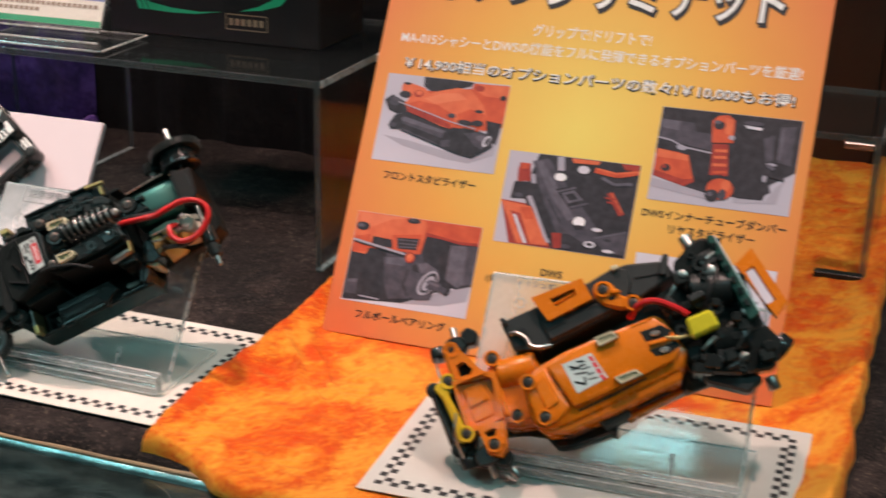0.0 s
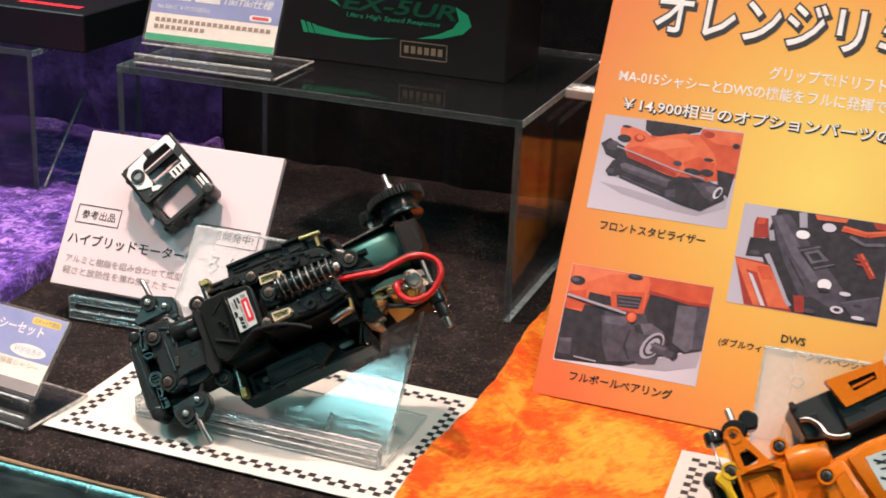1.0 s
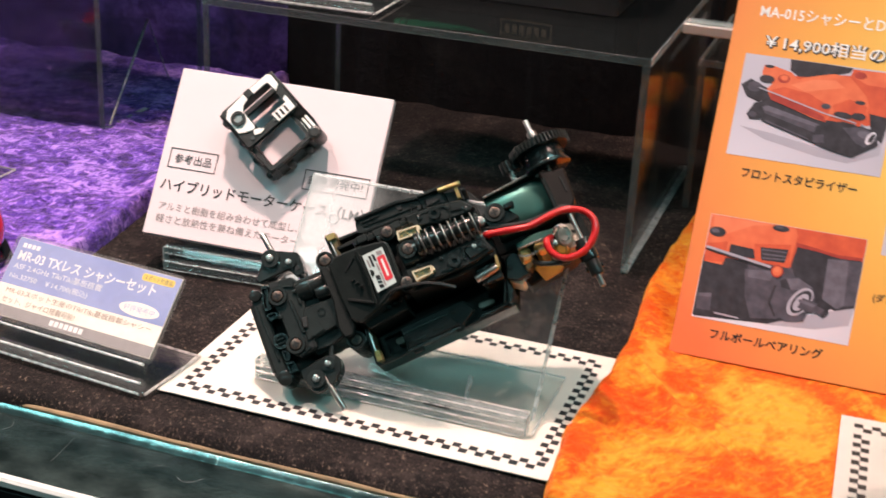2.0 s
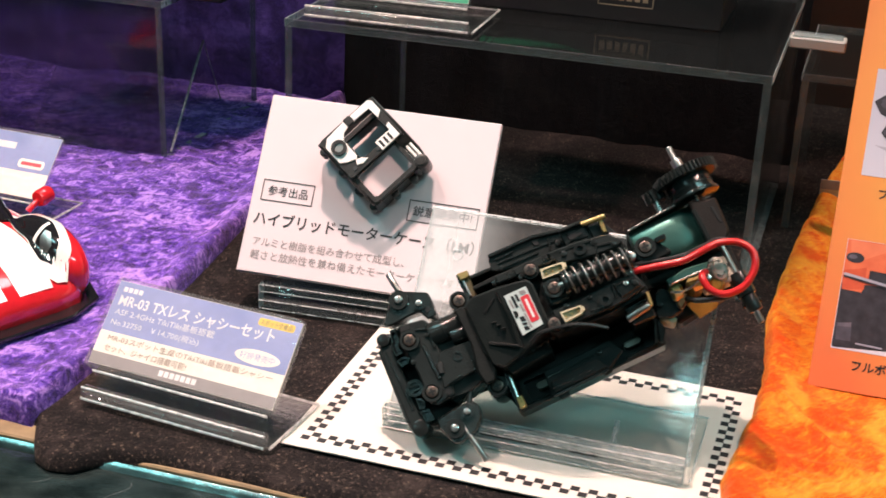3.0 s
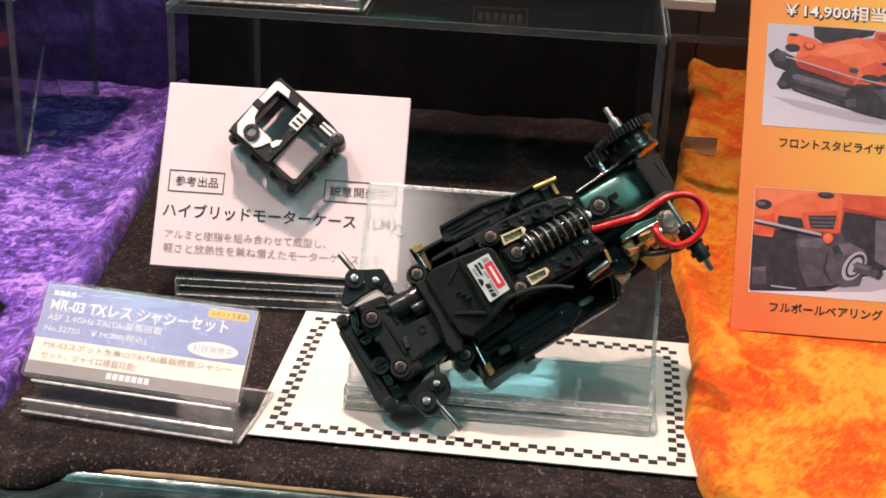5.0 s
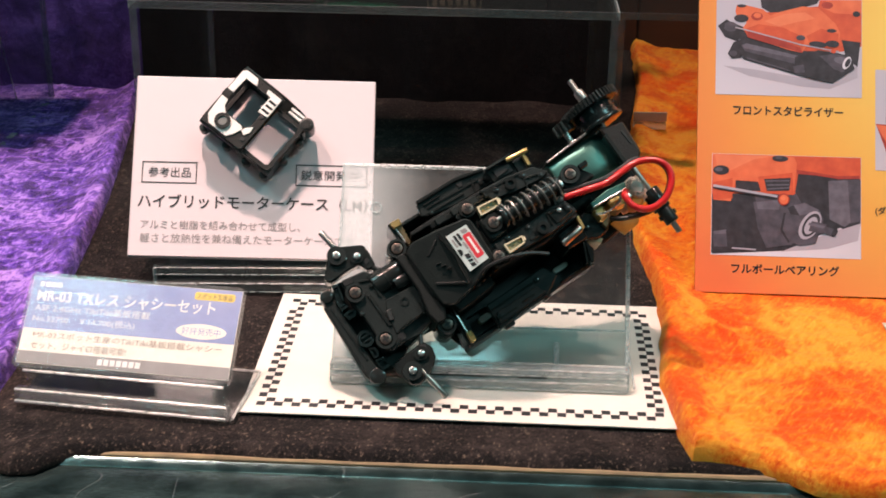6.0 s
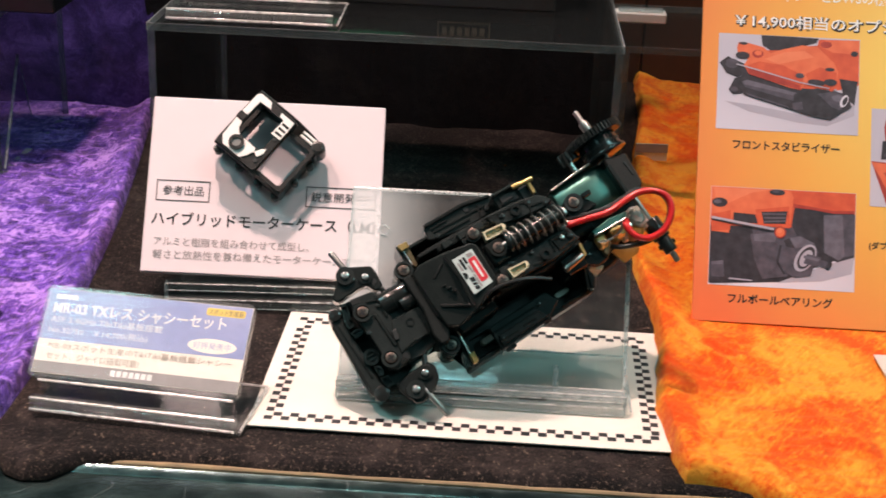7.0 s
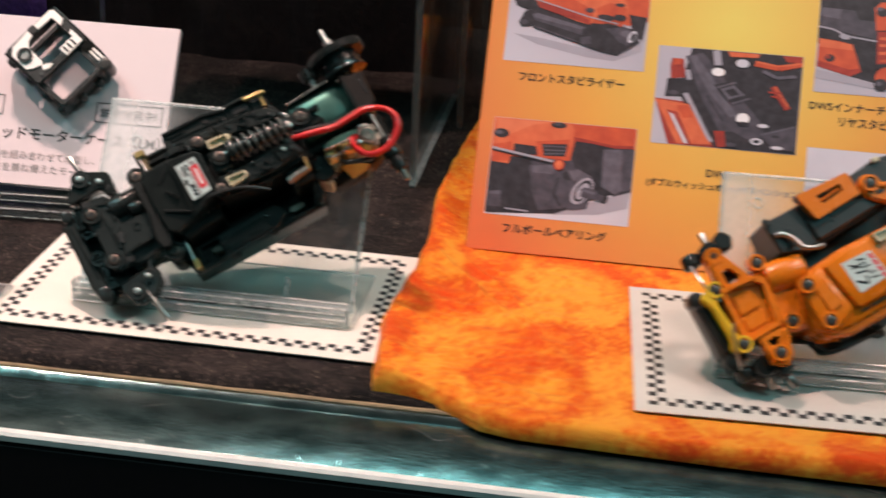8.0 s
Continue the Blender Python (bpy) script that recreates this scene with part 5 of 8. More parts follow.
part("side_wall", box(-13.6, 1.8, -12.0, -10.8, 6, 12.8, 0.3), RESIN, mc)
part("side_rail", box(2.0, 14.4, -12.2, -10.8, 2.0, 8.6, 0.3), RESIN, mc)
part("rail_groove", box(3.0, 13.4, -12.5, -12.1, 4.6, 6.0, 0.15), GREY_PLASTIC, mc)
part("side_rail", box(13.6, 15.0, -11, 8, 2.0, 8.0, 0.3), RESIN, mc)
part("top_plate", ring_plate(round_rect(-15.6, -12.2, 3.0, 12.6, 1.4), round_rect(-12.4, -4.6, 0.2, 9.4, 1.6), 12.6, 13.8), RESIN, mc)
part("alloy_plate", prism([(-15.2, -0.6), (-14.6, -9.0), (-12.2, -11.6), (-4.2, -11.6), (-2.6, -9.4), (-1.2, -6.0), (-2.2, -5.0), (-9.8, -5.0), (-11.8, -3.0), (-12.4, -0.6)], 13.7, 14.4, 0.12), ALLOY, mc, "bright alloy plate")
part("alloy_plate", prism([(-15.2, 2.6), (-15.2, 11.0), (-14.0, 12.2), (-9.0, 12.2), (-7.4, 9.7), (-12.4, 9.4), (-12.6, 2.6)], 13.7, 14.4, 0.12), ALLOY, mc, "bright alloy plate")
part("alloy_plate", prism([(-3.2, 9.7), (-3.6, 11.4), (2.8, 11.4), (3.0, 3.0), (-1.2, 2.8), (-1.2, 9.6)], 13.7, 14.4, 0.12), ALLOY, mc, "bright alloy plate")
part("alloy_plate", prism([(-1.4, -6.4), (0.6, -7.4), (1.8, -5.0), (1.4, -2.6), (-0.4, -4.4)], 13.7, 14.3, 0.12), ALLOY, mc, "bright alloy plate")
part("plate_gap", box(-15.7, -12.3, -0.4, 2.4, 13.6, 14.7, 0.25), RESIN, mc)
part("shoulder", raise_corner(box(3.2, 6.4, 8.6, 13.2, 7.0, 13.0, 0.4)), RESIN, mc, "sloping resin shoulder")
part("edge_bead", tube([(-15.2, 12.9, 13.2), (-4.0, 13.1, 13.2), (3.4, 13.1, 12.6), (9.2, 13.3, 8.6), (14.6, 12.6, 7.6)], 0.55, n=8), RESIN, mc)
part("edge_bead", tube([(-15.4, -12.6, 12.8), (-4.0, -12.7, 12.8), (2.6, -12.6, 12.2), (14.8, -12.4, 9.8)], 0.5, n=8), RESIN, mc)
part("cross_bar", box(2.2, 3.6, -11.0, 8.8, 11.6, 12.9, 0.3), PLASTIC_GLINT, mc, "glossy bar between the two openings")
for y in (4.4, 6.4, 8.4):
    part("cooling_slot", box(-0.6, 2.4, y - 0.45, y + 0.45, 14.3, 14.6, 0.1), BLACK_WIRE, mc)
for y in (8.6, 10.4, 12.0):
    part("cooling_fin", box(6.4, 13.4, y - 0.5, y + 0.5, 8.0, 10.8, 0.2), ALLOY, mc, "pale alloy fin")
part("fin_bed", box(3.4, 14.0, 7.6, 13.2, 5.0, 9.0, 0.3), RESIN, mc)
part("bearing_boss", ring_plate(oval(-8.6, -8.0, 2.9, 2.9, 24), oval(-8.6, -8.0, 1.7, 1.7, 24), 13.0, 15.4), RESIN, mc)
part("bearing_core", rod((-8.6, -8.0, 13.0), (-8.6, -8.0, 14.8), 1.75, n=20), STEEL, mc)
part("boss", rod((14.8, 10.6, 3), (14.8, 10.6, 11.6), 2.7, n=20, bevel=0.3), RESIN, mc)
part("boss_cap", rod((14.8, 10.6, 11.5), (14.8, 10.6, 12.0), 1.6, n=18), RESIN, mc)
for x, y in ((-14.6, -13.0), (13.6, -12.8), (-4.0, -12.8), (5.4, -13.0), (15.4, -4.0), (15.6, 4.6)):
    part("lug", rod((x, y, 2), (x, y, 6.5), 1.6, n=16, bevel=0.3), RESIN, mc)
screw_seats = ((-12.8, 2.0), (1.0, -8.6), (1.2, 2.2))
for x, y in screw_seats:
    part("rivet", rod((x, y, 13.7), (x, y, 14.2), 0.8, n=12), DARK_STEEL, mc)


# ---- price labels in clear holders ----
def label_stand(m, w, h, lean, deep, group, label, prints, wide=1.0):
    s = thing("price_label", m, label, "price label", group)
    part("foot_plate", box(-1, w + 4, 0, deep, 0.1, 2.2, 0.7), CLEAR_FOOT, s)
    part("front_lip", rod((-1, 1.8, 3.2), (w + 2, 1.8, 3.2), 2.4, n=18, bevel=0.5), CLEAR_BAR, s, "thick clear front bar")
    part("holder_bar", box(1, w, 5.0, 6.6, 1.8, 9.4, 0.4), CLEAR_HOLD, s, "clear strip under the label")
    for x in (2.0, w * 0.37, w * 0.94):
        part("holder_post", box(x, x + 1.6, 5.0, 11.0, 2.0, 9.4, 0.3), CLEAR_HOLD, s)
    # Pale tubes added for the bright lines on the holder's edges.
    for a, b in (((w + 3.8, 0.6, 1.6), (w + 3.8, deep - 0.4, 1.6)), ((-0.6, deep - 0.3, 1.6), (w + 3.8, deep - 0.3, 1.6)), ((0, 5.4, 9.4), (w, 5.4, 9.4)), ((-1, 0.6, 5.2), (w + 2, 0.6, 5.2)), ((-1, -0.2, 1.6), (w + 2, -0.2, 1.6))):
        part("edge_highlight", tube([a, b], 0.5, n=6), CLEAR_RIM, s)
    face = new("label_face")
    face.parent = s
    face.matrix_basis = pose((64.5 - w * wide) * 0.8 * MM, 6.2 * MM, 9.6 * MM, 90 - lean, 0, 0) @ Matrix.Diagonal((wide, 1.03 if wide > 1 else 1.0, 1, 1))
    part("holder_sheet", prism(round_rect(0, 0, w + 0.6, h + 0.5, 1.6), -1.6, 1.4, 0.25), CLEAR_SLEEVE, s).matrix_basis = face.matrix_basis
    sheet_paper = part("paper", prism(rect(0.5, 1.7, w - 0.1, h - 0.3), -0.5, -0.1), INK_PALE, s, "printed paper label")
    sheet_paper.matrix_basis = face.matrix_basis
    prints(sheet_paper)
    bpy.data.objects.remove(face)
    return s


def bars(parent, rows, mat, z=0.06):
    for x0, y0, x1, y1 in rows:
        part("word_bar", flat(rect(x0, y0, x1, y1), z), mat, parent)


def main_print(p):
    part("blue_field", flat(rect(0.6, 12.8, 64.3, 29.6), -0.04), INK_BLUE, p, "blue printed field")
    part("grey_band", flat(rect(0.6, 1.8, 64.3, 5.6), -0.04), INK_GREY, p)
    bars(p, [(2.8 + 1.8 * k, 26.3, 4.2 + 1.8 * k, 27.9) for k in range(4)], INK_WHITE)
    writing("heading", "MR-03 TXレス シャシーセット", 2.8, 21.4, 57.0, 25.4, INK_WHITE, p, 0.05, 0.02)
    writing("line_of_text", "ASF 2.4GHz TikiTiki基板搭載", 2.8, 18.4, 38.0, 20.8, INK_WHITE, p, 0.05)
    writing("line_of_text", "No.32750　￥14,700(税込)", 2.8, 14.6, 34.0, 17.2, INK_WHITE, p, 0.05)
    part("yellow_badge", flat(round_rect(50.2, 26.0, 62.4, 28.5, 0.8), 0.02), INK_YELLOW, p)
    writing("badge_words", "スポット生産品", 51.0, 26.4, 61.6, 28.1, INK_BLACK, p, 0.06)
    part("oval_badge", flat(oval(54.0, 16.0, 7.6, 2.4), 0.02), INK_PALE, p)
    writing("badge_words", "好評発売中", 48.2, 14.8, 59.8, 17.2, INK_BLUE, p, 0.06)
    writing("line_of_text", "MR-03スポット生産のTikiTiki基板搭載シャシー", 4.0, 9.8, 61.0, 12.0, INK_TEXT, p, 0.05)
    writing("line_of_text", "セット、ジャイロ搭載可能!", 4.0, 6.4, 33.0, 8.8, INK_TEXT, p, 0.05)
    bars(p, [(25.0 + 1.9 * k, 2.9, 26.5 + 1.9 * k, 4.8) for k in range(7)], INK_WHITE)


label_stand(at(-69.2, 0.3, -0.5, -6.0), 64.5, 30.0, 43.5, 32, "price labels", "blue and cream price label in a clear holder on black velvet", main_print, 1.075)


def upper_print(p):
    part("blue_field", flat(rect(0.6, 14.5, 64.3, 41.6), -0.04), INK_BLUE, p, "blue printed field")
    # Green strip painted for the teal glare along the label's foot.
    part("glare_band", flat(rect(0.6, 1.8, 64.3, 4.8), -0.04), INK_GREEN, p)
    writing("heading", "TikiTiki仕様", 36.0, 21.0, 60.5, 25.0, INK_WHITE, p, 0.05, 0.012, 0.2)
    bars(p, [(4.0, 21.0, 20.0, 24.4), (22.0, 21.0, 34.5, 24.6)], INK_WHITE)
    writing("line_of_text", "No.32512  ￥19,757(税込)", 4.0, 16.2, 30.0, 18.8, INK_WHITE, p, 0.05)
    bars(p, [(4.0 + 2.9 * k, 10.6, 6.1 + 2.9 * k, 12.4) for k in range(20)] + [(4.0 + 2.9 * k, 7.4, 6.1 + 2.9 * k, 9.2) for k in range(9)], INK_TEXT)
    part("badge", flat(round_rect(50.0, 15.4, 60.8, 18.0, 1.2), 0.03), INK_PALE, p)
    bars(p, [(51.4, 16.0, 59.4, 17.4)], INK_RED, 0.06)


label_stand(at(-62.0, 165.2, 89.5, 1.0), 64.5, 42.0, 25.0, 42, "price labels", "blue and cream price label in a clear holder on the riser", upper_print)


def far_print(p):
    part("blue_field", flat(rect(0.6, 12.8, 64.3, 29.6), -0.04), INK_BLUE, p, "blue printed field")
    bars(p, [(4, 22, 44, 25), (4, 16, 34, 18), (4, 9.4, 58, 11), (4, 6.6, 40, 8)], INK_WHITE)
    part("badge", flat(round_rect(48.0, 14.4, 60.8, 18.4, 1.5), 0.02), INK_PALE, p)
    bars(p, [(49.5, 15.6, 59.4, 17.2)], INK_RED, 0.06)


label_stand(at(-228.0, 118.0, 1.0, -3.0), 64.5, 30.0, 43.5, 32, "price labels", "blue and cream price label in a clear holder on purple velvet", far_print)

# ---- cartons on the risers ----
carton = thing("product_box", at(-22, 219, 89.5, 0), "black carton with green printed sweeps on the clear riser", "box")
part("carton_body", box(0, 117, 0, 52, 0.1, 74, 0.8), BOX_BLACK, carton)


def front_print(name, pts, mat, parent):
    bm = bmesh.new()
    bm.faces.new([bm.verts.new((x, -0.12, z)) for x, z in pts])
    return part(name, bm, mat, parent)


front_print("green_sweep", [(23, 16.4), (36, 14.4), (52, 13.6), (64, 14.6), (50, 12.4), (36, 12.0), (25.8, 12.4)], INK_GREEN, carton)
for k in range(3):
    front_print("green_bar", [(15.5 + k * 3.0, 18.2 - k * 0.6), (17.6 + k * 3.0, 17.8 - k * 0.6), (19.8 + k * 3.0, 12.5), (17.2 + k * 3.0, 12.6)], INK_GREEN, carton)
front_print("green_sweep", [(92, 32), (98, 29), (100, 24), (96, 20), (86, 17), (74, 15.6), (84, 18.6), (91, 22), (94, 26)], INK_GREEN, carton)
front_print("green_sweep", [(26, 33), (30, 29), (36, 26.2), (33, 29.4), (31, 33)], INK_GREEN, carton)
face = part("front_panel", flat(rect(0.5, 0.5, 116.5, 73.5), 0.0), BOX_BLACK, carton)
face.matrix_basis = pose(0, -0.06 * MM, 0, 90, 0, 0)
writing("printed_name", "EX-5UR", 37.0, 25.6, 92.0, 32.2, INK_DEEP, face, 0.08, 0.02, 0.25)
writing("printed_line", "Ultra High Speed Response", 39.0, 21.4, 85.0, 24.2, INK_GREEN, face, 0.08, 0.0, 0.2)
for q in ([(66, 14.2), (89, 14.2), (89, 13.7), (66, 13.7)], [(66, 6.8), (89, 6.8), (89, 6.3), (66, 6.3)], [(66, 14.2), (66.5, 14.2), (66.5, 6.3), (66, 6.3)], [(88.5, 14.2), (89, 14.2), (89, 6.3), (88.5, 6.3)], *[[(68 + 3.3 * k, 12.0), (70.2 + 3.3 * k, 12.0), (70.2 + 3.3 * k, 8.6), (68 + 3.3 * k, 8.6)] for k in range(6)]):
    front_print("badge_bar", q, INK_GOLD, carton)

carton2 = thing("product_box", at(-250.7, 222, 76.4, 0), "flat black carton with a red printed stripe on the clear riser", "box")
part("carton_body", box(0, 123, 0, 70, 0.1, 19.6, 0.6), BOX_BLACK, carton2)
part("red_stripe", flat(rect(74, 12, 112, 18), 19.75), INK_RED, carton2, "red printed stripe")
part("white_stripe", flat(rect(30, 12, 62, 15), 19.75), INK_WHITE, carton2)

# ---- black car chassis ----
def screw(parent, x, y, z, r=1.9, mat=DARK_STEEL):
    """Round head with a cross recess."""
    bm = rod((x, y, z - 1.0), (x, y, z + 0.7), r, n=16, bevel=0.3)
    s = part("screw", bm, mat, parent)
    # Black cross on the head in place of the recess's shade.
    bm = box(x - r * 0.62, x + r * 0.62, y - r * 0.17, y + r * 0.17, z + 0.55, z + 0.76)
    box(x - r * 0.17, x + r * 0.17, y - r * 0.62, y + r * 0.62, z + 0.55, z + 0.77, bm=bm)
    part("cross_recess", bm, BLACK_WIRE, s)
    return s


def gear(parent, x, y0, y1, r, teeth, mat, name="gear", z=0.0):
    b = bmesh.new()
    n = teeth * 4
    rows = []
    for y in (y0, y1):
        row = []
        for k in range(n):
            rr = r if k % 4 in (1, 2) else r - 1.1
            a = 2 * math.pi * k / n
            row.append(b.verts.new((x + rr * math.cos(a), y, z + rr * math.sin(a))))
        rows.append(row)
    for k in range(n):
        b.faces.new((rows[0][k], rows[0][(k + 1) % n], rows[1][(k + 1) % n], rows[1][k]))
    b.faces.new(rows[0])
    b.faces.new(rows[1][::-1])
    return part(name, b, mat, parent)


def coil(p0, p1, r, turns, wire, n=14):
    p0, p1 = Vector(p0), Vector(p1)
    d = p1 - p0
    u = Vector((0, 0, 1)).cross(d).normalized()
    v = d.normalized().cross(u)
    steps = int(turns * n)
    return tube([p0 + d * (k / steps) + r * (math.cos(2 * math.pi * k / n) * u + math.sin(2 * math.pi * k / n) * v) for k in range(steps + 1)], wire, n=6)


def raise_top(bm, low, f):
    """Lift all corners above a height by f(x, y), for sloping tops."""
    for v in bm.verts:
        if v.co.z > low:
            v.co.z += f(v.co.x, v.co.y)
    return bm


def cover_slope(x, y):
    """The receiver cover falls off to the front and rises gently to the rear."""
    return 0.2 * (x - 30.0) - (0.34 * (26.5 - x) if x < 26.5 else 0.0)


def rim(pts, wall, z0, z1, bm=None):
    """Raised edge that follows an outline, drawn in towards its middle by the wall's width."""
    cx, cy = sum(p[0] for p in pts) / len(pts), sum(p[1] for p in pts) / len(pts)
    inner = []
    for x, y in pts:
        d = max(0.01, math.hypot(x - cx, y - cy))
        inner.append((x + (cx - x) * min(0.8, wall / d), y + (cy - y) * min(0.8, wall / d)))
    return ring_plate(pts, inner, z0, z1, bm)


ch = thing("car_chassis", frame_of((42.2, 21.2, 25.5), (0.804, 0.408, 0.432), (-0.585, 0.419, 0.694)),
           "bare black plastic toy car chassis with red wires on an easel", "car chassis", "toy car chassis")
P = lambda *a, **k: part(*a, **k)
# floor pan, bumper and its moulded pockets
P("floor_pan", prism([(-6, 9), (14, 12), (18, 22), (66, 22), (71, 12), (71, -12), (66, -23.4), (18, -24), (14, -12), (-6, -10)], -16.4, -14.5, 0.4), PLASTIC_DULL, ch)
P("bumper", prism([(-13.8, 14.2), (-11.8, 15.0), (-10.2, 13.0), (-10.4, 6.0), (-10.6, -11.5), (-9.2, -16.6), (-11.4, -18.2), (-14.0, -17.0), (-15.4, -14.2), (-15.0, -6.0), (-14.4, 10.0)], -9, -0.2, 0.6), PLASTIC_MATT, ch)
P("bumper_lip", prism([(-14.9, 11.0), (-14.0, 11.2), (-14.4, -13.0), (-15.5, -13.0)], -1.2, 0.5, 0.3), PLASTIC, ch)
P("bumper_end", rod((-12.0, 13.6, -8), (-12.0, 13.6, 0.8), 2.1, n=18, bevel=0.5), PLASTIC, ch)
P("bumper_end", rod((-12.2, -16.0, -8), (-12.2, -16.0, 0.8), 2.6, n=18, bevel=0.5), PLASTIC, ch)
P("front_floor", prism([(-12, 13.6), (-6, 16.2), (4, 12), (4, -12), (-6, -17), (-12, -15)], -9, -3.6, 0.5), PLASTIC_DULL, ch)
for q in ([(-9.0, 15.4), (-7.1, 15.2), (-7.4, 12.0), (-8.4, 9.4), (-8.0, 7.2), (-10.4, 7.2), (-10.6, 10.4), (-9.6, 12.4)], [(-10.8, 5.8), (-8.6, 6.2), (-6.6, 5.2), (-7.4, 3.6), (-10.0, 3.4)],
          [(-10.0, -7.2), (-8.2, -7.8), (-7.8, -9.6), (-8.6, -11.2), (-10.2, -10.8)], [(-10.2, -11.4), (-7.5, -11.8), (-7.0, -15.4), (-10.0, -15.4)]):
    P("bumper_pocket", rim(q, 0.8, -4.0, 1.0), PLASTIC_GLINT, ch)
    P("pocket_floor", prism([(sum(p[0] for p in q) / len(q) + (x - sum(p[0] for p in q) / len(q)) * 0.75, sum(p[1] for p in q) / len(q) + (y - sum(p[1] for p in q) / len(q)) * 0.75) for x, y in q], -4.0, -0.4, 0.2), PLASTIC_GLINT, ch)
P("bumper_boss", ring_plate(oval(-9.0, -4.2, 2.7, 2.7, 22), oval(-9.0, -4.2, 1.7, 1.7, 22), -4, 1.2), PLASTIC_GLINT, ch)
P("boss_floor", rod((-9.0, -4.2, -4), (-9.0, -4.2, 0.3), 1.75, n=18), PLASTIC, ch)
for dy in (-0.7, 0.7):
    P("boss_slot", box(-10.4, -7.4, -4.5 + dy, -3.9 + dy, 0.2, 1.0, 0.12), PLASTIC_GLINT, ch)
# upper plate across the front
P("upper_plate", prism([(-5.8, 15.0), (2.0, 13.8), (3.2, 12.0), (2.9, 4.0), (2.9, -3.5), (1.6, -11.6), (-4.0, -12.4), (-6.6, -10.4), (-6.0, -8.1), (-6.0, -0.4), (-6.8, 7.9)], -2.0, 3.4, 0.45), PLASTIC_MATT, ch)
P("plate_rib", prism([(-1.6, 6.4), (-0.4, 6.6), (0.0, -5.6), (-1.2, -5.4)], 3.3, 4.0, 0.2), PLASTIC, ch)
P("plate_rib", prism([(1.8, 12.0), (2.6, 11.8), (2.3, 4.0), (1.5, 4.0)], 3.3, 4.2, 0.2), PLASTIC, ch)
# Notches are black pieces on the plate, their shade put in the colour.
P("plate_notch", prism([(-5.6, 14.6), (-2.6, 14.0), (-2.8, 12.4), (-5.8, 12.8)], 3.2, 3.6, 0.1), BLACK_WIRE, ch)
P("plate_notch", prism([(-0.6, -9.2), (1.2, -8.4), (1.0, -11.0), (-1.2, -11.4)], 3.2, 3.6, 0.1), BLACK_WIRE, ch)
for y in (9.2, -8.1):
    P("screw_pad", ring_plate(oval(-4.25, y, 3.1, 3.1, 22), oval(-4.25, y, 2.25, 2.25, 22), 2.4, 4.9), PLASTIC_MATT, ch)
# steering blocks and stub axles
P("steering_block", prism([(-6.3, 22.3), (-3.9, 24.9), (-0.9, 25.2), (1.5, 24.0), (6.6, 21.3), (6.8, 18.5), (6.4, 13.6), (3.4, 13.4), (2.0, 16.6), (-1.1, 16.9), (-4.2, 16.7), (-9.1, 16.5), (-9.8, 18.5)], -4.5, 1.4, 0.5), PLASTIC, ch)
P("steering_block", prism([(-6.7, -15.6), (-1.7, -15.0), (5.4, -14.7), (6.9, -17.2), (6.3, -20.7), (3.2, -23.8), (-0.3, -24.9), (-2.7, -25.6), (-5.0, -24.5), (-5.9, -21.5), (-7.0, -18.6)][::-1], -4.5, 1.4, 0.5), PLASTIC, ch)
for x, y, s in ((-2.5, 22.7, 1), (-2.5, -20.7, -1)):
    P("pivot_cup", ring_plate(oval(x, y, 3.0, 3.0, 22), oval(x, y, 1.5, 1.5, 22), 0.4, 2.6), PLASTIC_MATT, ch)
    P("king_pin", rod((x, y, 1.0), (x, y, 3.4), 1.3, n=16, bevel=0.5), BRIGHT_STEEL, ch, "bright steel king pin")
    P("ball_stud", rod((2.8, 19.0 if s > 0 else -17.6, 0.6), (2.8, 19.0 if s > 0 else -17.6, 3.2), 1.1, n=14, bevel=0.45), BRIGHT_STEEL, ch, "bright steel ball stud")
    P("stud_collar", ring_plate(oval(2.8, 19.0 if s > 0 else -17.6, 2.4, 2.2, 18), oval(2.8, 19.0 if s > 0 else -17.6, 1.3, 1.2, 18), 1.0, 2.2), PLASTIC, ch)
    P("arm_notch", prism([(3.6, 15.2 * s), (5.6, 15.8 * s), (5.2, 17.2 * s), (3.8, 17.0 * s)][::s], 1.2, 1.6, 0.1), BLACK_WIRE, ch)
    P("tie_rod", tube(smooth_path([(3.8, 16.4 * s, 0.6), (6.0, 12 * s, 0.2), (7.5, 6 * s, -0.6)]), 0.9), PLASTIC_MATT, ch)
P("stub_axle", rod((-2.4, 32.2, 0.2), (-0.6, 20.0, 0.6), 1.0, bevel=0.3), STEEL, ch, "bright steel stub axle")
P("stub_axle", rod((2.2, -33.2, 0.2), (-0.4, -19.0, 0.6), 1.0, bevel=0.3), STEEL, ch, "bright steel stub axle")
# servo housing: half-round gear case and a flat motor cover
P("servo_housing", prism([(2.6, 12.0), (11.8, 11.8), (15.4, 8), (15.6, -9.6), (6, -12.4), (-1.2, -12.0), (1.0, 0.0)], -13.6, 1.6, 0.4), PLASTIC_MATT, ch)
P("gear_case", rod((2.0, 8.4, 1.2), (12.2, 8.2, 1.2), 3.9, n=30, bevel=0.5), PLASTIC, ch)
P("case_seam", rod((6.4, 8.3, 1.2), (6.9, 8.3, 1.2), 4.05, n=30), PLASTIC_MATT, ch)
P("gear_case_cap", rod((7.6, 5.0, 2.6), (14.0, 4.8, 2.6), 2.5, n=24, bevel=0.35), PLASTIC, ch)
P("motor_cover", prism([(2.4, 2.2), (12.6, 1.6), (13.0, -5.4), (11.0, -7.4), (-0.6, -8.6), (0.8, -0.7)], 1.4, 3.9, 0.35), PLASTIC_MATT, ch)
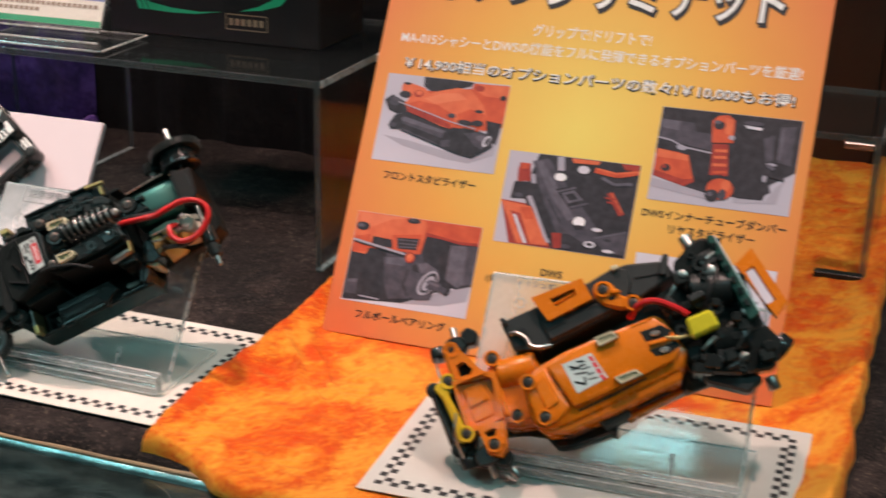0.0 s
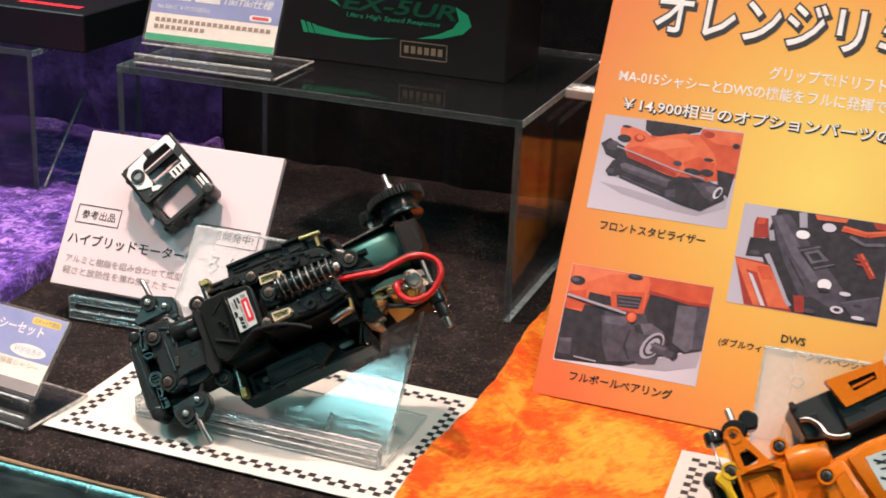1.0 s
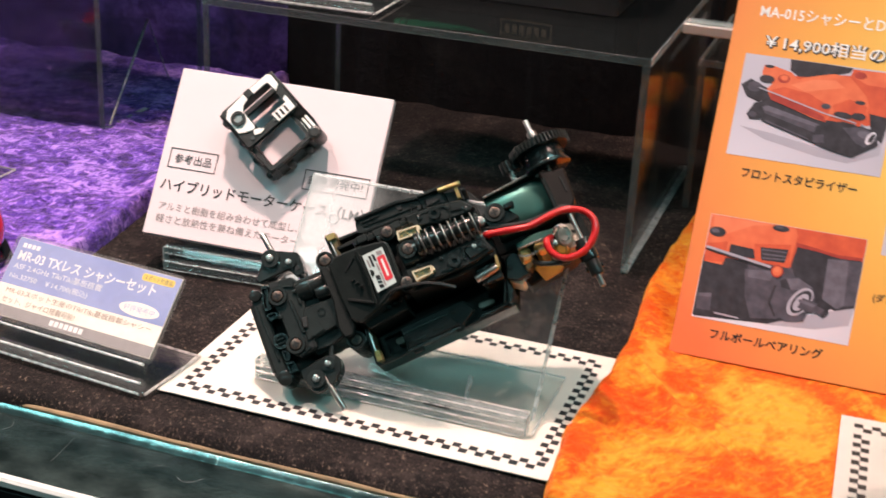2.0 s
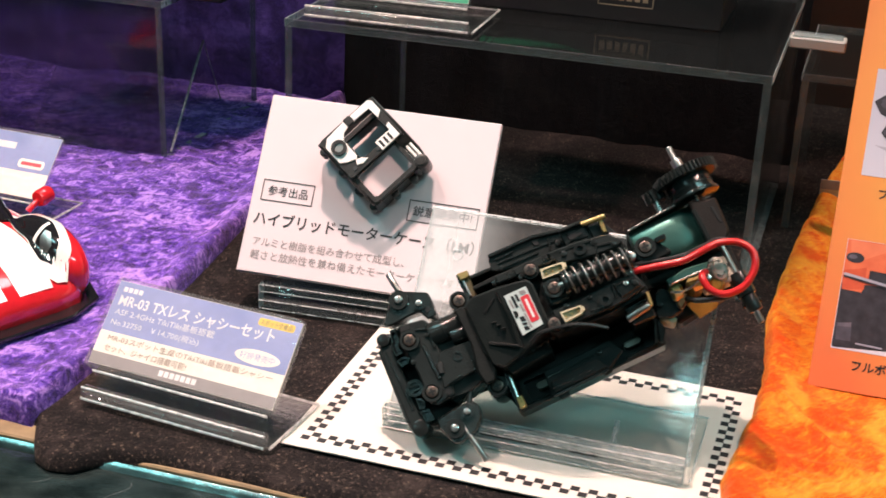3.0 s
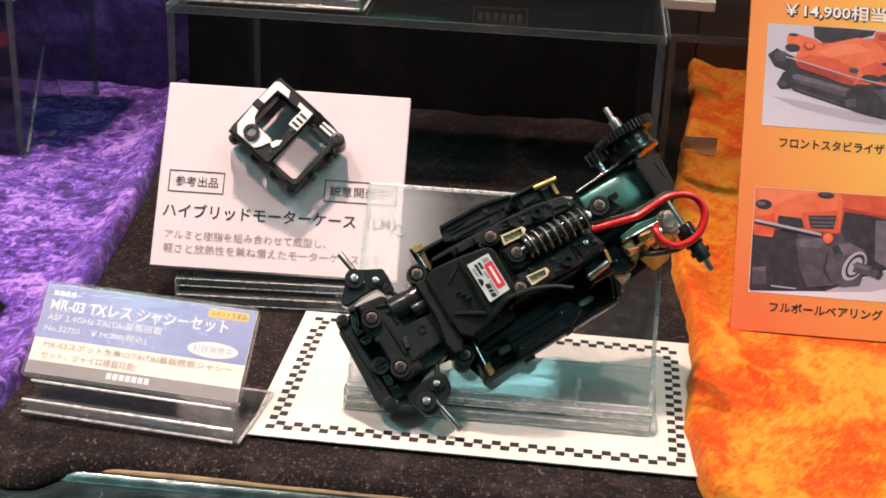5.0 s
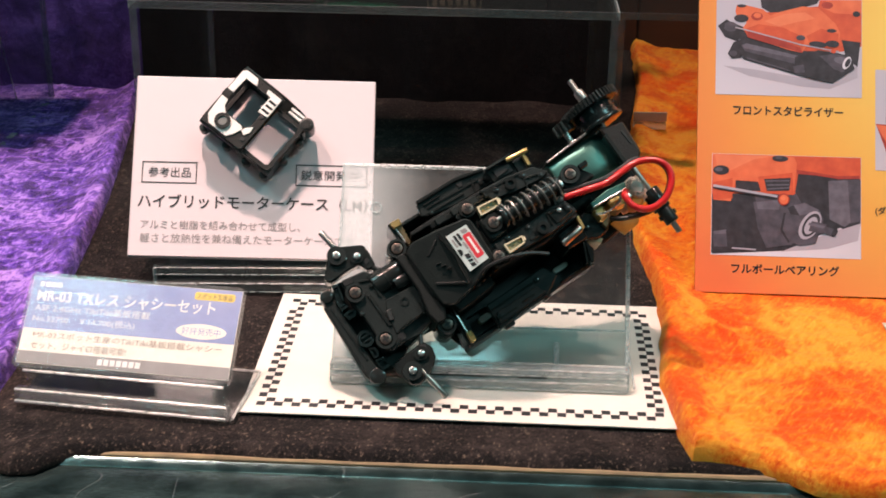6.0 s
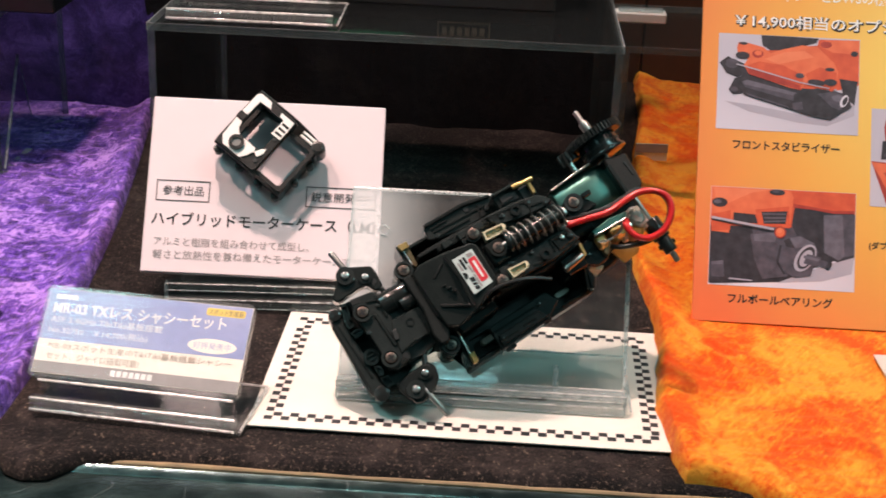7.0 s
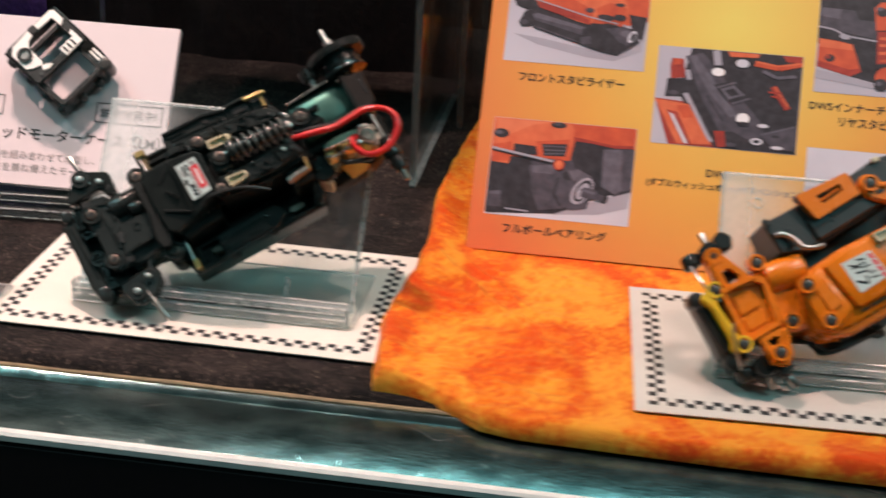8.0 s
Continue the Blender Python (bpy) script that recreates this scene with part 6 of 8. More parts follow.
P("cover_boss", ring_plate(oval(7.2, -1.4, 1.4, 1.4, 18), oval(7.2, -1.4, 1.0, 1.0, 18), 3.8, 4.2), PLASTIC, ch)
P("cover_tab", prism([(0.4, -0.6), (2.4, -0.8), (1.4, -4.5), (-0.2, -4.1)], 3.6, 4.6, 0.3), GREY_PLASTIC, ch)
P("side_wedge", raise_top(prism([(-1.0, -10.4), (13.1, -8.7), (13.0, -10.9), (0.6, -13.6)], -8, 0.4, 0.3), -1, lambda x, y: 0.25 * (y + 11)), PLASTIC, ch)
for x, y in ((14.4, 14.0), (14.4, -14.6)):
    P("screw_post", rod((x, y, -14.6), (x, y, 3.0), 3.2, n=24, bevel=0.4), PLASTIC, ch)
    P("post_rim", ring_plate(oval(x, y, 3.0, 3.0, 20), oval(x, y, 2.3, 2.3, 20), 2.8, 4.4), PLASTIC_MATT, ch)
# receiver cover: dark front arm, sloping hood, printed sticker
P("cover_flange", prism([(12.0, 11.3), (14.6, 11.6), (15.6, 9.0), (15.4, 3.4), (15.2, -4.1), (16.6, -10.2), (14.6, -13.4), (11.6, -13.2), (10.8, -9.2), (12.4, -0.6)], -12, 7.0, 0.5), PLASTIC_DULL, ch)
P("flange_edge", tube([(15.3, 6.5, 7.3), (15.2, 0.0, 7.2), (15.3, -5.0, 7.1)], 0.3, n=8), GREY_PLASTIC, ch)
P("main_cover", raise_top(prism([(15.4, 10.8), (18.4, 12.2), (26.4, 10.8), (35.6, 8.8), (36.8, 7.0), (36.4, -6.2), (33.4, -8.0), (25.8, -10.5), (18.9, -11.6), (15.8, -9.2), (15.2, 0.0)], -13.6, 15.2, 0.6), 5, cover_slope), PLASTIC_MATT, ch)
P("cover_ridge", raise_top(prism([(25.6, 9.6), (26.5, 9.5), (27.2, 1.0), (26.4, -8.8), (25.4, -8.6), (26.2, 1.0)], 14.8, 15.7, 0.15), 5, cover_slope), PLASTIC, ch)
P("cover_ridge", raise_top(prism([(17.8, -2.4), (25.2, -7.6), (25.2, -8.3), (17.4, -3.2)], 14.6, 15.6, 0.12), 5, cover_slope), GREY_PLASTIC, ch)
P("cover_ridge", raise_top(prism([(24.2, 8.4), (24.8, 8.0), (20.4, 5.4), (19.9, 5.9)], 14.6, 15.5, 0.12), 5, cover_slope), GREY_PLASTIC, ch)
for k in range(3):
    P("cover_emboss", raise_top(prism([(20.8 + 0.9 * k, 2.2 - 1.5 * k), (22.2 + 0.9 * k, 2.0 - 1.5 * k), (22.2 + 0.9 * k, 1.6 - 1.5 * k), (20.8 + 0.9 * k, 1.8 - 1.5 * k)], 14.6, 15.45, 0.08), 5, cover_slope), GREY_PLASTIC, ch)
st = P("sticker", raise_top(prism([(27.5, 7.2), (34.6, 6.9), (34.6, -5.6), (27.7, -5.9)], 15.2, 15.4), 5, cover_slope), INK_GLOSS, ch, "white and red printed sticker")
P("red_field", raise_top(flat(round_rect(31.6, -3.8, 34.3, 4.6, 0.5), 15.5), 5, cover_slope), INK_RED, st)
P("logo_bar", raise_top(flat([(32.6, 3.4), (33.3, 3.4), (33.3, -2.6), (32.6, -2.5)], 15.55), 5, cover_slope), INK_WHITE, st)
P("sticker_notch", raise_top(flat([(28.0 + 1.2 * math.sin(k * 0.4), 0.6 + 1.2 * math.cos(k * 0.4)) for k in range(9)], 15.55), 5, cover_slope), PLASTIC_DULL, st)
for x0, x1, y0, y1, m in ((30.4, 31.2, 6.2, 3.8, INK_BLACK), (29.2, 30.0, 6.2, 2.4, INK_BLACK), (28.2, 28.8, 5.4, 2.6, INK_GREY), (29.0, 30.4, -0.6, -2.2, INK_BLACK), (29.0, 30.4, -2.6, -3.4, INK_BLACK), (29.0, 30.4, -3.8, -5.0, INK_BLACK), (30.7, 31.2, -0.2, -4.8, INK_GREY), (32.0, 33.8, 6.4, 5.2, INK_GREY), (30.6, 31.2, 3.0, 0.4, INK_GREY)):
    P("word_bar", raise_top(flat([(x0, y0), (x1, y0 - 0.3), (x1 + 0.1, y1 - 0.3), (x0 + 0.1, y1)], 15.52), 5, cover_slope), m, st)
for k in range(4):
    P("vent_slot", prism([(27.8 + 2.3 * k, -9.6 + 0.35 * k), (29.4 + 2.3 * k, -9.4 + 0.35 * k), (29.6 + 2.3 * k, -10.4 + 0.35 * k), (28.0 + 2.3 * k, -10.6 + 0.35 * k)], 6.0, 9.4, 0.25), PLASTIC, ch)
P("cover_foot", prism([(19.0, -11.0), (33.6, -8.6), (34.0, -12.6), (20.0, -13.6)], -13, 6.4, 0.4), PLASTIC_DULL, ch)
# spine between the cells
P("spine", prism([(36.4, 11.3), (50.1, 11.7), (63.7, 10.7), (67.0, 7.0), (67.0, -9.4), (52.0, -10.7), (36.4, -9.2)], -13.6, 11.6, 0.4), PLASTIC_DULL, ch)
P("spine_rail", prism([(25.8, 13.6), (25.8, 11.8), (50.8, 10.8), (51.2, 12.8)], -6, 12.6, 0.35), PLASTIC, ch)
for k in range(4):
    P("rail_lug", box(27.5 + 5.8 * k, 31.0 + 5.8 * k, 11.5 - 0.2 * k, 14.0 - 0.2 * k, 11.6, 14.2, 0.35), PLASTIC_MATT, ch)
P("side_deck", prism([(44.2, 13.8), (54.0, 13.2), (63.3, 11.3), (66.4, 7.4), (63.7, 6.4), (54.0, 7.4), (46.5, 9.3)], 11.4, 14.2, 0.4), PLASTIC_MATT, ch)
P("deck_groove", prism([(48.0, 12.8), (58.6, 11.9), (58.6, 11.3), (48.0, 12.2)], 14.0, 14.5, 0.1), PLASTIC, ch)
P("lower_deck", prism([(38.4, -2.9), (47.9, -3.3), (60.0, -2.6), (65.0, -3.1), (66.6, -8.1), (60.0, -9.4), (55.7, -9.7), (38.4, -8.9)], 12.8, 15.4, 0.4), PLASTIC_MATT, ch)
P("deck_step", prism([(57.6, -3.4), (64.2, -3.8), (65.4, -7.4), (58.6, -8.4)], 15.2, 16.2, 0.35), PLASTIC, ch)
for x, y, z in ((53.8, 10.3, 14.2), (54.0, -7.0, 15.4)):
    P("boss", ring_plate(oval(x, y, 1.9, 1.9, 20), oval(x, y, 0.95, 0.95, 20), z - 1.5, z + 1.8), PLASTIC, ch)
    P("boss_hole", rod((x, y, z - 0.5), (x, y, z + 0.8), 1.0, n=14), BLACK_WIRE, ch)
P("pin_hole", rod((48.2, -6.2, 15.0), (48.2, -6.2, 15.5), 0.8, n=12), BLACK_WIRE, ch)
for q, z in (([(40.5, 9.7), (47.6, 8.9), (47.2, 6.2), (40.1, 6.6)], 12.6), ([(40.4, -4.9), (46.8, -5.5), (46.4, -7.9), (40.6, -8.2)], 14.6)):
    mx, my = sum(p[0] for p in q) / 4, sum(p[1] for p in q) / 4
    inner = [(mx + (x - mx) * 0.84, my + (y - my) * 0.68) for x, y in q]
    c = P("connector", ring_plate(q, inner, z, z + 3.6), CREAM, ch, "cream plug socket")
    P("socket", prism(inner, z, z + 2.4), SOCKET, c)
    P("key_tab", box(q[1][0] - 0.2, q[1][0] + 0.5, my - 0.7, my + 0.7, z + 0.4, z + 3.2, 0.1), CREAM, c)
    for k in range(3):
        P("pin", box(mx - 2.4 + 2.0 * k, mx - 1.9 + 2.0 * k, my - 0.3, my + 0.3, z + 2.2, z + 3.0), BRASS, c)
# battery trays: flaps, open troughs, ends and metal contacts
P("outer_wall", prism([(18.4, 21.6), (65.6, 20.0), (65.6, 19.0), (18.4, 20.4)], -14.6, -3.0, 0.3), PLASTIC_MATT, ch)
P("tray_flap", prism([(27.9, 23.0), (29.1, 24.0), (43.4, 23.6), (52.8, 21.4), (54.0, 15.8), (37.7, 16.3), (29.8, 17.6), (27.2, 19.0)], -1.6, 0.8, 0.35), PLASTIC_MATT, ch)
P("flap_lip", prism([(28.1, 24.0), (43.2, 23.8), (52.4, 21.6), (52.2, 20.6), (42.8, 22.6), (28.1, 22.8)], 0.6, 2.0, 0.3), PLASTIC, ch)
P("flap_groove", prism([(30.0, 20.6), (49.3, 19.6), (49.3, 19.0), (30.0, 20.0)], 0.7, 1.3, 0.12), PLASTIC, ch)
P("flap_notch", prism([(42.2, 22.4), (44.4, 22.2), (44.0, 20.2), (42.4, 20.4)], 0.7, 1.2, 0.15), BLACK_WIRE, ch)
P("trough_wall", prism([(20.0, 15.4), (27.0, 15.6), (52.0, 14.6), (52.0, 13.6), (20.0, 14.2)], -14, 8.0, 0.3), PLASTIC_DULL, ch)
P("end_block", prism([(50.4, 19.2), (60.4, 19.0), (63.9, 15.2), (63.7, 11.1), (57.5, 10.1), (50.8, 13.2)], -12, 10.0, 0.4), PLASTIC, ch)
P("end_pocket", prism([(52.4, 17.6), (58.2, 17.4), (58.2, 13.9), (52.4, 14.4)], 9.9, 10.4, 0.2), BLACK_WIRE, ch)
P("block_rail", prism([(50.6, 19.4), (60.2, 19.2), (60.2, 18.2), (50.6, 18.4)], 9.8, 11.8, 0.25), PLASTIC_MATT, ch)
P("contact_pin", rod((57.6, 17.8, 12.0), (65.0, 17.0, 12.6), 0.8, n=12), BRASS, ch, "brass contact pin")
P("contact_arm", prism([(62.6, 17.2), (63.8, 17.0), (63.6, 12.4), (62.4, 12.6)], 10.4, 12.4, 0.2), BRASS, ch, "brass contact blade")
P("contact_cradle", box(59.0, 64.3, 12.0, 16.7, 7.6, 10.6, 0.4), PLASTIC_MATT, ch)
P("contact", prism([(18.4, 21.6), (20.4, 21.4), (19.8, 13.6), (18.6, 13.4)], -9, 1.4, 0.15), OLD_BRASS, ch, "dull metal battery contact")
P("contact_end", prism([(17.0, 22.4), (20.6, 22.2), (20.4, 20.0), (17.4, 20.0)], -3, 2.4, 0.3), BRASS, ch, "brass contact end")
P("contact_bead", rod((18.0, 21.0, 1.0), (18.3, 14.6, 1.0), 0.32, n=8), BRIGHT_STEEL, ch)
P("tray_front", prism([(16.6, 22.6), (18.0, 22.4), (18.2, 12.8), (16.8, 12.6)], -14.6, 0.6, 0.25), PLASTIC, ch)
P("outer_wall", prism([(17.0, -22.8), (66.0, -22.4), (66.0, -23.6), (17.0, -24.3)], -14.6, -2.4, 0.3), PLASTIC_MATT, ch)
P("rear_wall", prism([(65.0, -23.4), (67.4, -19.8), (66.4, -15.4), (64.0, -22.8)], -14.6, 2.6, 0.3), PLASTIC, ch)
P("tray_front", prism([(17.4, -11.0), (18.6, -10.8), (18.4, -23.8), (17.0, -24.0)], -14.6, 0.6, 0.25), PLASTIC, ch)
P("contact", prism([(18.8, -10.9), (19.5, -10.9), (19.0, -22.4), (18.2, -22.5)], -9, 1.4, 0.12), OLD_BRASS, ch, "dull metal battery contact")
P("contact_bead", rod((19.0, -11.6, 1.5), (18.5, -20.0, 1.5), 0.28, n=8), BRIGHT_STEEL, ch)
P("contact_end", prism([(18.0, -20.0), (20.0, -19.8), (19.9, -23.4), (17.8, -23.6)], -3, 2.2, 0.3), BRASS, ch, "brass contact end")
P("tray_floor", prism([(19.0, -11.4), (66.0, -10.6), (65.6, -22.4), (19.0, -22.8)], -14.4, -10.0, 0.3), BLACK_WIRE, ch)
# Solid white block, raised to catch light; no slot is cut.
P("tray_window", prism(round_rect(25.0, -19.6, 29.4, -17.4, 1.0), -9.9, -5.4, 0.15), CARD, ch, "slot in the tray with white card below")
P("slot_ledge", rim(round_rect(20.6, -22.2, 30.4, -14.6, 1.0), 1.2, -10.0, -6.0), PLASTIC_MATT, ch)
P("tray_flap", prism([(28.6, -16.0), (50.6, -15.6), (53.2, -20.2), (47.0, -23.9), (28.0, -24.4)], -1.6, 0.8, 0.35), PLASTIC_MATT, ch)
P("flap_step", prism([(29.6, -19.8), (45.0, -19.6), (47.2, -23.0), (29.0, -23.6)], 0.6, 1.8, 0.35), PLASTIC_MATT, ch)
P("flap_lip", prism([(28.0, -23.6), (46.6, -23.2), (47.2, -24.2), (28.0, -24.8)], 0.4, 1.6, 0.25), PLASTIC, ch)
P("flap_tooth", prism([(29.6, -24.4), (33.4, -24.3), (33.2, -25.9), (30.0, -26.0)], -3.0, 0.6, 0.3), PLASTIC_MATT, ch)
P("flap_tooth", prism([(45.0, -23.6), (48.0, -23.2), (47.6, -24.8), (45.2, -25.0)], -3.0, 0.6, 0.3), PLASTIC_MATT, ch)
P("slot_plate", prism(round_rect(54.4, -19.2, 60.0, -17.2, 1.0), -10.4, -6.6, 0.2), CAPACITOR, ch, "pale slot in the tray")
P("end_block", prism([(58.3, -10.5), (65.5, -9.7), (66.1, -16.4), (58.9, -16.2)], -12, 9.0, 0.4), PLASTIC, ch)
P("contact_pin", rod((57.6, -13.9, 11.0), (65.3, -12.7, 11.0), 1.3, n=16, bevel=0.3), STEEL, ch, "steel contact pin")
P("contact_arm", prism([(65.2, -13.6), (66.3, -13.4), (66.8, -9.2), (65.8, -9.2)], 9.2, 12.4, 0.2), BRASS, ch, "brass contact blade")
# damper with its coil spring
P("damper_rod", rod((42.2, 2.7, 16.3), (66.0, 1.4, 16.7), 1.2, bevel=0.2), STEEL, ch, "steel damper rod")
P("damper_core", rod((45.2, 2.6, 16.4), (63.7, 1.8, 16.6), 2.6, n=22, bevel=0.4), PLASTIC, ch)
for k in range(4):
    P("core_ring", rod((47.4 + 3.6 * k, 2.5 - 0.15 * k, 16.45), (48.2 + 3.6 * k, 2.45 - 0.15 * k, 16.45), 2.9, n=20), PLASTIC_MATT, ch)
P("spring", coil((46.4, 2.6, 16.4), (65.0, 1.4, 16.8), 3.8, 7.5, 0.34), SPRING_STEEL, ch, "bright coil spring")
P("damper_cap", rod((44.8, 2.7, 16.4), (46.2, 2.6, 16.4), 3.9, n=24, bevel=0.4), PLASTIC, ch)
P("damper_cap", rod((64.8, 1.5, 16.6), (65.8, 1.4, 16.6), 3.4, n=24, bevel=0.3), PLASTIC, ch)
P("damper_block", prism(round_rect(38.6, -1.8, 45.0, 6.0, 1.0), 1.6, 15.6, 0.6), PLASTIC_MATT, ch)
P("block_collar", ring_plate(oval(41.9, 2.6, 2.9, 2.9, 22), oval(41.9, 2.6, 2.0, 2.0, 22), 15.2, 17.2), PLASTIC, ch)
P("damper_mount", prism([(66.4, 2.6), (68.0, 4.4), (71.2, 5.2), (75.0, 3.6), (77.2, 0.4), (78.4, -1.6), (72.0, -2.4), (67.8, -0.8)], 9.0, 13.6, 0.7), PLASTIC, ch)
P("mount_tab", prism([(74.6, 3.9), (78.2, 4.0), (78.0, 2.2), (74.8, 2.2)], 12.0, 15.4, 0.35), PLASTIC_GLINT, ch)
P("mount_collar", ring_plate(oval(71.4, 2.8, 3.2, 3.0, 22), oval(71.4, 2.8, 2.1, 2.1, 22), 13.0, 15.0), PLASTIC_MATT, ch)
P("ball_end", rod((66.2, 1.9, 13.1), (66.2, 1.9, 16.2), 1.6, n=18, bevel=0.6), STEEL, ch)
# motor pod with a polished can, gears and rear axle
P("link_plate", prism([(60.4, 4.9), (78.1, 5.9), (78.1, -6.9), (60.4, -5.9)], -4.8, -3.1, 0.3), PLASTIC_DULL, ch)
P("pod_floor", prism([(69.3, 11.5), (96.1, 11.5), (97.1, -12.3), (89.2, -17.3), (72.3, -19.5), (70.7, -8.3)], -16.0, -4.5, 0.5), PLASTIC_DULL, ch)
can = bmesh.new()
rows = []
for x in (69.6, 70.4, 88.8, 90.0):
    inset = 0.5 if x in (69.6, 90.0) else 0.0
    rows.append([can.verts.new((x, 4.2 + (7.4 - inset) * math.copysign(abs(math.cos(a)) ** 0.55, math.cos(a)), -1.6 + (7.2 - inset) * math.copysign(abs(math.sin(a)) ** 0.55, math.sin(a)))) for a in [2 * math.pi * k / 32 for k in range(32)]])
for r, s in zip(rows, rows[1:]):
    for k in range(32):
        can.faces.new((r[k], r[(k + 1) % 32], s[(k + 1) % 32], s[k]))
can.faces.new(rows[0][::-1])
can.faces.new(rows[-1])
P("motor_can", can, CAN_GLOSS, ch, "polished dark motor can", sharp=40)
P("pod_rail", prism([(69.4, 11.8), (90.0, 13.2), (90.4, 12.2), (69.6, 10.8)], -8, 6.0, 0.3), PLASTIC, ch)
# Bright tubes stand in for the highlight on the rail's rim.
P("rail_edge", tube([(69.8, 11.2, 6.2), (79.8, 12.0, 6.3), (90.2, 12.6, 6.5)], 0.32, n=8), BRIGHT_STEEL, ch)
P("rail_edge", tube([(88.0, 10.4, 6.9), (91.2, 10.9, 8.2)], 0.28, n=8), BRIGHT_STEEL, ch)
P("pod_wall", prism([(89.3, 11.2), (94.5, 9.2), (97.4, 9.0), (96.6, -2.2), (94.2, -4.7), (89.2, -3.6)], -8, 9.6, 0.6), PLASTIC_WARM, ch)
P("wall_slit", prism([(94.6, 6.6), (95.3, 6.4), (95.6, 1.0), (94.9, 1.2)], 9.4, 9.9, 0.1), BLACK_WIRE, ch)
P("wall_side", prism([(89.0, 8.0), (90.4, 8.4), (90.6, -3.2), (89.2, -3.4)], 2.0, 10.2, 0.3), PLASTIC, ch)
P("pod_corner", prism([(70.8, -8.3), (73.6, -9.7), (74.6, -17.4), (70.2, -18.2), (66.3, -15.8), (68.5, -9.7)], -12, 4.0, 0.5), PLASTIC, ch)
P("pod_foot", prism([(67.9, -15.5), (71.9, -18.6), (70.4, -19.6), (67.0, -16.8)], -8, 2.4, 0.3), CREAM, ch)
P("motor_plate", prism([(73.3, -7.4), (80.4, -6.6), (87.2, -7.6), (87.4, -9.8), (73.6, -9.4)], -8, 7.0, 0.4), CAN_GLOSS, ch)
P("plate_edge", tube([(73.4, -9.2, 7.1), (87.2, -9.6, 7.2)], 0.35, n=8), BRIGHT_STEEL, ch)
P("brush_hood", prism([(72.8, -9.4), (77.2, -9.6), (76.6, -14.2), (73.0, -14.6)], -6, 6.4, 0.9), BRASS, ch, "brass brush hood")
P("brush_hood", prism([(78.2, -9.8), (83.4, -10.2), (83.0, -14.4), (78.6, -14.2)], -6, 8.0, 1.0), BRASS, ch, "brass brush hood")
P("hood_fold", prism([(78.4, -10.6), (83.0, -11.0), (83.0, -11.8), (78.4, -11.4)], 7.6, 8.6, 0.25), BRASS, ch)
P("brush_clip", prism([(75.4, -12.6), (77.8, -13.0), (76.6, -15.6), (73.8, -17.2), (73.0, -15.0)], 0.0, 5.6, 0.5), OLD_BRASS, ch, "dull brass clip")
P("brush_spring", tube(smooth_path([(73.1, -11.4, 7.2), (75.6, -12.8, 8.4), (78.4, -12.9, 8.6), (81.4, -12.2, 9.0), (83.0, -10.6, 8.6)]), 0.4), BRIGHT_STEEL, ch)
P("solder_tag", prism([(75.8, -16.2), (79.0, -16.0), (84.8, -19.8), (83.4, -21.0), (77.6, -21.8)], 4.0, 4.8, 0.2), AMBER, ch, "amber insulating tag")
P("end_bell", rod((88.0, -7.4, 0.6), (88.0, -15.6, 0.6), 5.6, n=28, bevel=0.7), CAPACITOR, ch, "pale motor end bell")
P("bell_rib", rod((88.0, -10.0, 0.6), (88.0, -11.0, 0.6), 5.9, n=28), GREY_PLASTIC, ch)
P("capacitor", prism(oval(88.6, -11.2, 2.7, 3.8, 22), 3.0, 9.4, 1.4, segs=2), CAPACITOR, ch, "pale resin capacitor")
P("capacitor", prism(oval(86.2, -15.0, 2.6, 2.2, 20), 1.0, 8.0, 1.1, segs=2), AMBER, ch, "amber capacitor")
P("cap_lead", tube(smooth_path([(86.0, -9.6, 9.4), (87.0, -8.4, 10.2), (88.6, -8.0, 9.4)]), 0.35), BRIGHT_STEEL, ch)
P("solder_blob", rod((84.6, -12.2, 6.4), (84.6, -12.2, 8.8), 1.2, n=12, bevel=0.5), BRIGHT_STEEL, ch)
gear(ch, 93.0, 18.4, 21.2, 10.2, 46, PLASTIC_MATT, "spur_gear", 3.4)
P("gear_hub", rod((92.9, 12.2, 3.4), (92.9, 18.5, 3.4), 7.0, n=36, bevel=0.6), PLASTIC, ch)
P("gear_flange", rod((92.9, 12.0, 3.4), (92.9, 13.3, 3.4), 7.9, n=36, bevel=0.4), PLASTIC_GLINT, ch)
P("hub_band", rod((92.9, 15.0, 3.4), (92.9, 15.7, 3.4), 7.12, n=36), PLASTIC_MATT, ch)
gear(ch, 82.0, 16.4, 20.2, 3.4, 12, PLASTIC, "pinion", 2.0)
P("pinion_shaft", rod((81.6, 12.2, 2.2), (81.6, 17.0, 2.2), 1.0), BRIGHT_STEEL, ch)
P("rear_axle", rod((92.5, 30.4, 3.4), (93.6, -30.4, 3.4), 0.95, bevel=0.3), STEEL, ch, "steel rear axle")
P("axle_collar", rod((92.6, 26.0, 3.4), (92.8, 21.0, 3.4), 1.7, n=18, bevel=0.35), STEEL, ch)
P("axle_hub", rod((93.2, -13.8, 3.3), (93.4, -21.4, 3.3), 3.0, n=22, bevel=0.5), PLASTIC, ch)
P("axle_hub", rod((93.4, -21.2, 3.4), (93.6, -26.6, 3.4), 2.3, n=18, bevel=0.5), PLASTIC_MATT, ch)
P("hub_pin", rod((90.6, -23.6, 3.4), (96.4, -23.8, 3.4), 0.85, n=10), PLASTIC, ch)
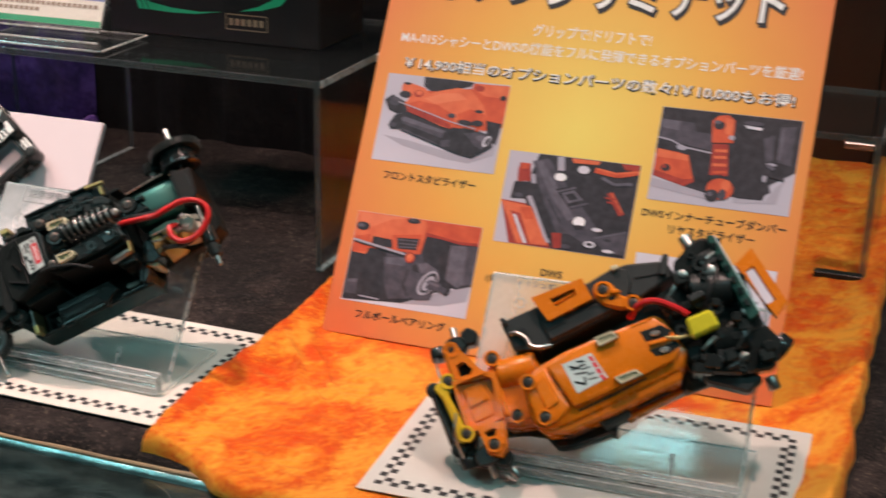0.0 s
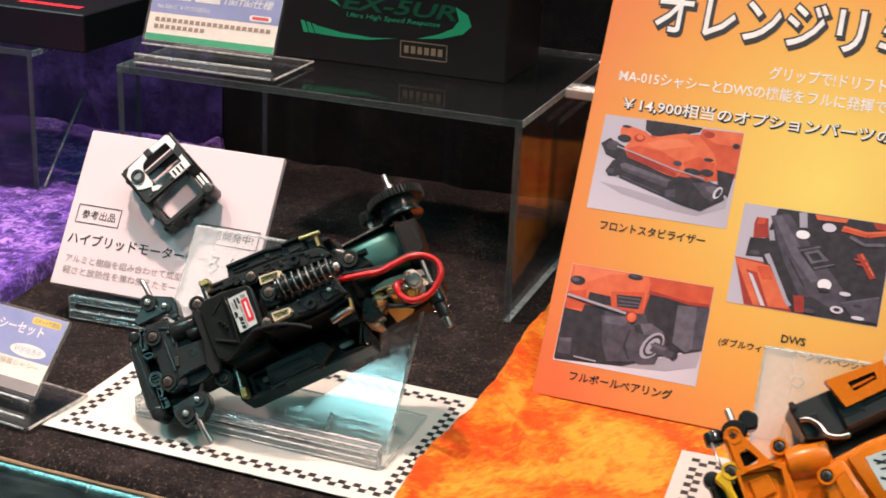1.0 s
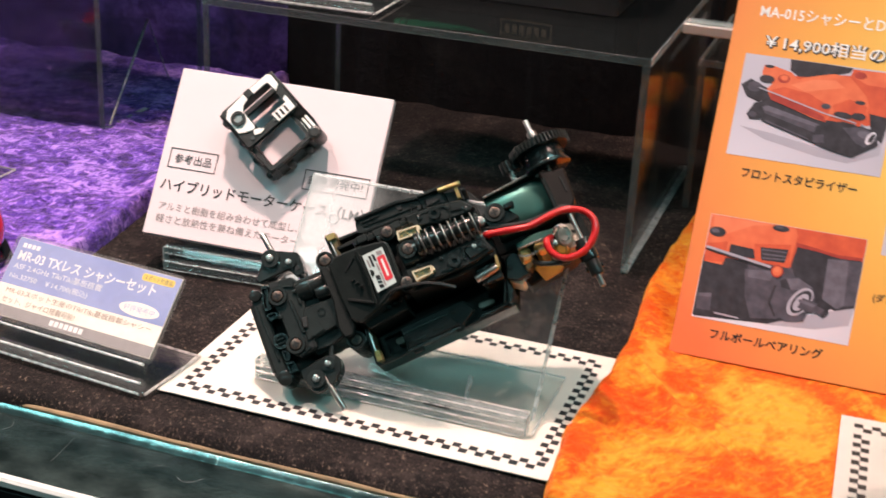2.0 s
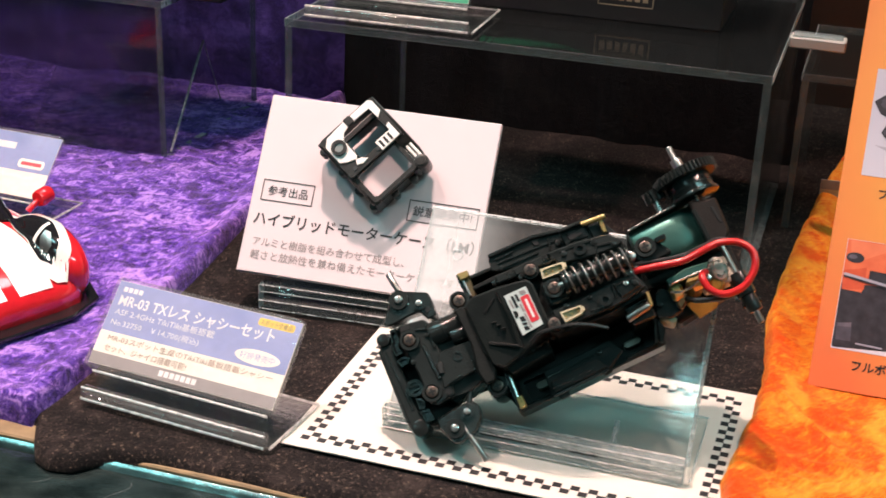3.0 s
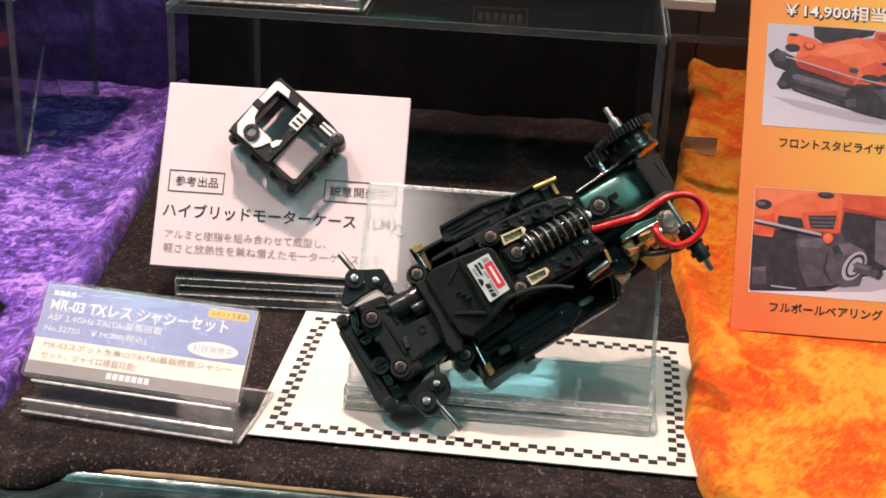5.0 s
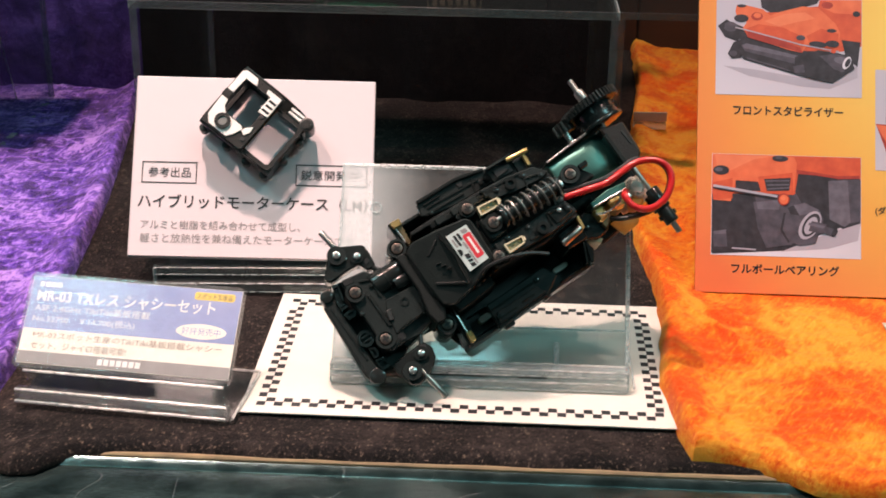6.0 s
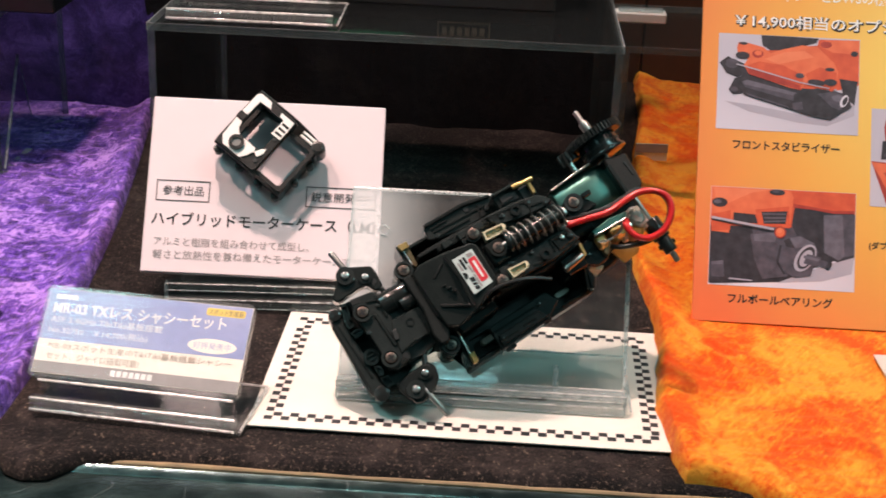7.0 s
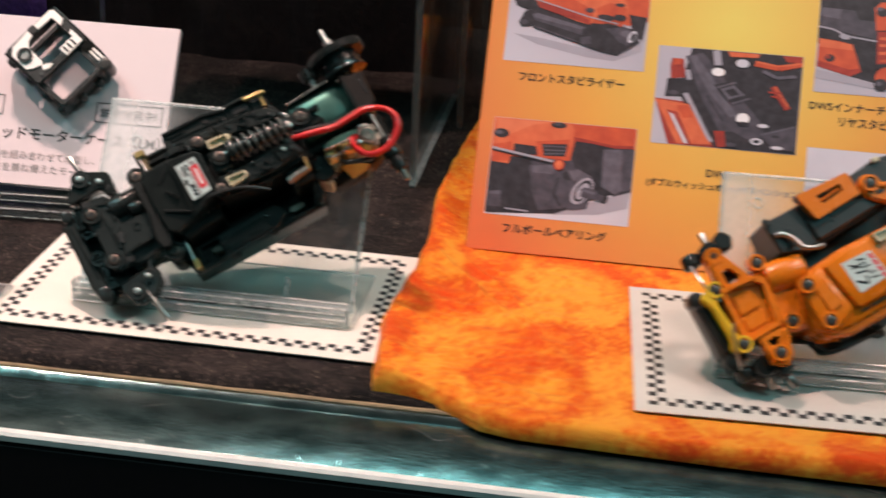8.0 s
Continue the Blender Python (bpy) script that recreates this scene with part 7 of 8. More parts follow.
for x, y, z in ((-4.25, 9.2, 4.4), (-4.25, -8.1, 4.4), (14.4, 14.0, 3.8), (14.4, -14.6, 3.6), (37.8, 10.8, 15.6), (41.9, 2.6, 16.8), (37.5, -7.0, 16.2), (71.4, 2.8, 14.6)):
    screw(ch, x, y, z, 1.85, SCREW)
    P("screw_seat", rod((x, y, z - 5.0), (x, y, z - 0.3), 2.6, n=18), PLASTIC_DULL, ch)
# fine moulded ribs, tabs and posts all over the shell
for x, y, l, w, z, a in ((-12.4, 0, 20, 0.7, -0.2, 92), (-2.2, -11.2, 4.5, 0.7, 3.6, 20), (0.4, 11.0, 4, 0.7, 3.6, -20), (10.6, -6.2, 4.2, 0.6, 3.9, 80), (3.6, -7.4, 5, 0.5, 3.9, 10),
                         (44.8, 12.4, 9, 0.6, 12.7, -3), (55.3, 11.9, 6, 0.8, 14.3, -8), (60.5, 8.9, 5, 0.7, 14.3, -12), (51.4, 7.8, 6.5, 0.6, 12.4, 4), (57.9, 7.4, 4.0, 0.6, 14.3, 70), (60.7, -4.4, 5.6, 0.6, 16.3, -4),
                         (57.5, -5.6, 4.4, 0.6, 15.6, 84), (50.6, -8.2, 4.0, 0.6, 15.5, -8), (35.7, 18.2, 14, 0.6, 1.0, -2), (32.7, 21.6, 6.0, 0.6, 1.0, 0), (46.7, 18.4, 5.0, 0.6, 1.0, 75), (54.4, 15.0, 5.0, 0.5, 10.6, 4),
                         (36.7, -18.2, 16, 0.6, 1.0, 1), (32.7, -22.0, 7, 0.6, 1.8, 0), (40.7, -21.6, 5, 0.6, 1.8, 0), (58.4, -22.6, 10, 0.8, -2.0, 0), (64.6, -18.8, 8, 0.7, 2.6, 66)):
    ca, sa = math.cos(radians(a)), math.sin(radians(a))
    P("moulded_rib", prism([(x + u * ca - v * sa, y + u * sa + v * ca) for u, v in ((-l / 2, -w / 2), (l / 2, -w / 2), (l / 2, w / 2), (-l / 2, w / 2))], z - 1.2, z + 0.4, 0.12), PLASTIC, ch)
for x, y, z, r in ((-6.0, 2.6, 3.2, 0.8), (1.2, 8.6, 3.2, 0.7), (12.0, 9.4, 2.0, 0.9), (34.6, 10.4, 13.3, 1.0), (48.9, 11.2, 13.9, 0.9), (58.5, 10.7, 13.8, 1.0), (63.4, 7.8, 13.8, 0.8), (63.8, -5.8, 16.0, 0.9), (42.9, -3.6, 15.2, 0.8), (50.2, -4.2, 15.2, 0.7), (30.4, 18.4, 0.8, 0.8), (49.4, 18.0, 0.8, 0.9), (30.0, -21.4, 1.6, 0.8), (46.4, -18.0, 0.8, 0.9), (68.8, -13.0, 4.0, 0.9)):
    P("moulded_post", rod((x, y, z - 1.5), (x, y, z + 0.9), r, n=12, bevel=0.2), PLASTIC, ch)
for x, y, z in ((59.4, 5.2, 11.6), (61.4, -5.0, 16.2), (56.4, 5.6, 11.6), (66.4, -1.6, 13.0)):
    P("solder_joint", rod((x, y, z), (x, y, z + 0.7), 0.8, n=10, bevel=0.25), BRIGHT_STEEL, ch)
# wires
P("red_wire", tube(smooth_path([(63.2, -1.5, 11.9), (67.4, -2.6, 13.4), (74.0, -4.4, 14.3), (79.7, -5.6, 14.1), (85.7, -5.4, 14.7), (91.1, -5.4, 15.0), (96.2, -7.5, 14.7), (98.8, -11.4, 14.4), (97.6, -16.0, 14.3), (92.4, -19.8, 14.0), (86.2, -19.6, 13.6), (82.9, -16.2, 13.2), (82.7, -12.0, 12.6), (84.6, -10.6, 9.4)], 8), 1.1, n=12), RED_WIRE, ch, "red insulated motor wire")
P("black_wire", tube(smooth_path([(63.2, 0.3, 11.9), (67.7, -0.8, 13.1), (74.6, -2.9, 13.5), (80.9, -4.2, 13.5), (86.7, -4.2, 13.6), (92.4, -4.4, 13.5), (98.2, -9.1, 12.6), (98.4, -14.4, 12.4), (93.6, -18.8, 12.3), (86.7, -20.2, 11.4), (79.3, -17.6, 9.6), (76.6, -15.0, 6.4)], 8), 0.85, n=10), BLACK_WIRE, ch, "black insulated motor wire")
P("wire_tie", rod((79.8, -4.9, 13.0), (81.2, -5.1, 13.2), 1.7, n=16, bevel=0.3), PLASTIC_MATT, ch)
P("wire_end", rod((62.8, -1.6, 12.0), (65.6, -2.3, 13.0), 1.3, n=12, bevel=0.3), BRIGHT_STEEL, ch, "bare silver wire end")
P("aerial_wire", tube(smooth_path([(29.2, -8.6, 14.2), (33.4, -7.9, 17.1), (40.4, -9.3, 18.2), (46.2, -11.5, 17.3), (51.1, -14.6, 15.8)], 6), 0.6), BLACK_WIRE, ch, "thin black aerial wire")

# ---- orange car chassis ----
oc = thing("car_chassis", frame_of((247.8, 9.1, 29.6), (0.87, 0.353, 0.344), (-0.483, 0.466, 0.742)),
           "orange plastic toy car chassis with charcoal trays on an easel", "car chassis", "toy car chassis")
P("floor_pan", prism([(-4, 8), (16, 12), (18, 22), (66, 24), (74, 14), (98, 14), (98, -16), (70, -17), (24, -19.5), (12, -14), (-4, -10)], -26.5, -22, 0.6), GREY_PLASTIC, oc)
# front bumper, yellow bar, wishbones and hubs
P("front_bumper", prism([(-14.2, 6.4), (-12.4, 8.2), (-9.0, 8.4), (-4, 7), (-3, -12), (-6, -16.4), (-11.2, -15), (-12.6, -12.6)], -15.5, -6.2, 1.2), PLASTIC_MATT, oc)
P("bumper_face", prism([(-14.0, 5.0), (-12.0, 5.4), (-9.6, -11.4), (-12.2, -12.6)], -7.0, -4.6, 0.7), PLASTIC, oc)
for x, y in ((-12.6, 7.2), (-10.0, -14.6)):
    P("bumper_end", rod((x, y, -13), (x, y, -5.0), 2.6, n=20, bevel=0.8), PLASTIC_MATT, oc)
P("yellow_bar", prism([(-12.2, 6.4), (-10.4, 8.4), (-7.1, 8.2), (-6.6, 6.4), (-7.8, 3.4), (-5.4, -8.6), (-4.2, -10.4), (-4.4, -12.8), (-8.6, -13.4), (-9.8, -11.4), (-8.6, -8.6), (-10.2, 2.9)], -6.6, -2.2, 0.7), YELLOW_PLASTIC, oc, "bright yellow front bar")
P("bar_groove", prism([(-8.9, 2.4), (-8.3, 2.4), (-6.6, -8.0), (-7.2, -8.2)], -2.3, -1.9, 0.1), YELLOW_PLASTIC, oc)
P("front_arm", ring_plate([(-5.6, 18.3), (-3.7, 20.4), (-1.2, 19.4), (5.5, 7.4), (5.7, 4.9), (-5.4, 6.0)], [(-2.6, 12.0), (-0.2, 12.8), (0.6, 12.2), (2.4, 9.2), (1.2, 7.8), (-2.4, 7.9)], -7.4, -2.4), ORANGE_PLASTIC, oc)
P("arm_web", prism([(-2.6, 12.2), (0.4, 12.6), (2.4, 9.2), (-2.4, 7.8)], -7.4, -5.6, 0.2), PLASTIC_DULL, oc)
P("arm_lip", prism([(-5.0, 17.4), (-4.0, 17.6), (-3.4, 7.6), (-4.6, 7.4)], -2.6, -1.6, 0.25), ORANGE_PLASTIC, oc)
P("front_arm", ring_plate([(-1.0, -11.6), (4.4, -10.8), (8.0, -11.2), (6.4, -19.7), (3.6, -22.2), (-0.2, -20.2)], [(0.6, -13.0), (3.2, -12.4), (4.8, -13.0), (3.8, -14.8), (2.8, -15.2), (1.0, -14.6)], -3.4, 1.6), ORANGE_PLASTIC, oc)
P("arm_web", prism([(0.6, -13.0), (4.8, -12.8), (3.4, -15.2), (1.0, -14.6)], -3.2, -1.4, 0.2), PLASTIC_DULL, oc)
P("arm_lip", prism([(6.2, -11.8), (7.4, -11.8), (6.0, -19.0), (4.8, -18.8)], 1.4, 2.6, 0.25), ORANGE_PLASTIC, oc)
for s, zc in ((1, -2.6), (-1, 1.6)):
    P("wheel_mount", prism(oval(-1.5, 19.6 * s, 4.2, 3.6), zc - 10, zc - 4.6, 0.8), PLASTIC, oc)
    P("stub_axle", rod((-1.0, 20 * s, zc - 7), (-1.0, 27 * s, zc - 9), 1.2, bevel=0.3), STEEL, oc)
    P("wheel_hub", rod((-8.0, 17.5 * s, zc - 8), (-8.0, 21.5 * s, zc - 9), 3.0, n=18, bevel=0.6), PLASTIC, oc)
    P("hub_carrier", prism([(0.4, 19.0 * s), (5.6, 18.4 * s), (7.2, 22.4 * s), (4.0, 25.4 * s), (0.8, 23.6 * s)][::s], zc - 12, zc - 5.4, 0.8), PLASTIC_MATT, oc)
    P("stabiliser", tube(smooth_path([(-9, 18.0 * s, zc - 6), (-9.2, 13 * s, zc - 2.0), (-8.6, 9 * s, zc - 0.6), (-6.6, 4 * s, zc - 0.8)]), 0.5), STEEL, oc, "thin steel stabiliser wire")
P("hub_tip", rod((4.8, -25.0, -9.0), (6.0, -29.0, -10.0), 1.7, n=14, bevel=0.5), STEEL, oc, "steel hub tip")
# servo box: open tray with raised walls
P("servo_box", prism([(-5.4, 7.0), (5.6, 7.6), (9.0, 5.4), (7.8, -9.6), (-2.8, -11.2), (-5.2, -9.6)], -16, -4.0, 0.8), ORANGE_PLASTIC, oc)
P("servo_wall", rim([(-5.4, 7.0), (5.6, 7.6), (9.0, 5.4), (7.8, -9.6), (-2.8, -11.2), (-5.2, -9.6)], 1.7, -4.4, -1.6), ORANGE_PLASTIC, oc)
P("servo_lid", prism([(-2.6, 3.6), (3.8, 4.0), (4.6, -2.0), (-2.4, -3.0)], -4.2, -3.0, 0.5), ORANGE_PLASTIC, oc)
P("servo_lid", prism([(-2.4, -3.6), (4.8, -2.6), (5.0, -7.4), (-2.0, -8.2)], -4.2, -3.4, 0.4), ORANGE_PLASTIC, oc)
# neck and main cover with bevelled shoulders
P("neck", prism([(6.0, 8.4), (15.9, 10.4), (23.5, 8.4), (24.0, -12.0), (18.6, -14.2), (6.5, -12.4)], -22, -4.4, 1.4), ORANGE_PLASTIC, oc)
P("neck_arch", rod((10.0, 5.0, -6.4), (23.0, 4.2, -6.0), 5.2, n=28, bevel=1.0), ORANGE_PLASTIC, oc)
P("neck_rib", prism([(8.0, 6.0), (9.6, 6.0), (9.8, -9.0), (8.2, -9.4)], -4.6, -2.2, 0.5), ORANGE_PLASTIC, oc)
P("main_cover", raise_top(prism([(16.8, -3.0), (20.2, 1.0), (24.0, 3.0), (34.0, 5.0), (65.4, 7.4), (67.4, 5.0), (71.6, -7.4), (68.4, -12.4), (44.0, -16.2), (29.6, -18.2), (21.0, -18.6), (16.4, -15.4)], -21, 0.2, 1.6, segs=2), -2, lambda x, y: 0.0), ORANGE_PLASTIC, oc)
P("cover_top", prism([(26.4, 1.6), (35.0, 3.9), (64.4, 6.2), (65.8, 4.0), (69.6, -6.6), (66.4, -9.6), (44.0, -13.0), (31.0, -14.2)], 0.0, 2.8, 0.9, segs=2), ORANGE_PLASTIC, oc)
P("cover_nose", prism([(17.4, -3.2), (20.6, 0.2), (25.6, 1.6), (29.6, -13.6), (24.2, -17.2), (18.0, -15.4)], 0.0, 2.0, 0.9, segs=2), ORANGE_PLASTIC, oc)
P("nose_dish", prism([(20.8, -3.6), (24.6, -1.6), (27.0, -11.0), (22.2, -12.6)], 1.9, 2.6, 0.5), ORANGE_PLASTIC, oc)
st2 = P("sticker", prism([(31.4, 0.2), (41.6, 1.0), (44.2, -8.4), (33.3, -10.4)], 2.7, 2.95), INK_GLOSS, oc, "white and red printed sticker")
for k in range(4):
    y = 0.0 - 2.3 * k
    P("red_bar", flat([(40.2 + 0.55 * k, y), (41.5 + 0.55 * k, y), (42.0 + 0.55 * k, y - 1.9), (40.7 + 0.55 * k, y - 1.9)], 3.02), INK_RED, st2)
for (ax, ay), (bx, by), wd in (((33.6, -6.6), (36.8, -8.4), 0.8), ((36.8, -8.4), (37.2, -6.0), 0.7), ((33.4, -1.2), (36.6, -3.0), 0.7), ((33.8, -2.6), (38.6, -2.0), 0.6), ((34.4, -4.2), (38.6, -4.8), 0.6), ((36.2, -0.4), (38.8, -1.0), 0.6), ((37.0, -3.4), (39.8, -3.2), 0.5), ((38.4, -5.8), (40.6, -5.4), 0.5), ((38.2, -7.2), (41.2, -7.4), 0.5)):
    n = math.hypot(bx - ax, by - ay)
    ox, oy = -(by - ay) / n * wd / 2, (bx - ax) / n * wd / 2
    P("word_stroke", flat([(ax + ox, ay + oy), (bx + ox, by + oy), (bx - ox, by - oy), (ax - ox, ay - oy)], 3.02), INK_BLACK, st2)
for q in ([(44.1, 5.0), (50.5, 5.4), (51.4, 2.9), (44.8, 1.9)], [(46.3, -9.4), (53.5, -8.9), (55.2, -11.1), (47.6, -11.9)]):
    mx, my = sum(p[0] for p in q) / 4, sum(p[1] for p in q) / 4
    inner = [(mx + (x - mx) * 0.82, my + (y - my) * 0.62) for x, y in q]
    c = P("connector", ring_plate(q, inner, 1.4, 4.6), CREAM, oc, "cream plug socket")
    P("socket", prism(inner, 1.4, 4.0), SOCKET, c)
    P("key_tab", box(q[1][0] - 0.2, q[1][0] + 1.2, my - 0.8, my + 0.8, 2.0, 3.8, 0.2), PLASTIC_WARM, c)
for q in ([(58.6, 2.6), (65.6, 2.8), (68.6, -0.2), (66.8, -1.6), (59.4, -1.2)], [(59.6, -4.0), (68.6, -3.8), (69.8, -5.8), (66.0, -7.2), (61.0, -6.8)]):
    P("cover_slot", prism(q, 2.4, 2.95, 0.2), PLASTIC_DULL, oc)
    mx, my = sum(p[0] for p in q) / 5, sum(p[1] for p in q) / 5
    P("solder_pad", prism(oval(mx - 0.6, my, 1.7, 0.9, 14), 2.6, 3.8, 0.3), BRIGHT_STEEL, oc, "bright soldered contact")
P("slot_bridge", prism([(60.0, -2.0), (70.0, -2.2), (70.4, -3.4), (60.4, -3.2)], 2.6, 4.0, 0.4), ORANGE_PLASTIC, oc)
P("shoulder_groove", prism([(32.0, -15.0), (44.6, -13.4), (56.0, -11.6), (56.0, -12.3), (44.6, -14.2), (32.0, -15.8)], -0.2, 0.5, 0.15), PLASTIC_WARM, oc)
P("side_wall", prism([(17.2, -14.0), (18.8, -19.2), (26.8, -21.0), (44.0, -19.2), (66.4, -15.8), (69.0, -9.4), (66.0, -9.0), (20.0, -12.0)], -15, -1.4, 0.9), ORANGE_PLASTIC, oc)
for x0, x1, z0, z1 in ((24, 33, -8.6, -6.4), (25.5, 35, -13.4, -11.4), (50, 62, -9.8, -8.0)):
    P("side_slot", prism([(x0, -21.1 + 0.095 * max(0, x0 - 27) - 0.3), (x1, -21.1 + 0.115 * max(0, x1 - 27) - 0.3), (x1, -20.0 + 0.115 * max(0, x1 - 27)), (x0, -20.0 + 0.095 * max(0, x0 - 27))], z0, z1, 0.2), PLASTIC_WARM, oc)
P("side_tray", prism([(18.2, -17.6), (20.8, -22.8), (27.0, -24.2), (39.6, -23.4), (40.6, -25.4), (42.6, -20.8), (67.8, -17.4), (70.6, -10.0), (60, -12)], -22, -14, 0.8), GREY_PLASTIC, oc)
P("tray_block", prism([(36.6, -19.0), (38.4, -22.6), (47.8, -20.4), (47.0, -17.6)], -16, -6.0, 0.5), GREY_PLASTIC, oc)
P("tray_sill", prism([(46.0, -21.4), (66.4, -18.0), (66.0, -16.4), (46.0, -19.4)], -20, -12.4, 0.5), ORANGE_PLASTIC, oc)
# charcoal cell tray with its orange clamps
P("cell_tray", prism([(15.8, 21.5), (28.0, 22.8), (45.0, 24.6), (57.5, 27.6), (61.4, 25.6), (61.6, 20.7), (57.0, 13.4), (24.7, 8.7), (17.6, 10.6)], -22, -2.8, 0.5), GREY_PLASTIC, oc)
# Flat black piece painted for the dark opening; nothing is cut.
P("tray_mouth", prism([(17.2, 17.4), (23.2, 17.4), (24.2, 11.3), (17.8, 11.4)], -3.0, -2.5, 0.15), BLACK_WIRE, oc)
P("mouth_post", prism([(16.0, 22.4), (17.4, 22.6), (18.2, 20.2), (16.4, 19.8)], -4, -1.0, 0.3), GREY_PLASTIC, oc)
P("tray_step", prism([(29.0, 17.4), (36.0, 17.0), (37.0, 15.4), (47.0, 17.2), (56.6, 17.6), (57.4, 14.2), (30, 10.0)], -3.2, -1.2, 0.5), GREY_PLASTIC, oc)
P("tray_line", prism([(30.0, 14.0), (36.0, 14.8), (37.0, 14.0), (37.0, 13.5), (36.0, 14.2), (30.0, 13.4)], -1.4, -0.9, 0.1), BLACK_WIRE, oc)
P("tray_face", prism([(24.9, 9.0), (57.2, 13.8), (57.6, 12.8), (25.0, 7.8)], -18, -3.2, 0.3), PLASTIC_DULL, oc)
P("tray_clamp", ring_plate([(28.3, 25.4), (46.3, 26.4), (47.6, 18.6), (31.5, 16.0)], [(34.3, 23.0), (42.9, 23.9), (42.9, 21.6), (35.3, 19.9)], -4.0, 1.0), ORANGE_PLASTIC, oc, "orange clamp with a slot")
P("clamp_pad", prism([(34.3, 23.0), (42.9, 23.9), (42.9, 21.6), (35.3, 19.9)], -4.0, -1.4, 0.1), PLASTIC_DULL, oc)
P("clamp_bar", prism([(35.0, 21.6), (42.6, 23.0), (42.7, 22.2), (35.4, 20.8)], -1.6, 0.2, 0.2), ORANGE_PLASTIC, oc)
P("clamp_arm", prism([(48.6, 22.0), (51.2, 24.0), (54.8, 22.6), (56.4, 17.2), (58.6, 15.6), (62.1, 14.4), (62.6, 11.4), (55.5, 12.1), (50.2, 15.3), (48.4, 18.6)], -3.2, 0.7, 0.9), ORANGE_PLASTIC, oc)
P("clamp_lug", prism([(54.0, 19.4), (56.8, 19.0), (57.0, 17.4), (54.2, 17.6)], 0.4, 1.8, 0.4), ORANGE_PLASTIC, oc)
P("bracket_slot", prism(round_rect(52.6, 16.2, 55.0, 17.4, 0.5), 0.6, 0.85), PLASTIC, oc)
P("tray_tail", prism([(57.8, 27.4), (61.6, 27.6), (74.6, 24.4), (76, 18.6), (62.4, 14.8), (58.4, 18.0)], -16, -3.6, 0.8), GREY_PLASTIC, oc)
P("tail_tab", prism([(56.6, 27.8), (59.0, 27.8), (59.0, 26.4), (56.6, 26.2)], -3.0, -1.2, 0.2), CREAM, oc)
P("tail_groove", prism([(63.0, 22.4), (72.0, 21.0), (72.0, 20.4), (63.0, 21.6)], -3.7, -3.2, 0.1), BLACK_WIRE, oc)
P("cell_wire", tube(smooth_path([(17.8, 16.4, -2.0), (20.0, 16.0, -1.4), (22.4, 13.4, -0.6), (23.6, 9.8, 0.6), (26.6, 8.2, 1.0), (29.8, 8.0, 0.2)]), 0.75), STEEL, oc, "bare silver contact wire")
for x, y, l, w, z, a in ((14.6, 8.4, 8, 0.8, -4.2, -16), (16.4, -9.0, 6, 0.7, -4.2, 70), (2.0, 6.4, 9, 0.6, -1.5, 2), (36.0, -14.6, 10, 0.5, 0.1, 8), (60.0, 5.2, 8, 0.5, 2.7, 4), (40.0, -12.0, 8, 0.4, 2.7, 6)):
    ca, sa = math.cos(radians(a)), math.sin(radians(a))
    P("moulded_rib", prism([(x + u * ca - v * sa, y + u * sa + v * ca) for u, v in ((-l / 2, -w / 2), (l / 2, -w / 2), (l / 2, w / 2), (-l / 2, w / 2))], z - 1.4, z + 0.3, 0.14), ORANGE_PLASTIC, oc)
# gearbox, motor, boards at the rear
P("gearbox", prism([(68, 14), (88, 20), (97, 12), (98, -14), (86, -20), (70, -14)], -22, -4.0, 1.0), PLASTIC, oc)
P("gearbox_lid", prism([(76, 22), (86.6, 27.8), (92, 25.6), (90, 12), (77, 11)], -12, -0.4, 1.0), PLASTIC, oc)
P("motor_can", rod((79, 11.0, -3.0), (92, 9.0, -3.0), 6.2, n=24, bevel=0.8), PLASTIC_MATT, oc)
P("motor_cap", rod((80, -6.0, -5.0), (92, -8.0, -5.0), 5.6, n=24, bevel=0.8), PLASTIC, oc)
P("rear_arm", prism([(72.6, -6.0), (85.6, -12.0), (92, -22.6), (86.0, -25.6), (74, -18)], -14, -6.6, 0.9), GREY_PLASTIC, oc)
P("rear_arm", prism([(84, -8), (98, -6), (101.6, -13.6), (96, -21.0), (87, -20)], -10, -3.4, 0.9), PLASTIC, oc)
board = P("circuit_board", prism([(89.2, 26.4), (91.4, 25.8), (96.9, -3.4), (93.2, -4.8)], -4.6, 3.0, 0.2), PCB, oc, "dark green circuit board")
for k in range(6):
    P("board_chip", box(89.6 + 0.75 * k, 91.2 + 0.75 * k, 20.6 - 4.2 * k, 23.0 - 4.2 * k, 2.8, 4.4, 0.2), PLASTIC_MATT if k % 2 else PLASTIC_GLINT, board)
P("board_edge", tube([(91.6, 25.6, 3.0), (97.0, -3.4, 3.0)], 0.35, n=6), STEEL, board)
P("rear_body_mount", ring_plate([(95.6, 15.7), (102.4, 19.4), (107.2, -1.5), (102.2, -5.2)], [(97.9, 12.8), (101.0, 13.4), (103.9, 0.3), (100.3, -0.5)], -7.0, -3.4), ORANGE_PLASTIC, oc, "orange rear body mount with an open window")
P("hub", rod((99.0, -12.0, -8), (101.8, -16.0, -9), 4.6, n=20, bevel=0.8), PLASTIC, oc)
P("hub_cap", rod((94.0, -22.0, -9.0), (94.4, -26.6, -10), 2.0, n=14, bevel=0.5), STEEL, oc, "steel hub tip")
P("hub_cap", rod((84.0, 26.0, -8.0), (83.4, 31.6, -9), 2.2, n=14, bevel=0.5), STEEL, oc, "steel hub tip")
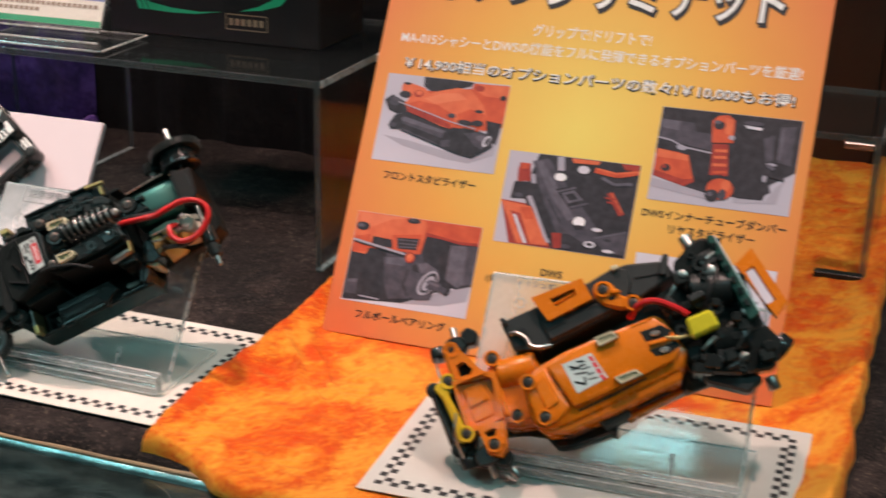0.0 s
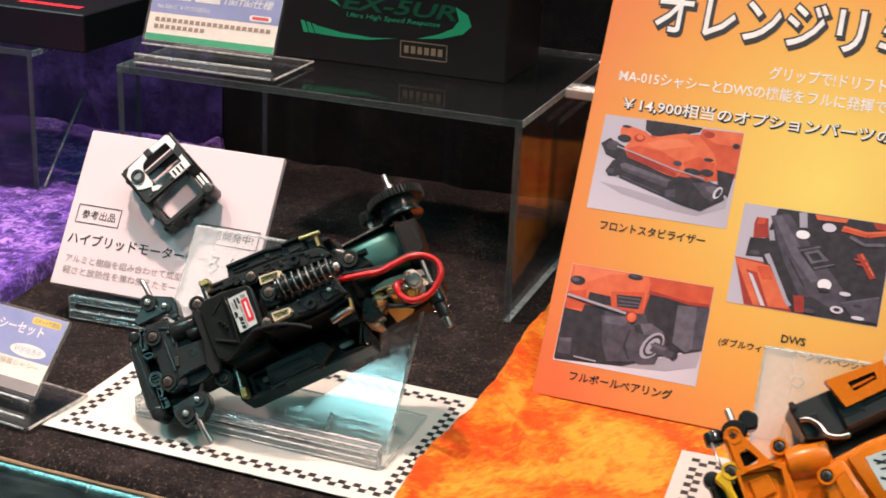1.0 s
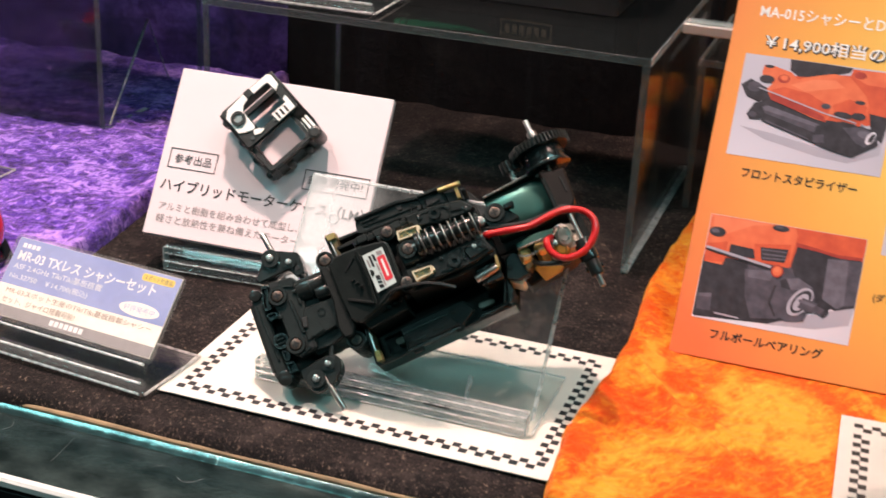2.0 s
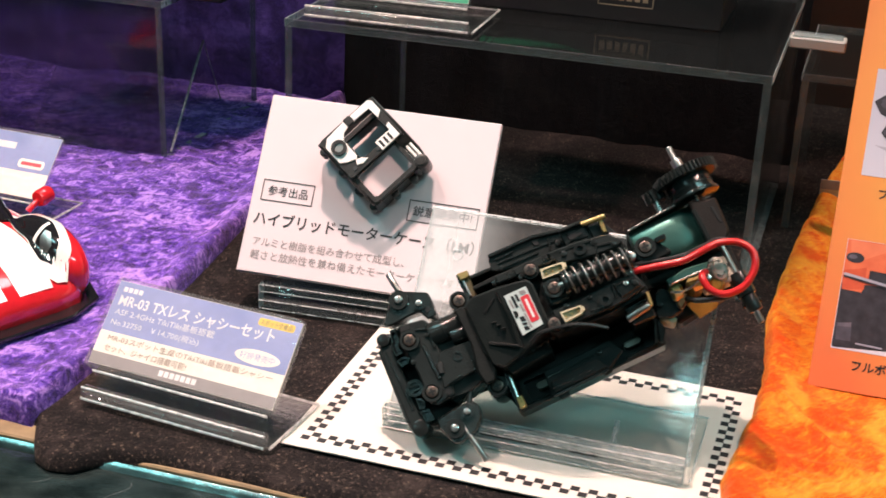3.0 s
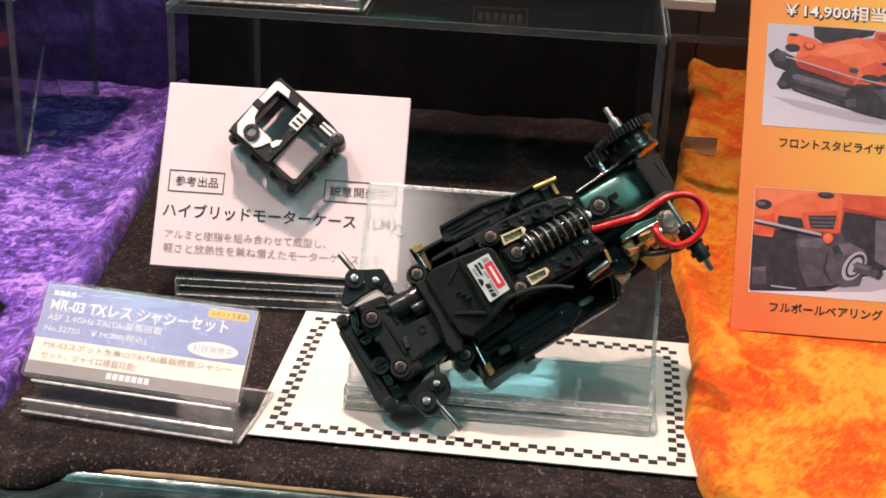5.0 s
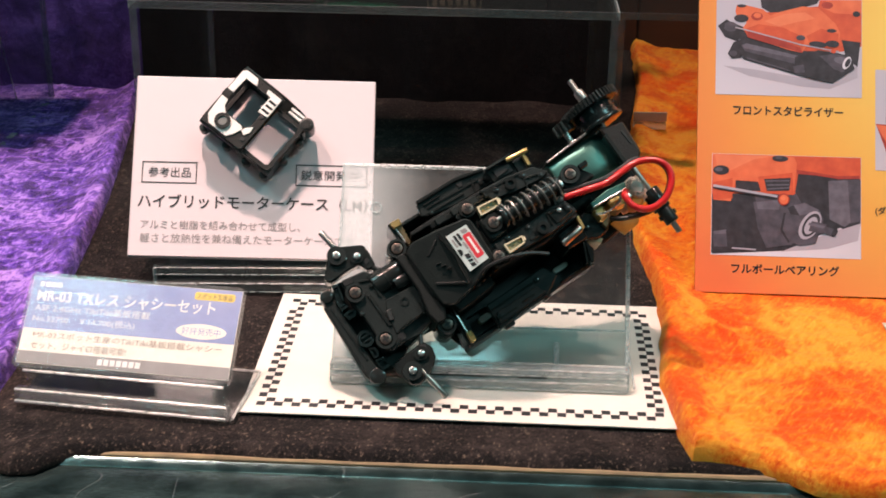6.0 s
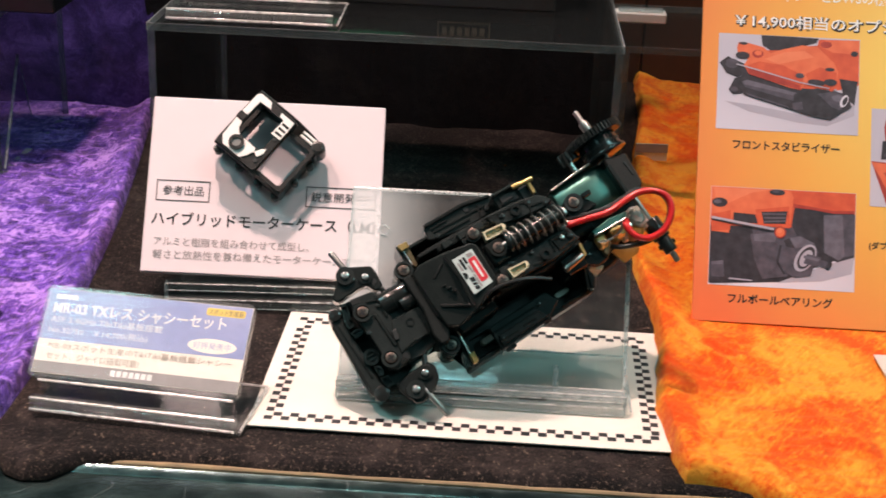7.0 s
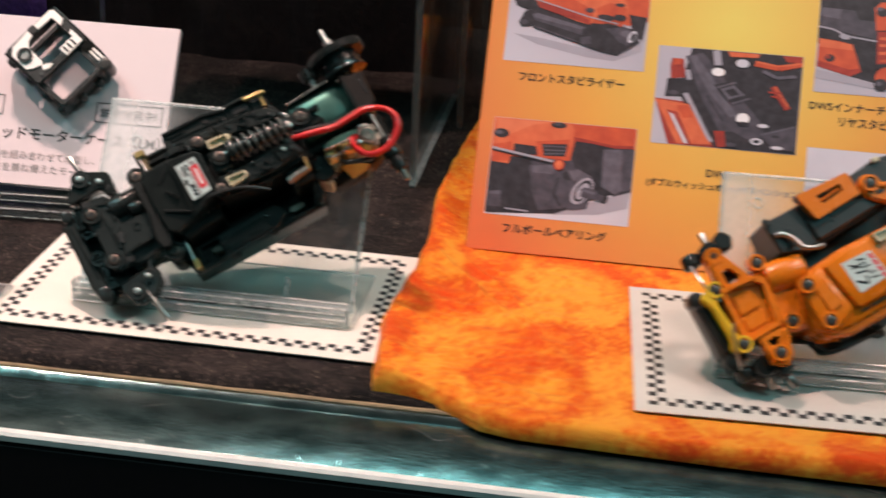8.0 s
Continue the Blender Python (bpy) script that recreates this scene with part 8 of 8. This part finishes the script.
P("crystal", prism([(73.7, 1.5), (82.4, 2.2), (83.6, -4.2), (73.6, -5.4)], 0.6, 6.0, 0.9), YELLOW_TAPE, oc, "yellow film wrapped block")
for x, y, z, r in ((86.6, 15.4, 0.6, 2.1), (93.4, -1.6, 0.4, 1.8), (78, 17.0, -0.2, 1.6), (88.0, -14.6, -3.0, 1.7)):
    P("ball_stud", rod((x, y, z - 2), (x, y, z + 1.6), r, n=16, bevel=0.7), STEEL, oc, "bright steel ball stud")
for k in range(7):
    x, y = 71 + 3.6 * k, (-9.0, 16.0, 6.5, -13.0, 20.0, -5.0, -16.5)[k]
    P("small_bracket", prism(round_rect(x, y - 2, x + 4.4, y + 2, 0.7), -6, 0.4 + 0.5 * (k % 3), 0.4), PLASTIC_MATT, oc)
rng = random.Random(7)
for k in range(34):
    x, y = rng.uniform(69, 97), rng.uniform(-19, 23)
    z = rng.uniform(-1.6, 3.0) + (2.6 if 76 < x < 90 and -2 < y < 14 else 0.0)
    a = rng.choice((-22, -8, 10, 68))
    w, h = rng.uniform(1.4, 4.2), rng.uniform(1.0, 2.6)
    if k % 4 == 3:
        P("link_rod", rod((x - w, y - h, z), (x + w, y + h, z + rng.uniform(-1, 1)), rng.uniform(0.5, 1.0), n=10, bevel=0.2), STEEL if k % 8 == 7 else PLASTIC, oc)
    elif k % 4 == 2:
        P("small_collar", ring_plate(oval(x, y, h, h, 14), oval(x, y, h * 0.5, h * 0.5, 14), z - 3, z + 0.8), PLASTIC_MATT, oc)
    else:
        ca, sa = math.cos(radians(a)), math.sin(radians(a))
        P("small_bracket", prism([(x + u * ca - v * sa, y + u * sa + v * ca) for u, v in ((-w, -h), (w, -h), (w, h * 0.4), (w * 0.3, h), (-w, h))], z - 4, z + 0.6, 0.35), PLASTIC if k % 3 else GREY_PLASTIC, oc)
P("red_wire", tube(smooth_path([(57.0, 9.0, -2.0), (60.3, 11.1, 1.0), (64.0, 11.6, 2.6), (68.0, 10.0, 3.2), (72.0, 6.6, 3.4), (75.2, 3.2, 3.0)], 8), 1.1), RED_WIRE, oc, "red insulated wire")
P("black_wire", tube(smooth_path([(80, 2, 2), (84, 8, 3.4), (88, 13, 2.6), (90, 19, 1.0)], 8), 0.6), BLACK_WIRE, oc)
P("solder_wire", tube(smooth_path([(66, -2.0, 3.4), (70, -3.4, 4.0), (75, -3.6, 2.0)], 6), 0.6), BRASS, oc)
for x, y, z in ((-2.7, 17.8, -2.2), (2.7, -17.8, 2.8), (-6.7, 7.8, -2.0), (-5.6, -11.0, -1.4), (9.5, 11.0, -3.6), (19.1, -1.8, 3.0), (21.1, -14.5, 3.0), (12.1, -9.9, -3.4), (51.8, 20.4, 1.6), (59.8, 13.0, 1.4)):
    screw(oc, x, y, z - 0.9, 1.6, SCREW)
    P("screw_hole", rod((x, y, z - 3.0), (x, y, z - 0.9), 2.0, n=18), BLACK_WIRE, oc)
    P("screw_ring", ring_plate(oval(x, y, 2.7, 2.7, 20), oval(x, y, 1.95, 1.95, 20), z - 3.4, z + 0.1), ORANGE_PLASTIC if abs(x + 6) > 1.6 else YELLOW_PLASTIC, oc)

# ---- red and white model car ----
car = thing("model_car", at(-170, 60, 1.2, 64), "red and white model sports car body on purple velvet", "model car")


def loft(sections, name, mat, parent, label=""):
    """Skin through cross-sections given as (y, half width, low, high, crown)."""
    bm = bmesh.new()
    rows, n = [], 16
    for y, hw, lo, hi, pw in sections:
        row = []
        for k in range(n + 1):
            a = math.pi * k / n
            cx, cz = math.cos(a), math.sin(a)
            row.append(bm.verts.new((hw * math.copysign(abs(cx) ** pw, cx), y, lo + (hi - lo) * abs(cz) ** pw)))
        rows.append(row)
    for r, s in zip(rows, rows[1:]):
        for k in range(n):
            bm.faces.new((r[k], r[k + 1], s[k + 1], s[k]))
    bm.faces.new(rows[0][::-1])
    bm.faces.new(rows[-1])
    return part(name, bm, mat, parent, label, 50)


loft([(-62, 16, 3, 8, 0.6), (-60, 26, 2.5, 12, 0.6), (-52, 33, 2.5, 18, 0.55), (-38, 36.5, 2.5, 23, 0.5), (-20, 37, 2.5, 25, 0.5), (0, 35.5, 2.5, 26, 0.5), (40, 36.5, 2.5, 28, 0.5), (66, 35, 3, 28, 0.5), (78, 31, 4, 25, 0.55)], "body", CAR_RED, car)
for side in (1, -1):
    bm = bmesh.new()
    bmesh.ops.create_uvsphere(bm, u_segments=28, v_segments=14, radius=1.0)
    bmesh.ops.transform(bm, matrix=Matrix.Translation((27.5 * side, -36, 12)) @ Matrix.Diagonal((10.6, 24, 15.5, 1)), verts=bm.verts)
    part("front_wing", bm, CAR_RED, car, "", 60)
loft([(-22, 24, 23, 26, 0.6), (-6, 27, 23, 36, 0.5), (12, 26, 23, 41, 0.5), (34, 25, 23, 40, 0.5), (60, 22, 23, 29, 0.6)], "cabin_glass", CAR_GLASS, car)
loft([(4, 22, 38, 41.6, 0.6), (14, 23, 38, 42.4, 0.5), (36, 22, 37, 41.4, 0.5), (44, 20, 35, 39, 0.6)], "roof", CAR_RED, car)
part("front_splitter", prism([(-40, -44), (-34, -60), (-18, -68), (18, -68), (34, -60), (40, -44)], 1.0, 3.0, 0.6), CAR_GLASS, car, "black front splitter")
part("side_skirt", box(34, 38.5, -30, 46, 1.0, 4.4, 0.6), CAR_GLASS, car)
BODY = [(-62, 16, 3, 8), (-60, 26, 2.5, 12), (-52, 33, 2.5, 18), (-38, 36.5, 2.5, 23), (-20, 37, 2.5, 25), (0, 35.5, 2.5, 26)]


def skin(x, y):
    """Height of the bonnet or front wing at a spot."""
    hw, lo, hi = (float(np.interp(y, [r[0] for r in BODY], [r[k] for r in BODY])) for k in (1, 2, 3))
    top = lo + (hi - lo) * max(0.0, 1 - (min(1.0, abs(x) / hw)) ** 4) ** 0.25
    q = 1 - ((abs(x) - 27.5) / 10.6) ** 2 - ((y + 36) / 24) ** 2
    return max(top, 12 + 15.5 * math.sqrt(q)) if q > 0 else top


def skin_patch(name, centre, halves, mat, parent, lift, label=""):
    """A shaped panel that follows the body: centre line x(y) and half width(y) over a span of y."""
    bm = bmesh.new()
    n, rows = 10, []
    y0, y1 = halves[0][0], halves[-1][0]
    for j in range(25):
        y = y0 + (y1 - y0) * j / 24
        c = float(np.interp(y, [p[0] for p in centre], [p[1] for p in centre]))
        h = float(np.interp(y, [p[0] for p in halves], [p[1] for p in halves]))
        rows.append([bm.verts.new((sgn * (c - h + 2 * h * i / n), y, skin(c - h + 2 * h * i / n, y) + lift)) for i in range(n + 1)])
    for r, t in zip(rows, rows[1:]):
        for i in range(n):
            bm.faces.new((r[i], r[i + 1], t[i + 1], t[i]))
    return part(name, bm, mat, parent, label, 60)


for sgn in (1, -1):
    s = sgn
    skin_patch("bonnet_panel", [(-60, 9), (-22, 12)], [(-60, 6.5), (-50, 7.5), (-30, 7.0), (-18, 5.0)], CAR_WHITE, car, 0.35, "white bonnet panel")
    skin_patch("headlight_surround", [(-57, 20), (-40, 25), (-18, 24)], [(-59, 2), (-55, 6.4), (-44, 7.2), (-30, 5.6), (-16, 1.0)], CAR_WHITE, car, 0.5, "white headlight surround")
    h = skin_patch("headlight", [(-57, 19.4), (-40, 23.4), (-20, 22.6)], [(-53, 1.0), (-50, 4.4), (-42, 5.0), (-30, 3.8), (-20, 0.8)], CAR_GLASS, car, 0.8, "dark headlight under a clear cover")
    skin_patch("reflector", [(-50, 20.5), (-42, 23.0)], [(-49.6, 1.4), (-46, 2.6), (-43.4, 1.2)], STEEL, h, 1.1)
    skin_patch("light_strip", [(-42, 23.0), (-38, 24.0)], [(-42.4, 3.6), (-40.8, 3.6)], CAR_WHITE, h, 1.1)
    m = part("door_mirror", rod((37.0 * s, -16, 27), (43.5 * s, -14.5, 28), 3.4, n=16, bevel=1.2), CAR_RED, car)
    part("mirror_arm", rod((33 * s, -15, 23), (38 * s, -15.5, 26.5), 1.2), CAR_RED, m)
    for y in (-38, 44):
        r = 9.6 if y < 0 else 11.8
        w = part("wheel", rod((22 * s, y, r + 0.2), (32.8 * s, y, r + 0.2), r, n=28, bevel=1.2), PLASTIC_MATT, car)
        part("rim", rod((32.7 * s, y, r + 0.2), (33.3 * s, y, r + 0.2), r * 0.7, n=24), STEEL, w)

# ---- boards of the back wall and the floor edge, piece by piece ----
plank = mesh_of("wall_board", box(0, 46.5, 0, 4, 0, 640, 0.8), WOOD)
for k in range(36):
    b = new("wall_board", plank)
    b.parent = back
    b.location = ((-690 + k * 47) * MM, 447.6 * MM, -25 * MM)
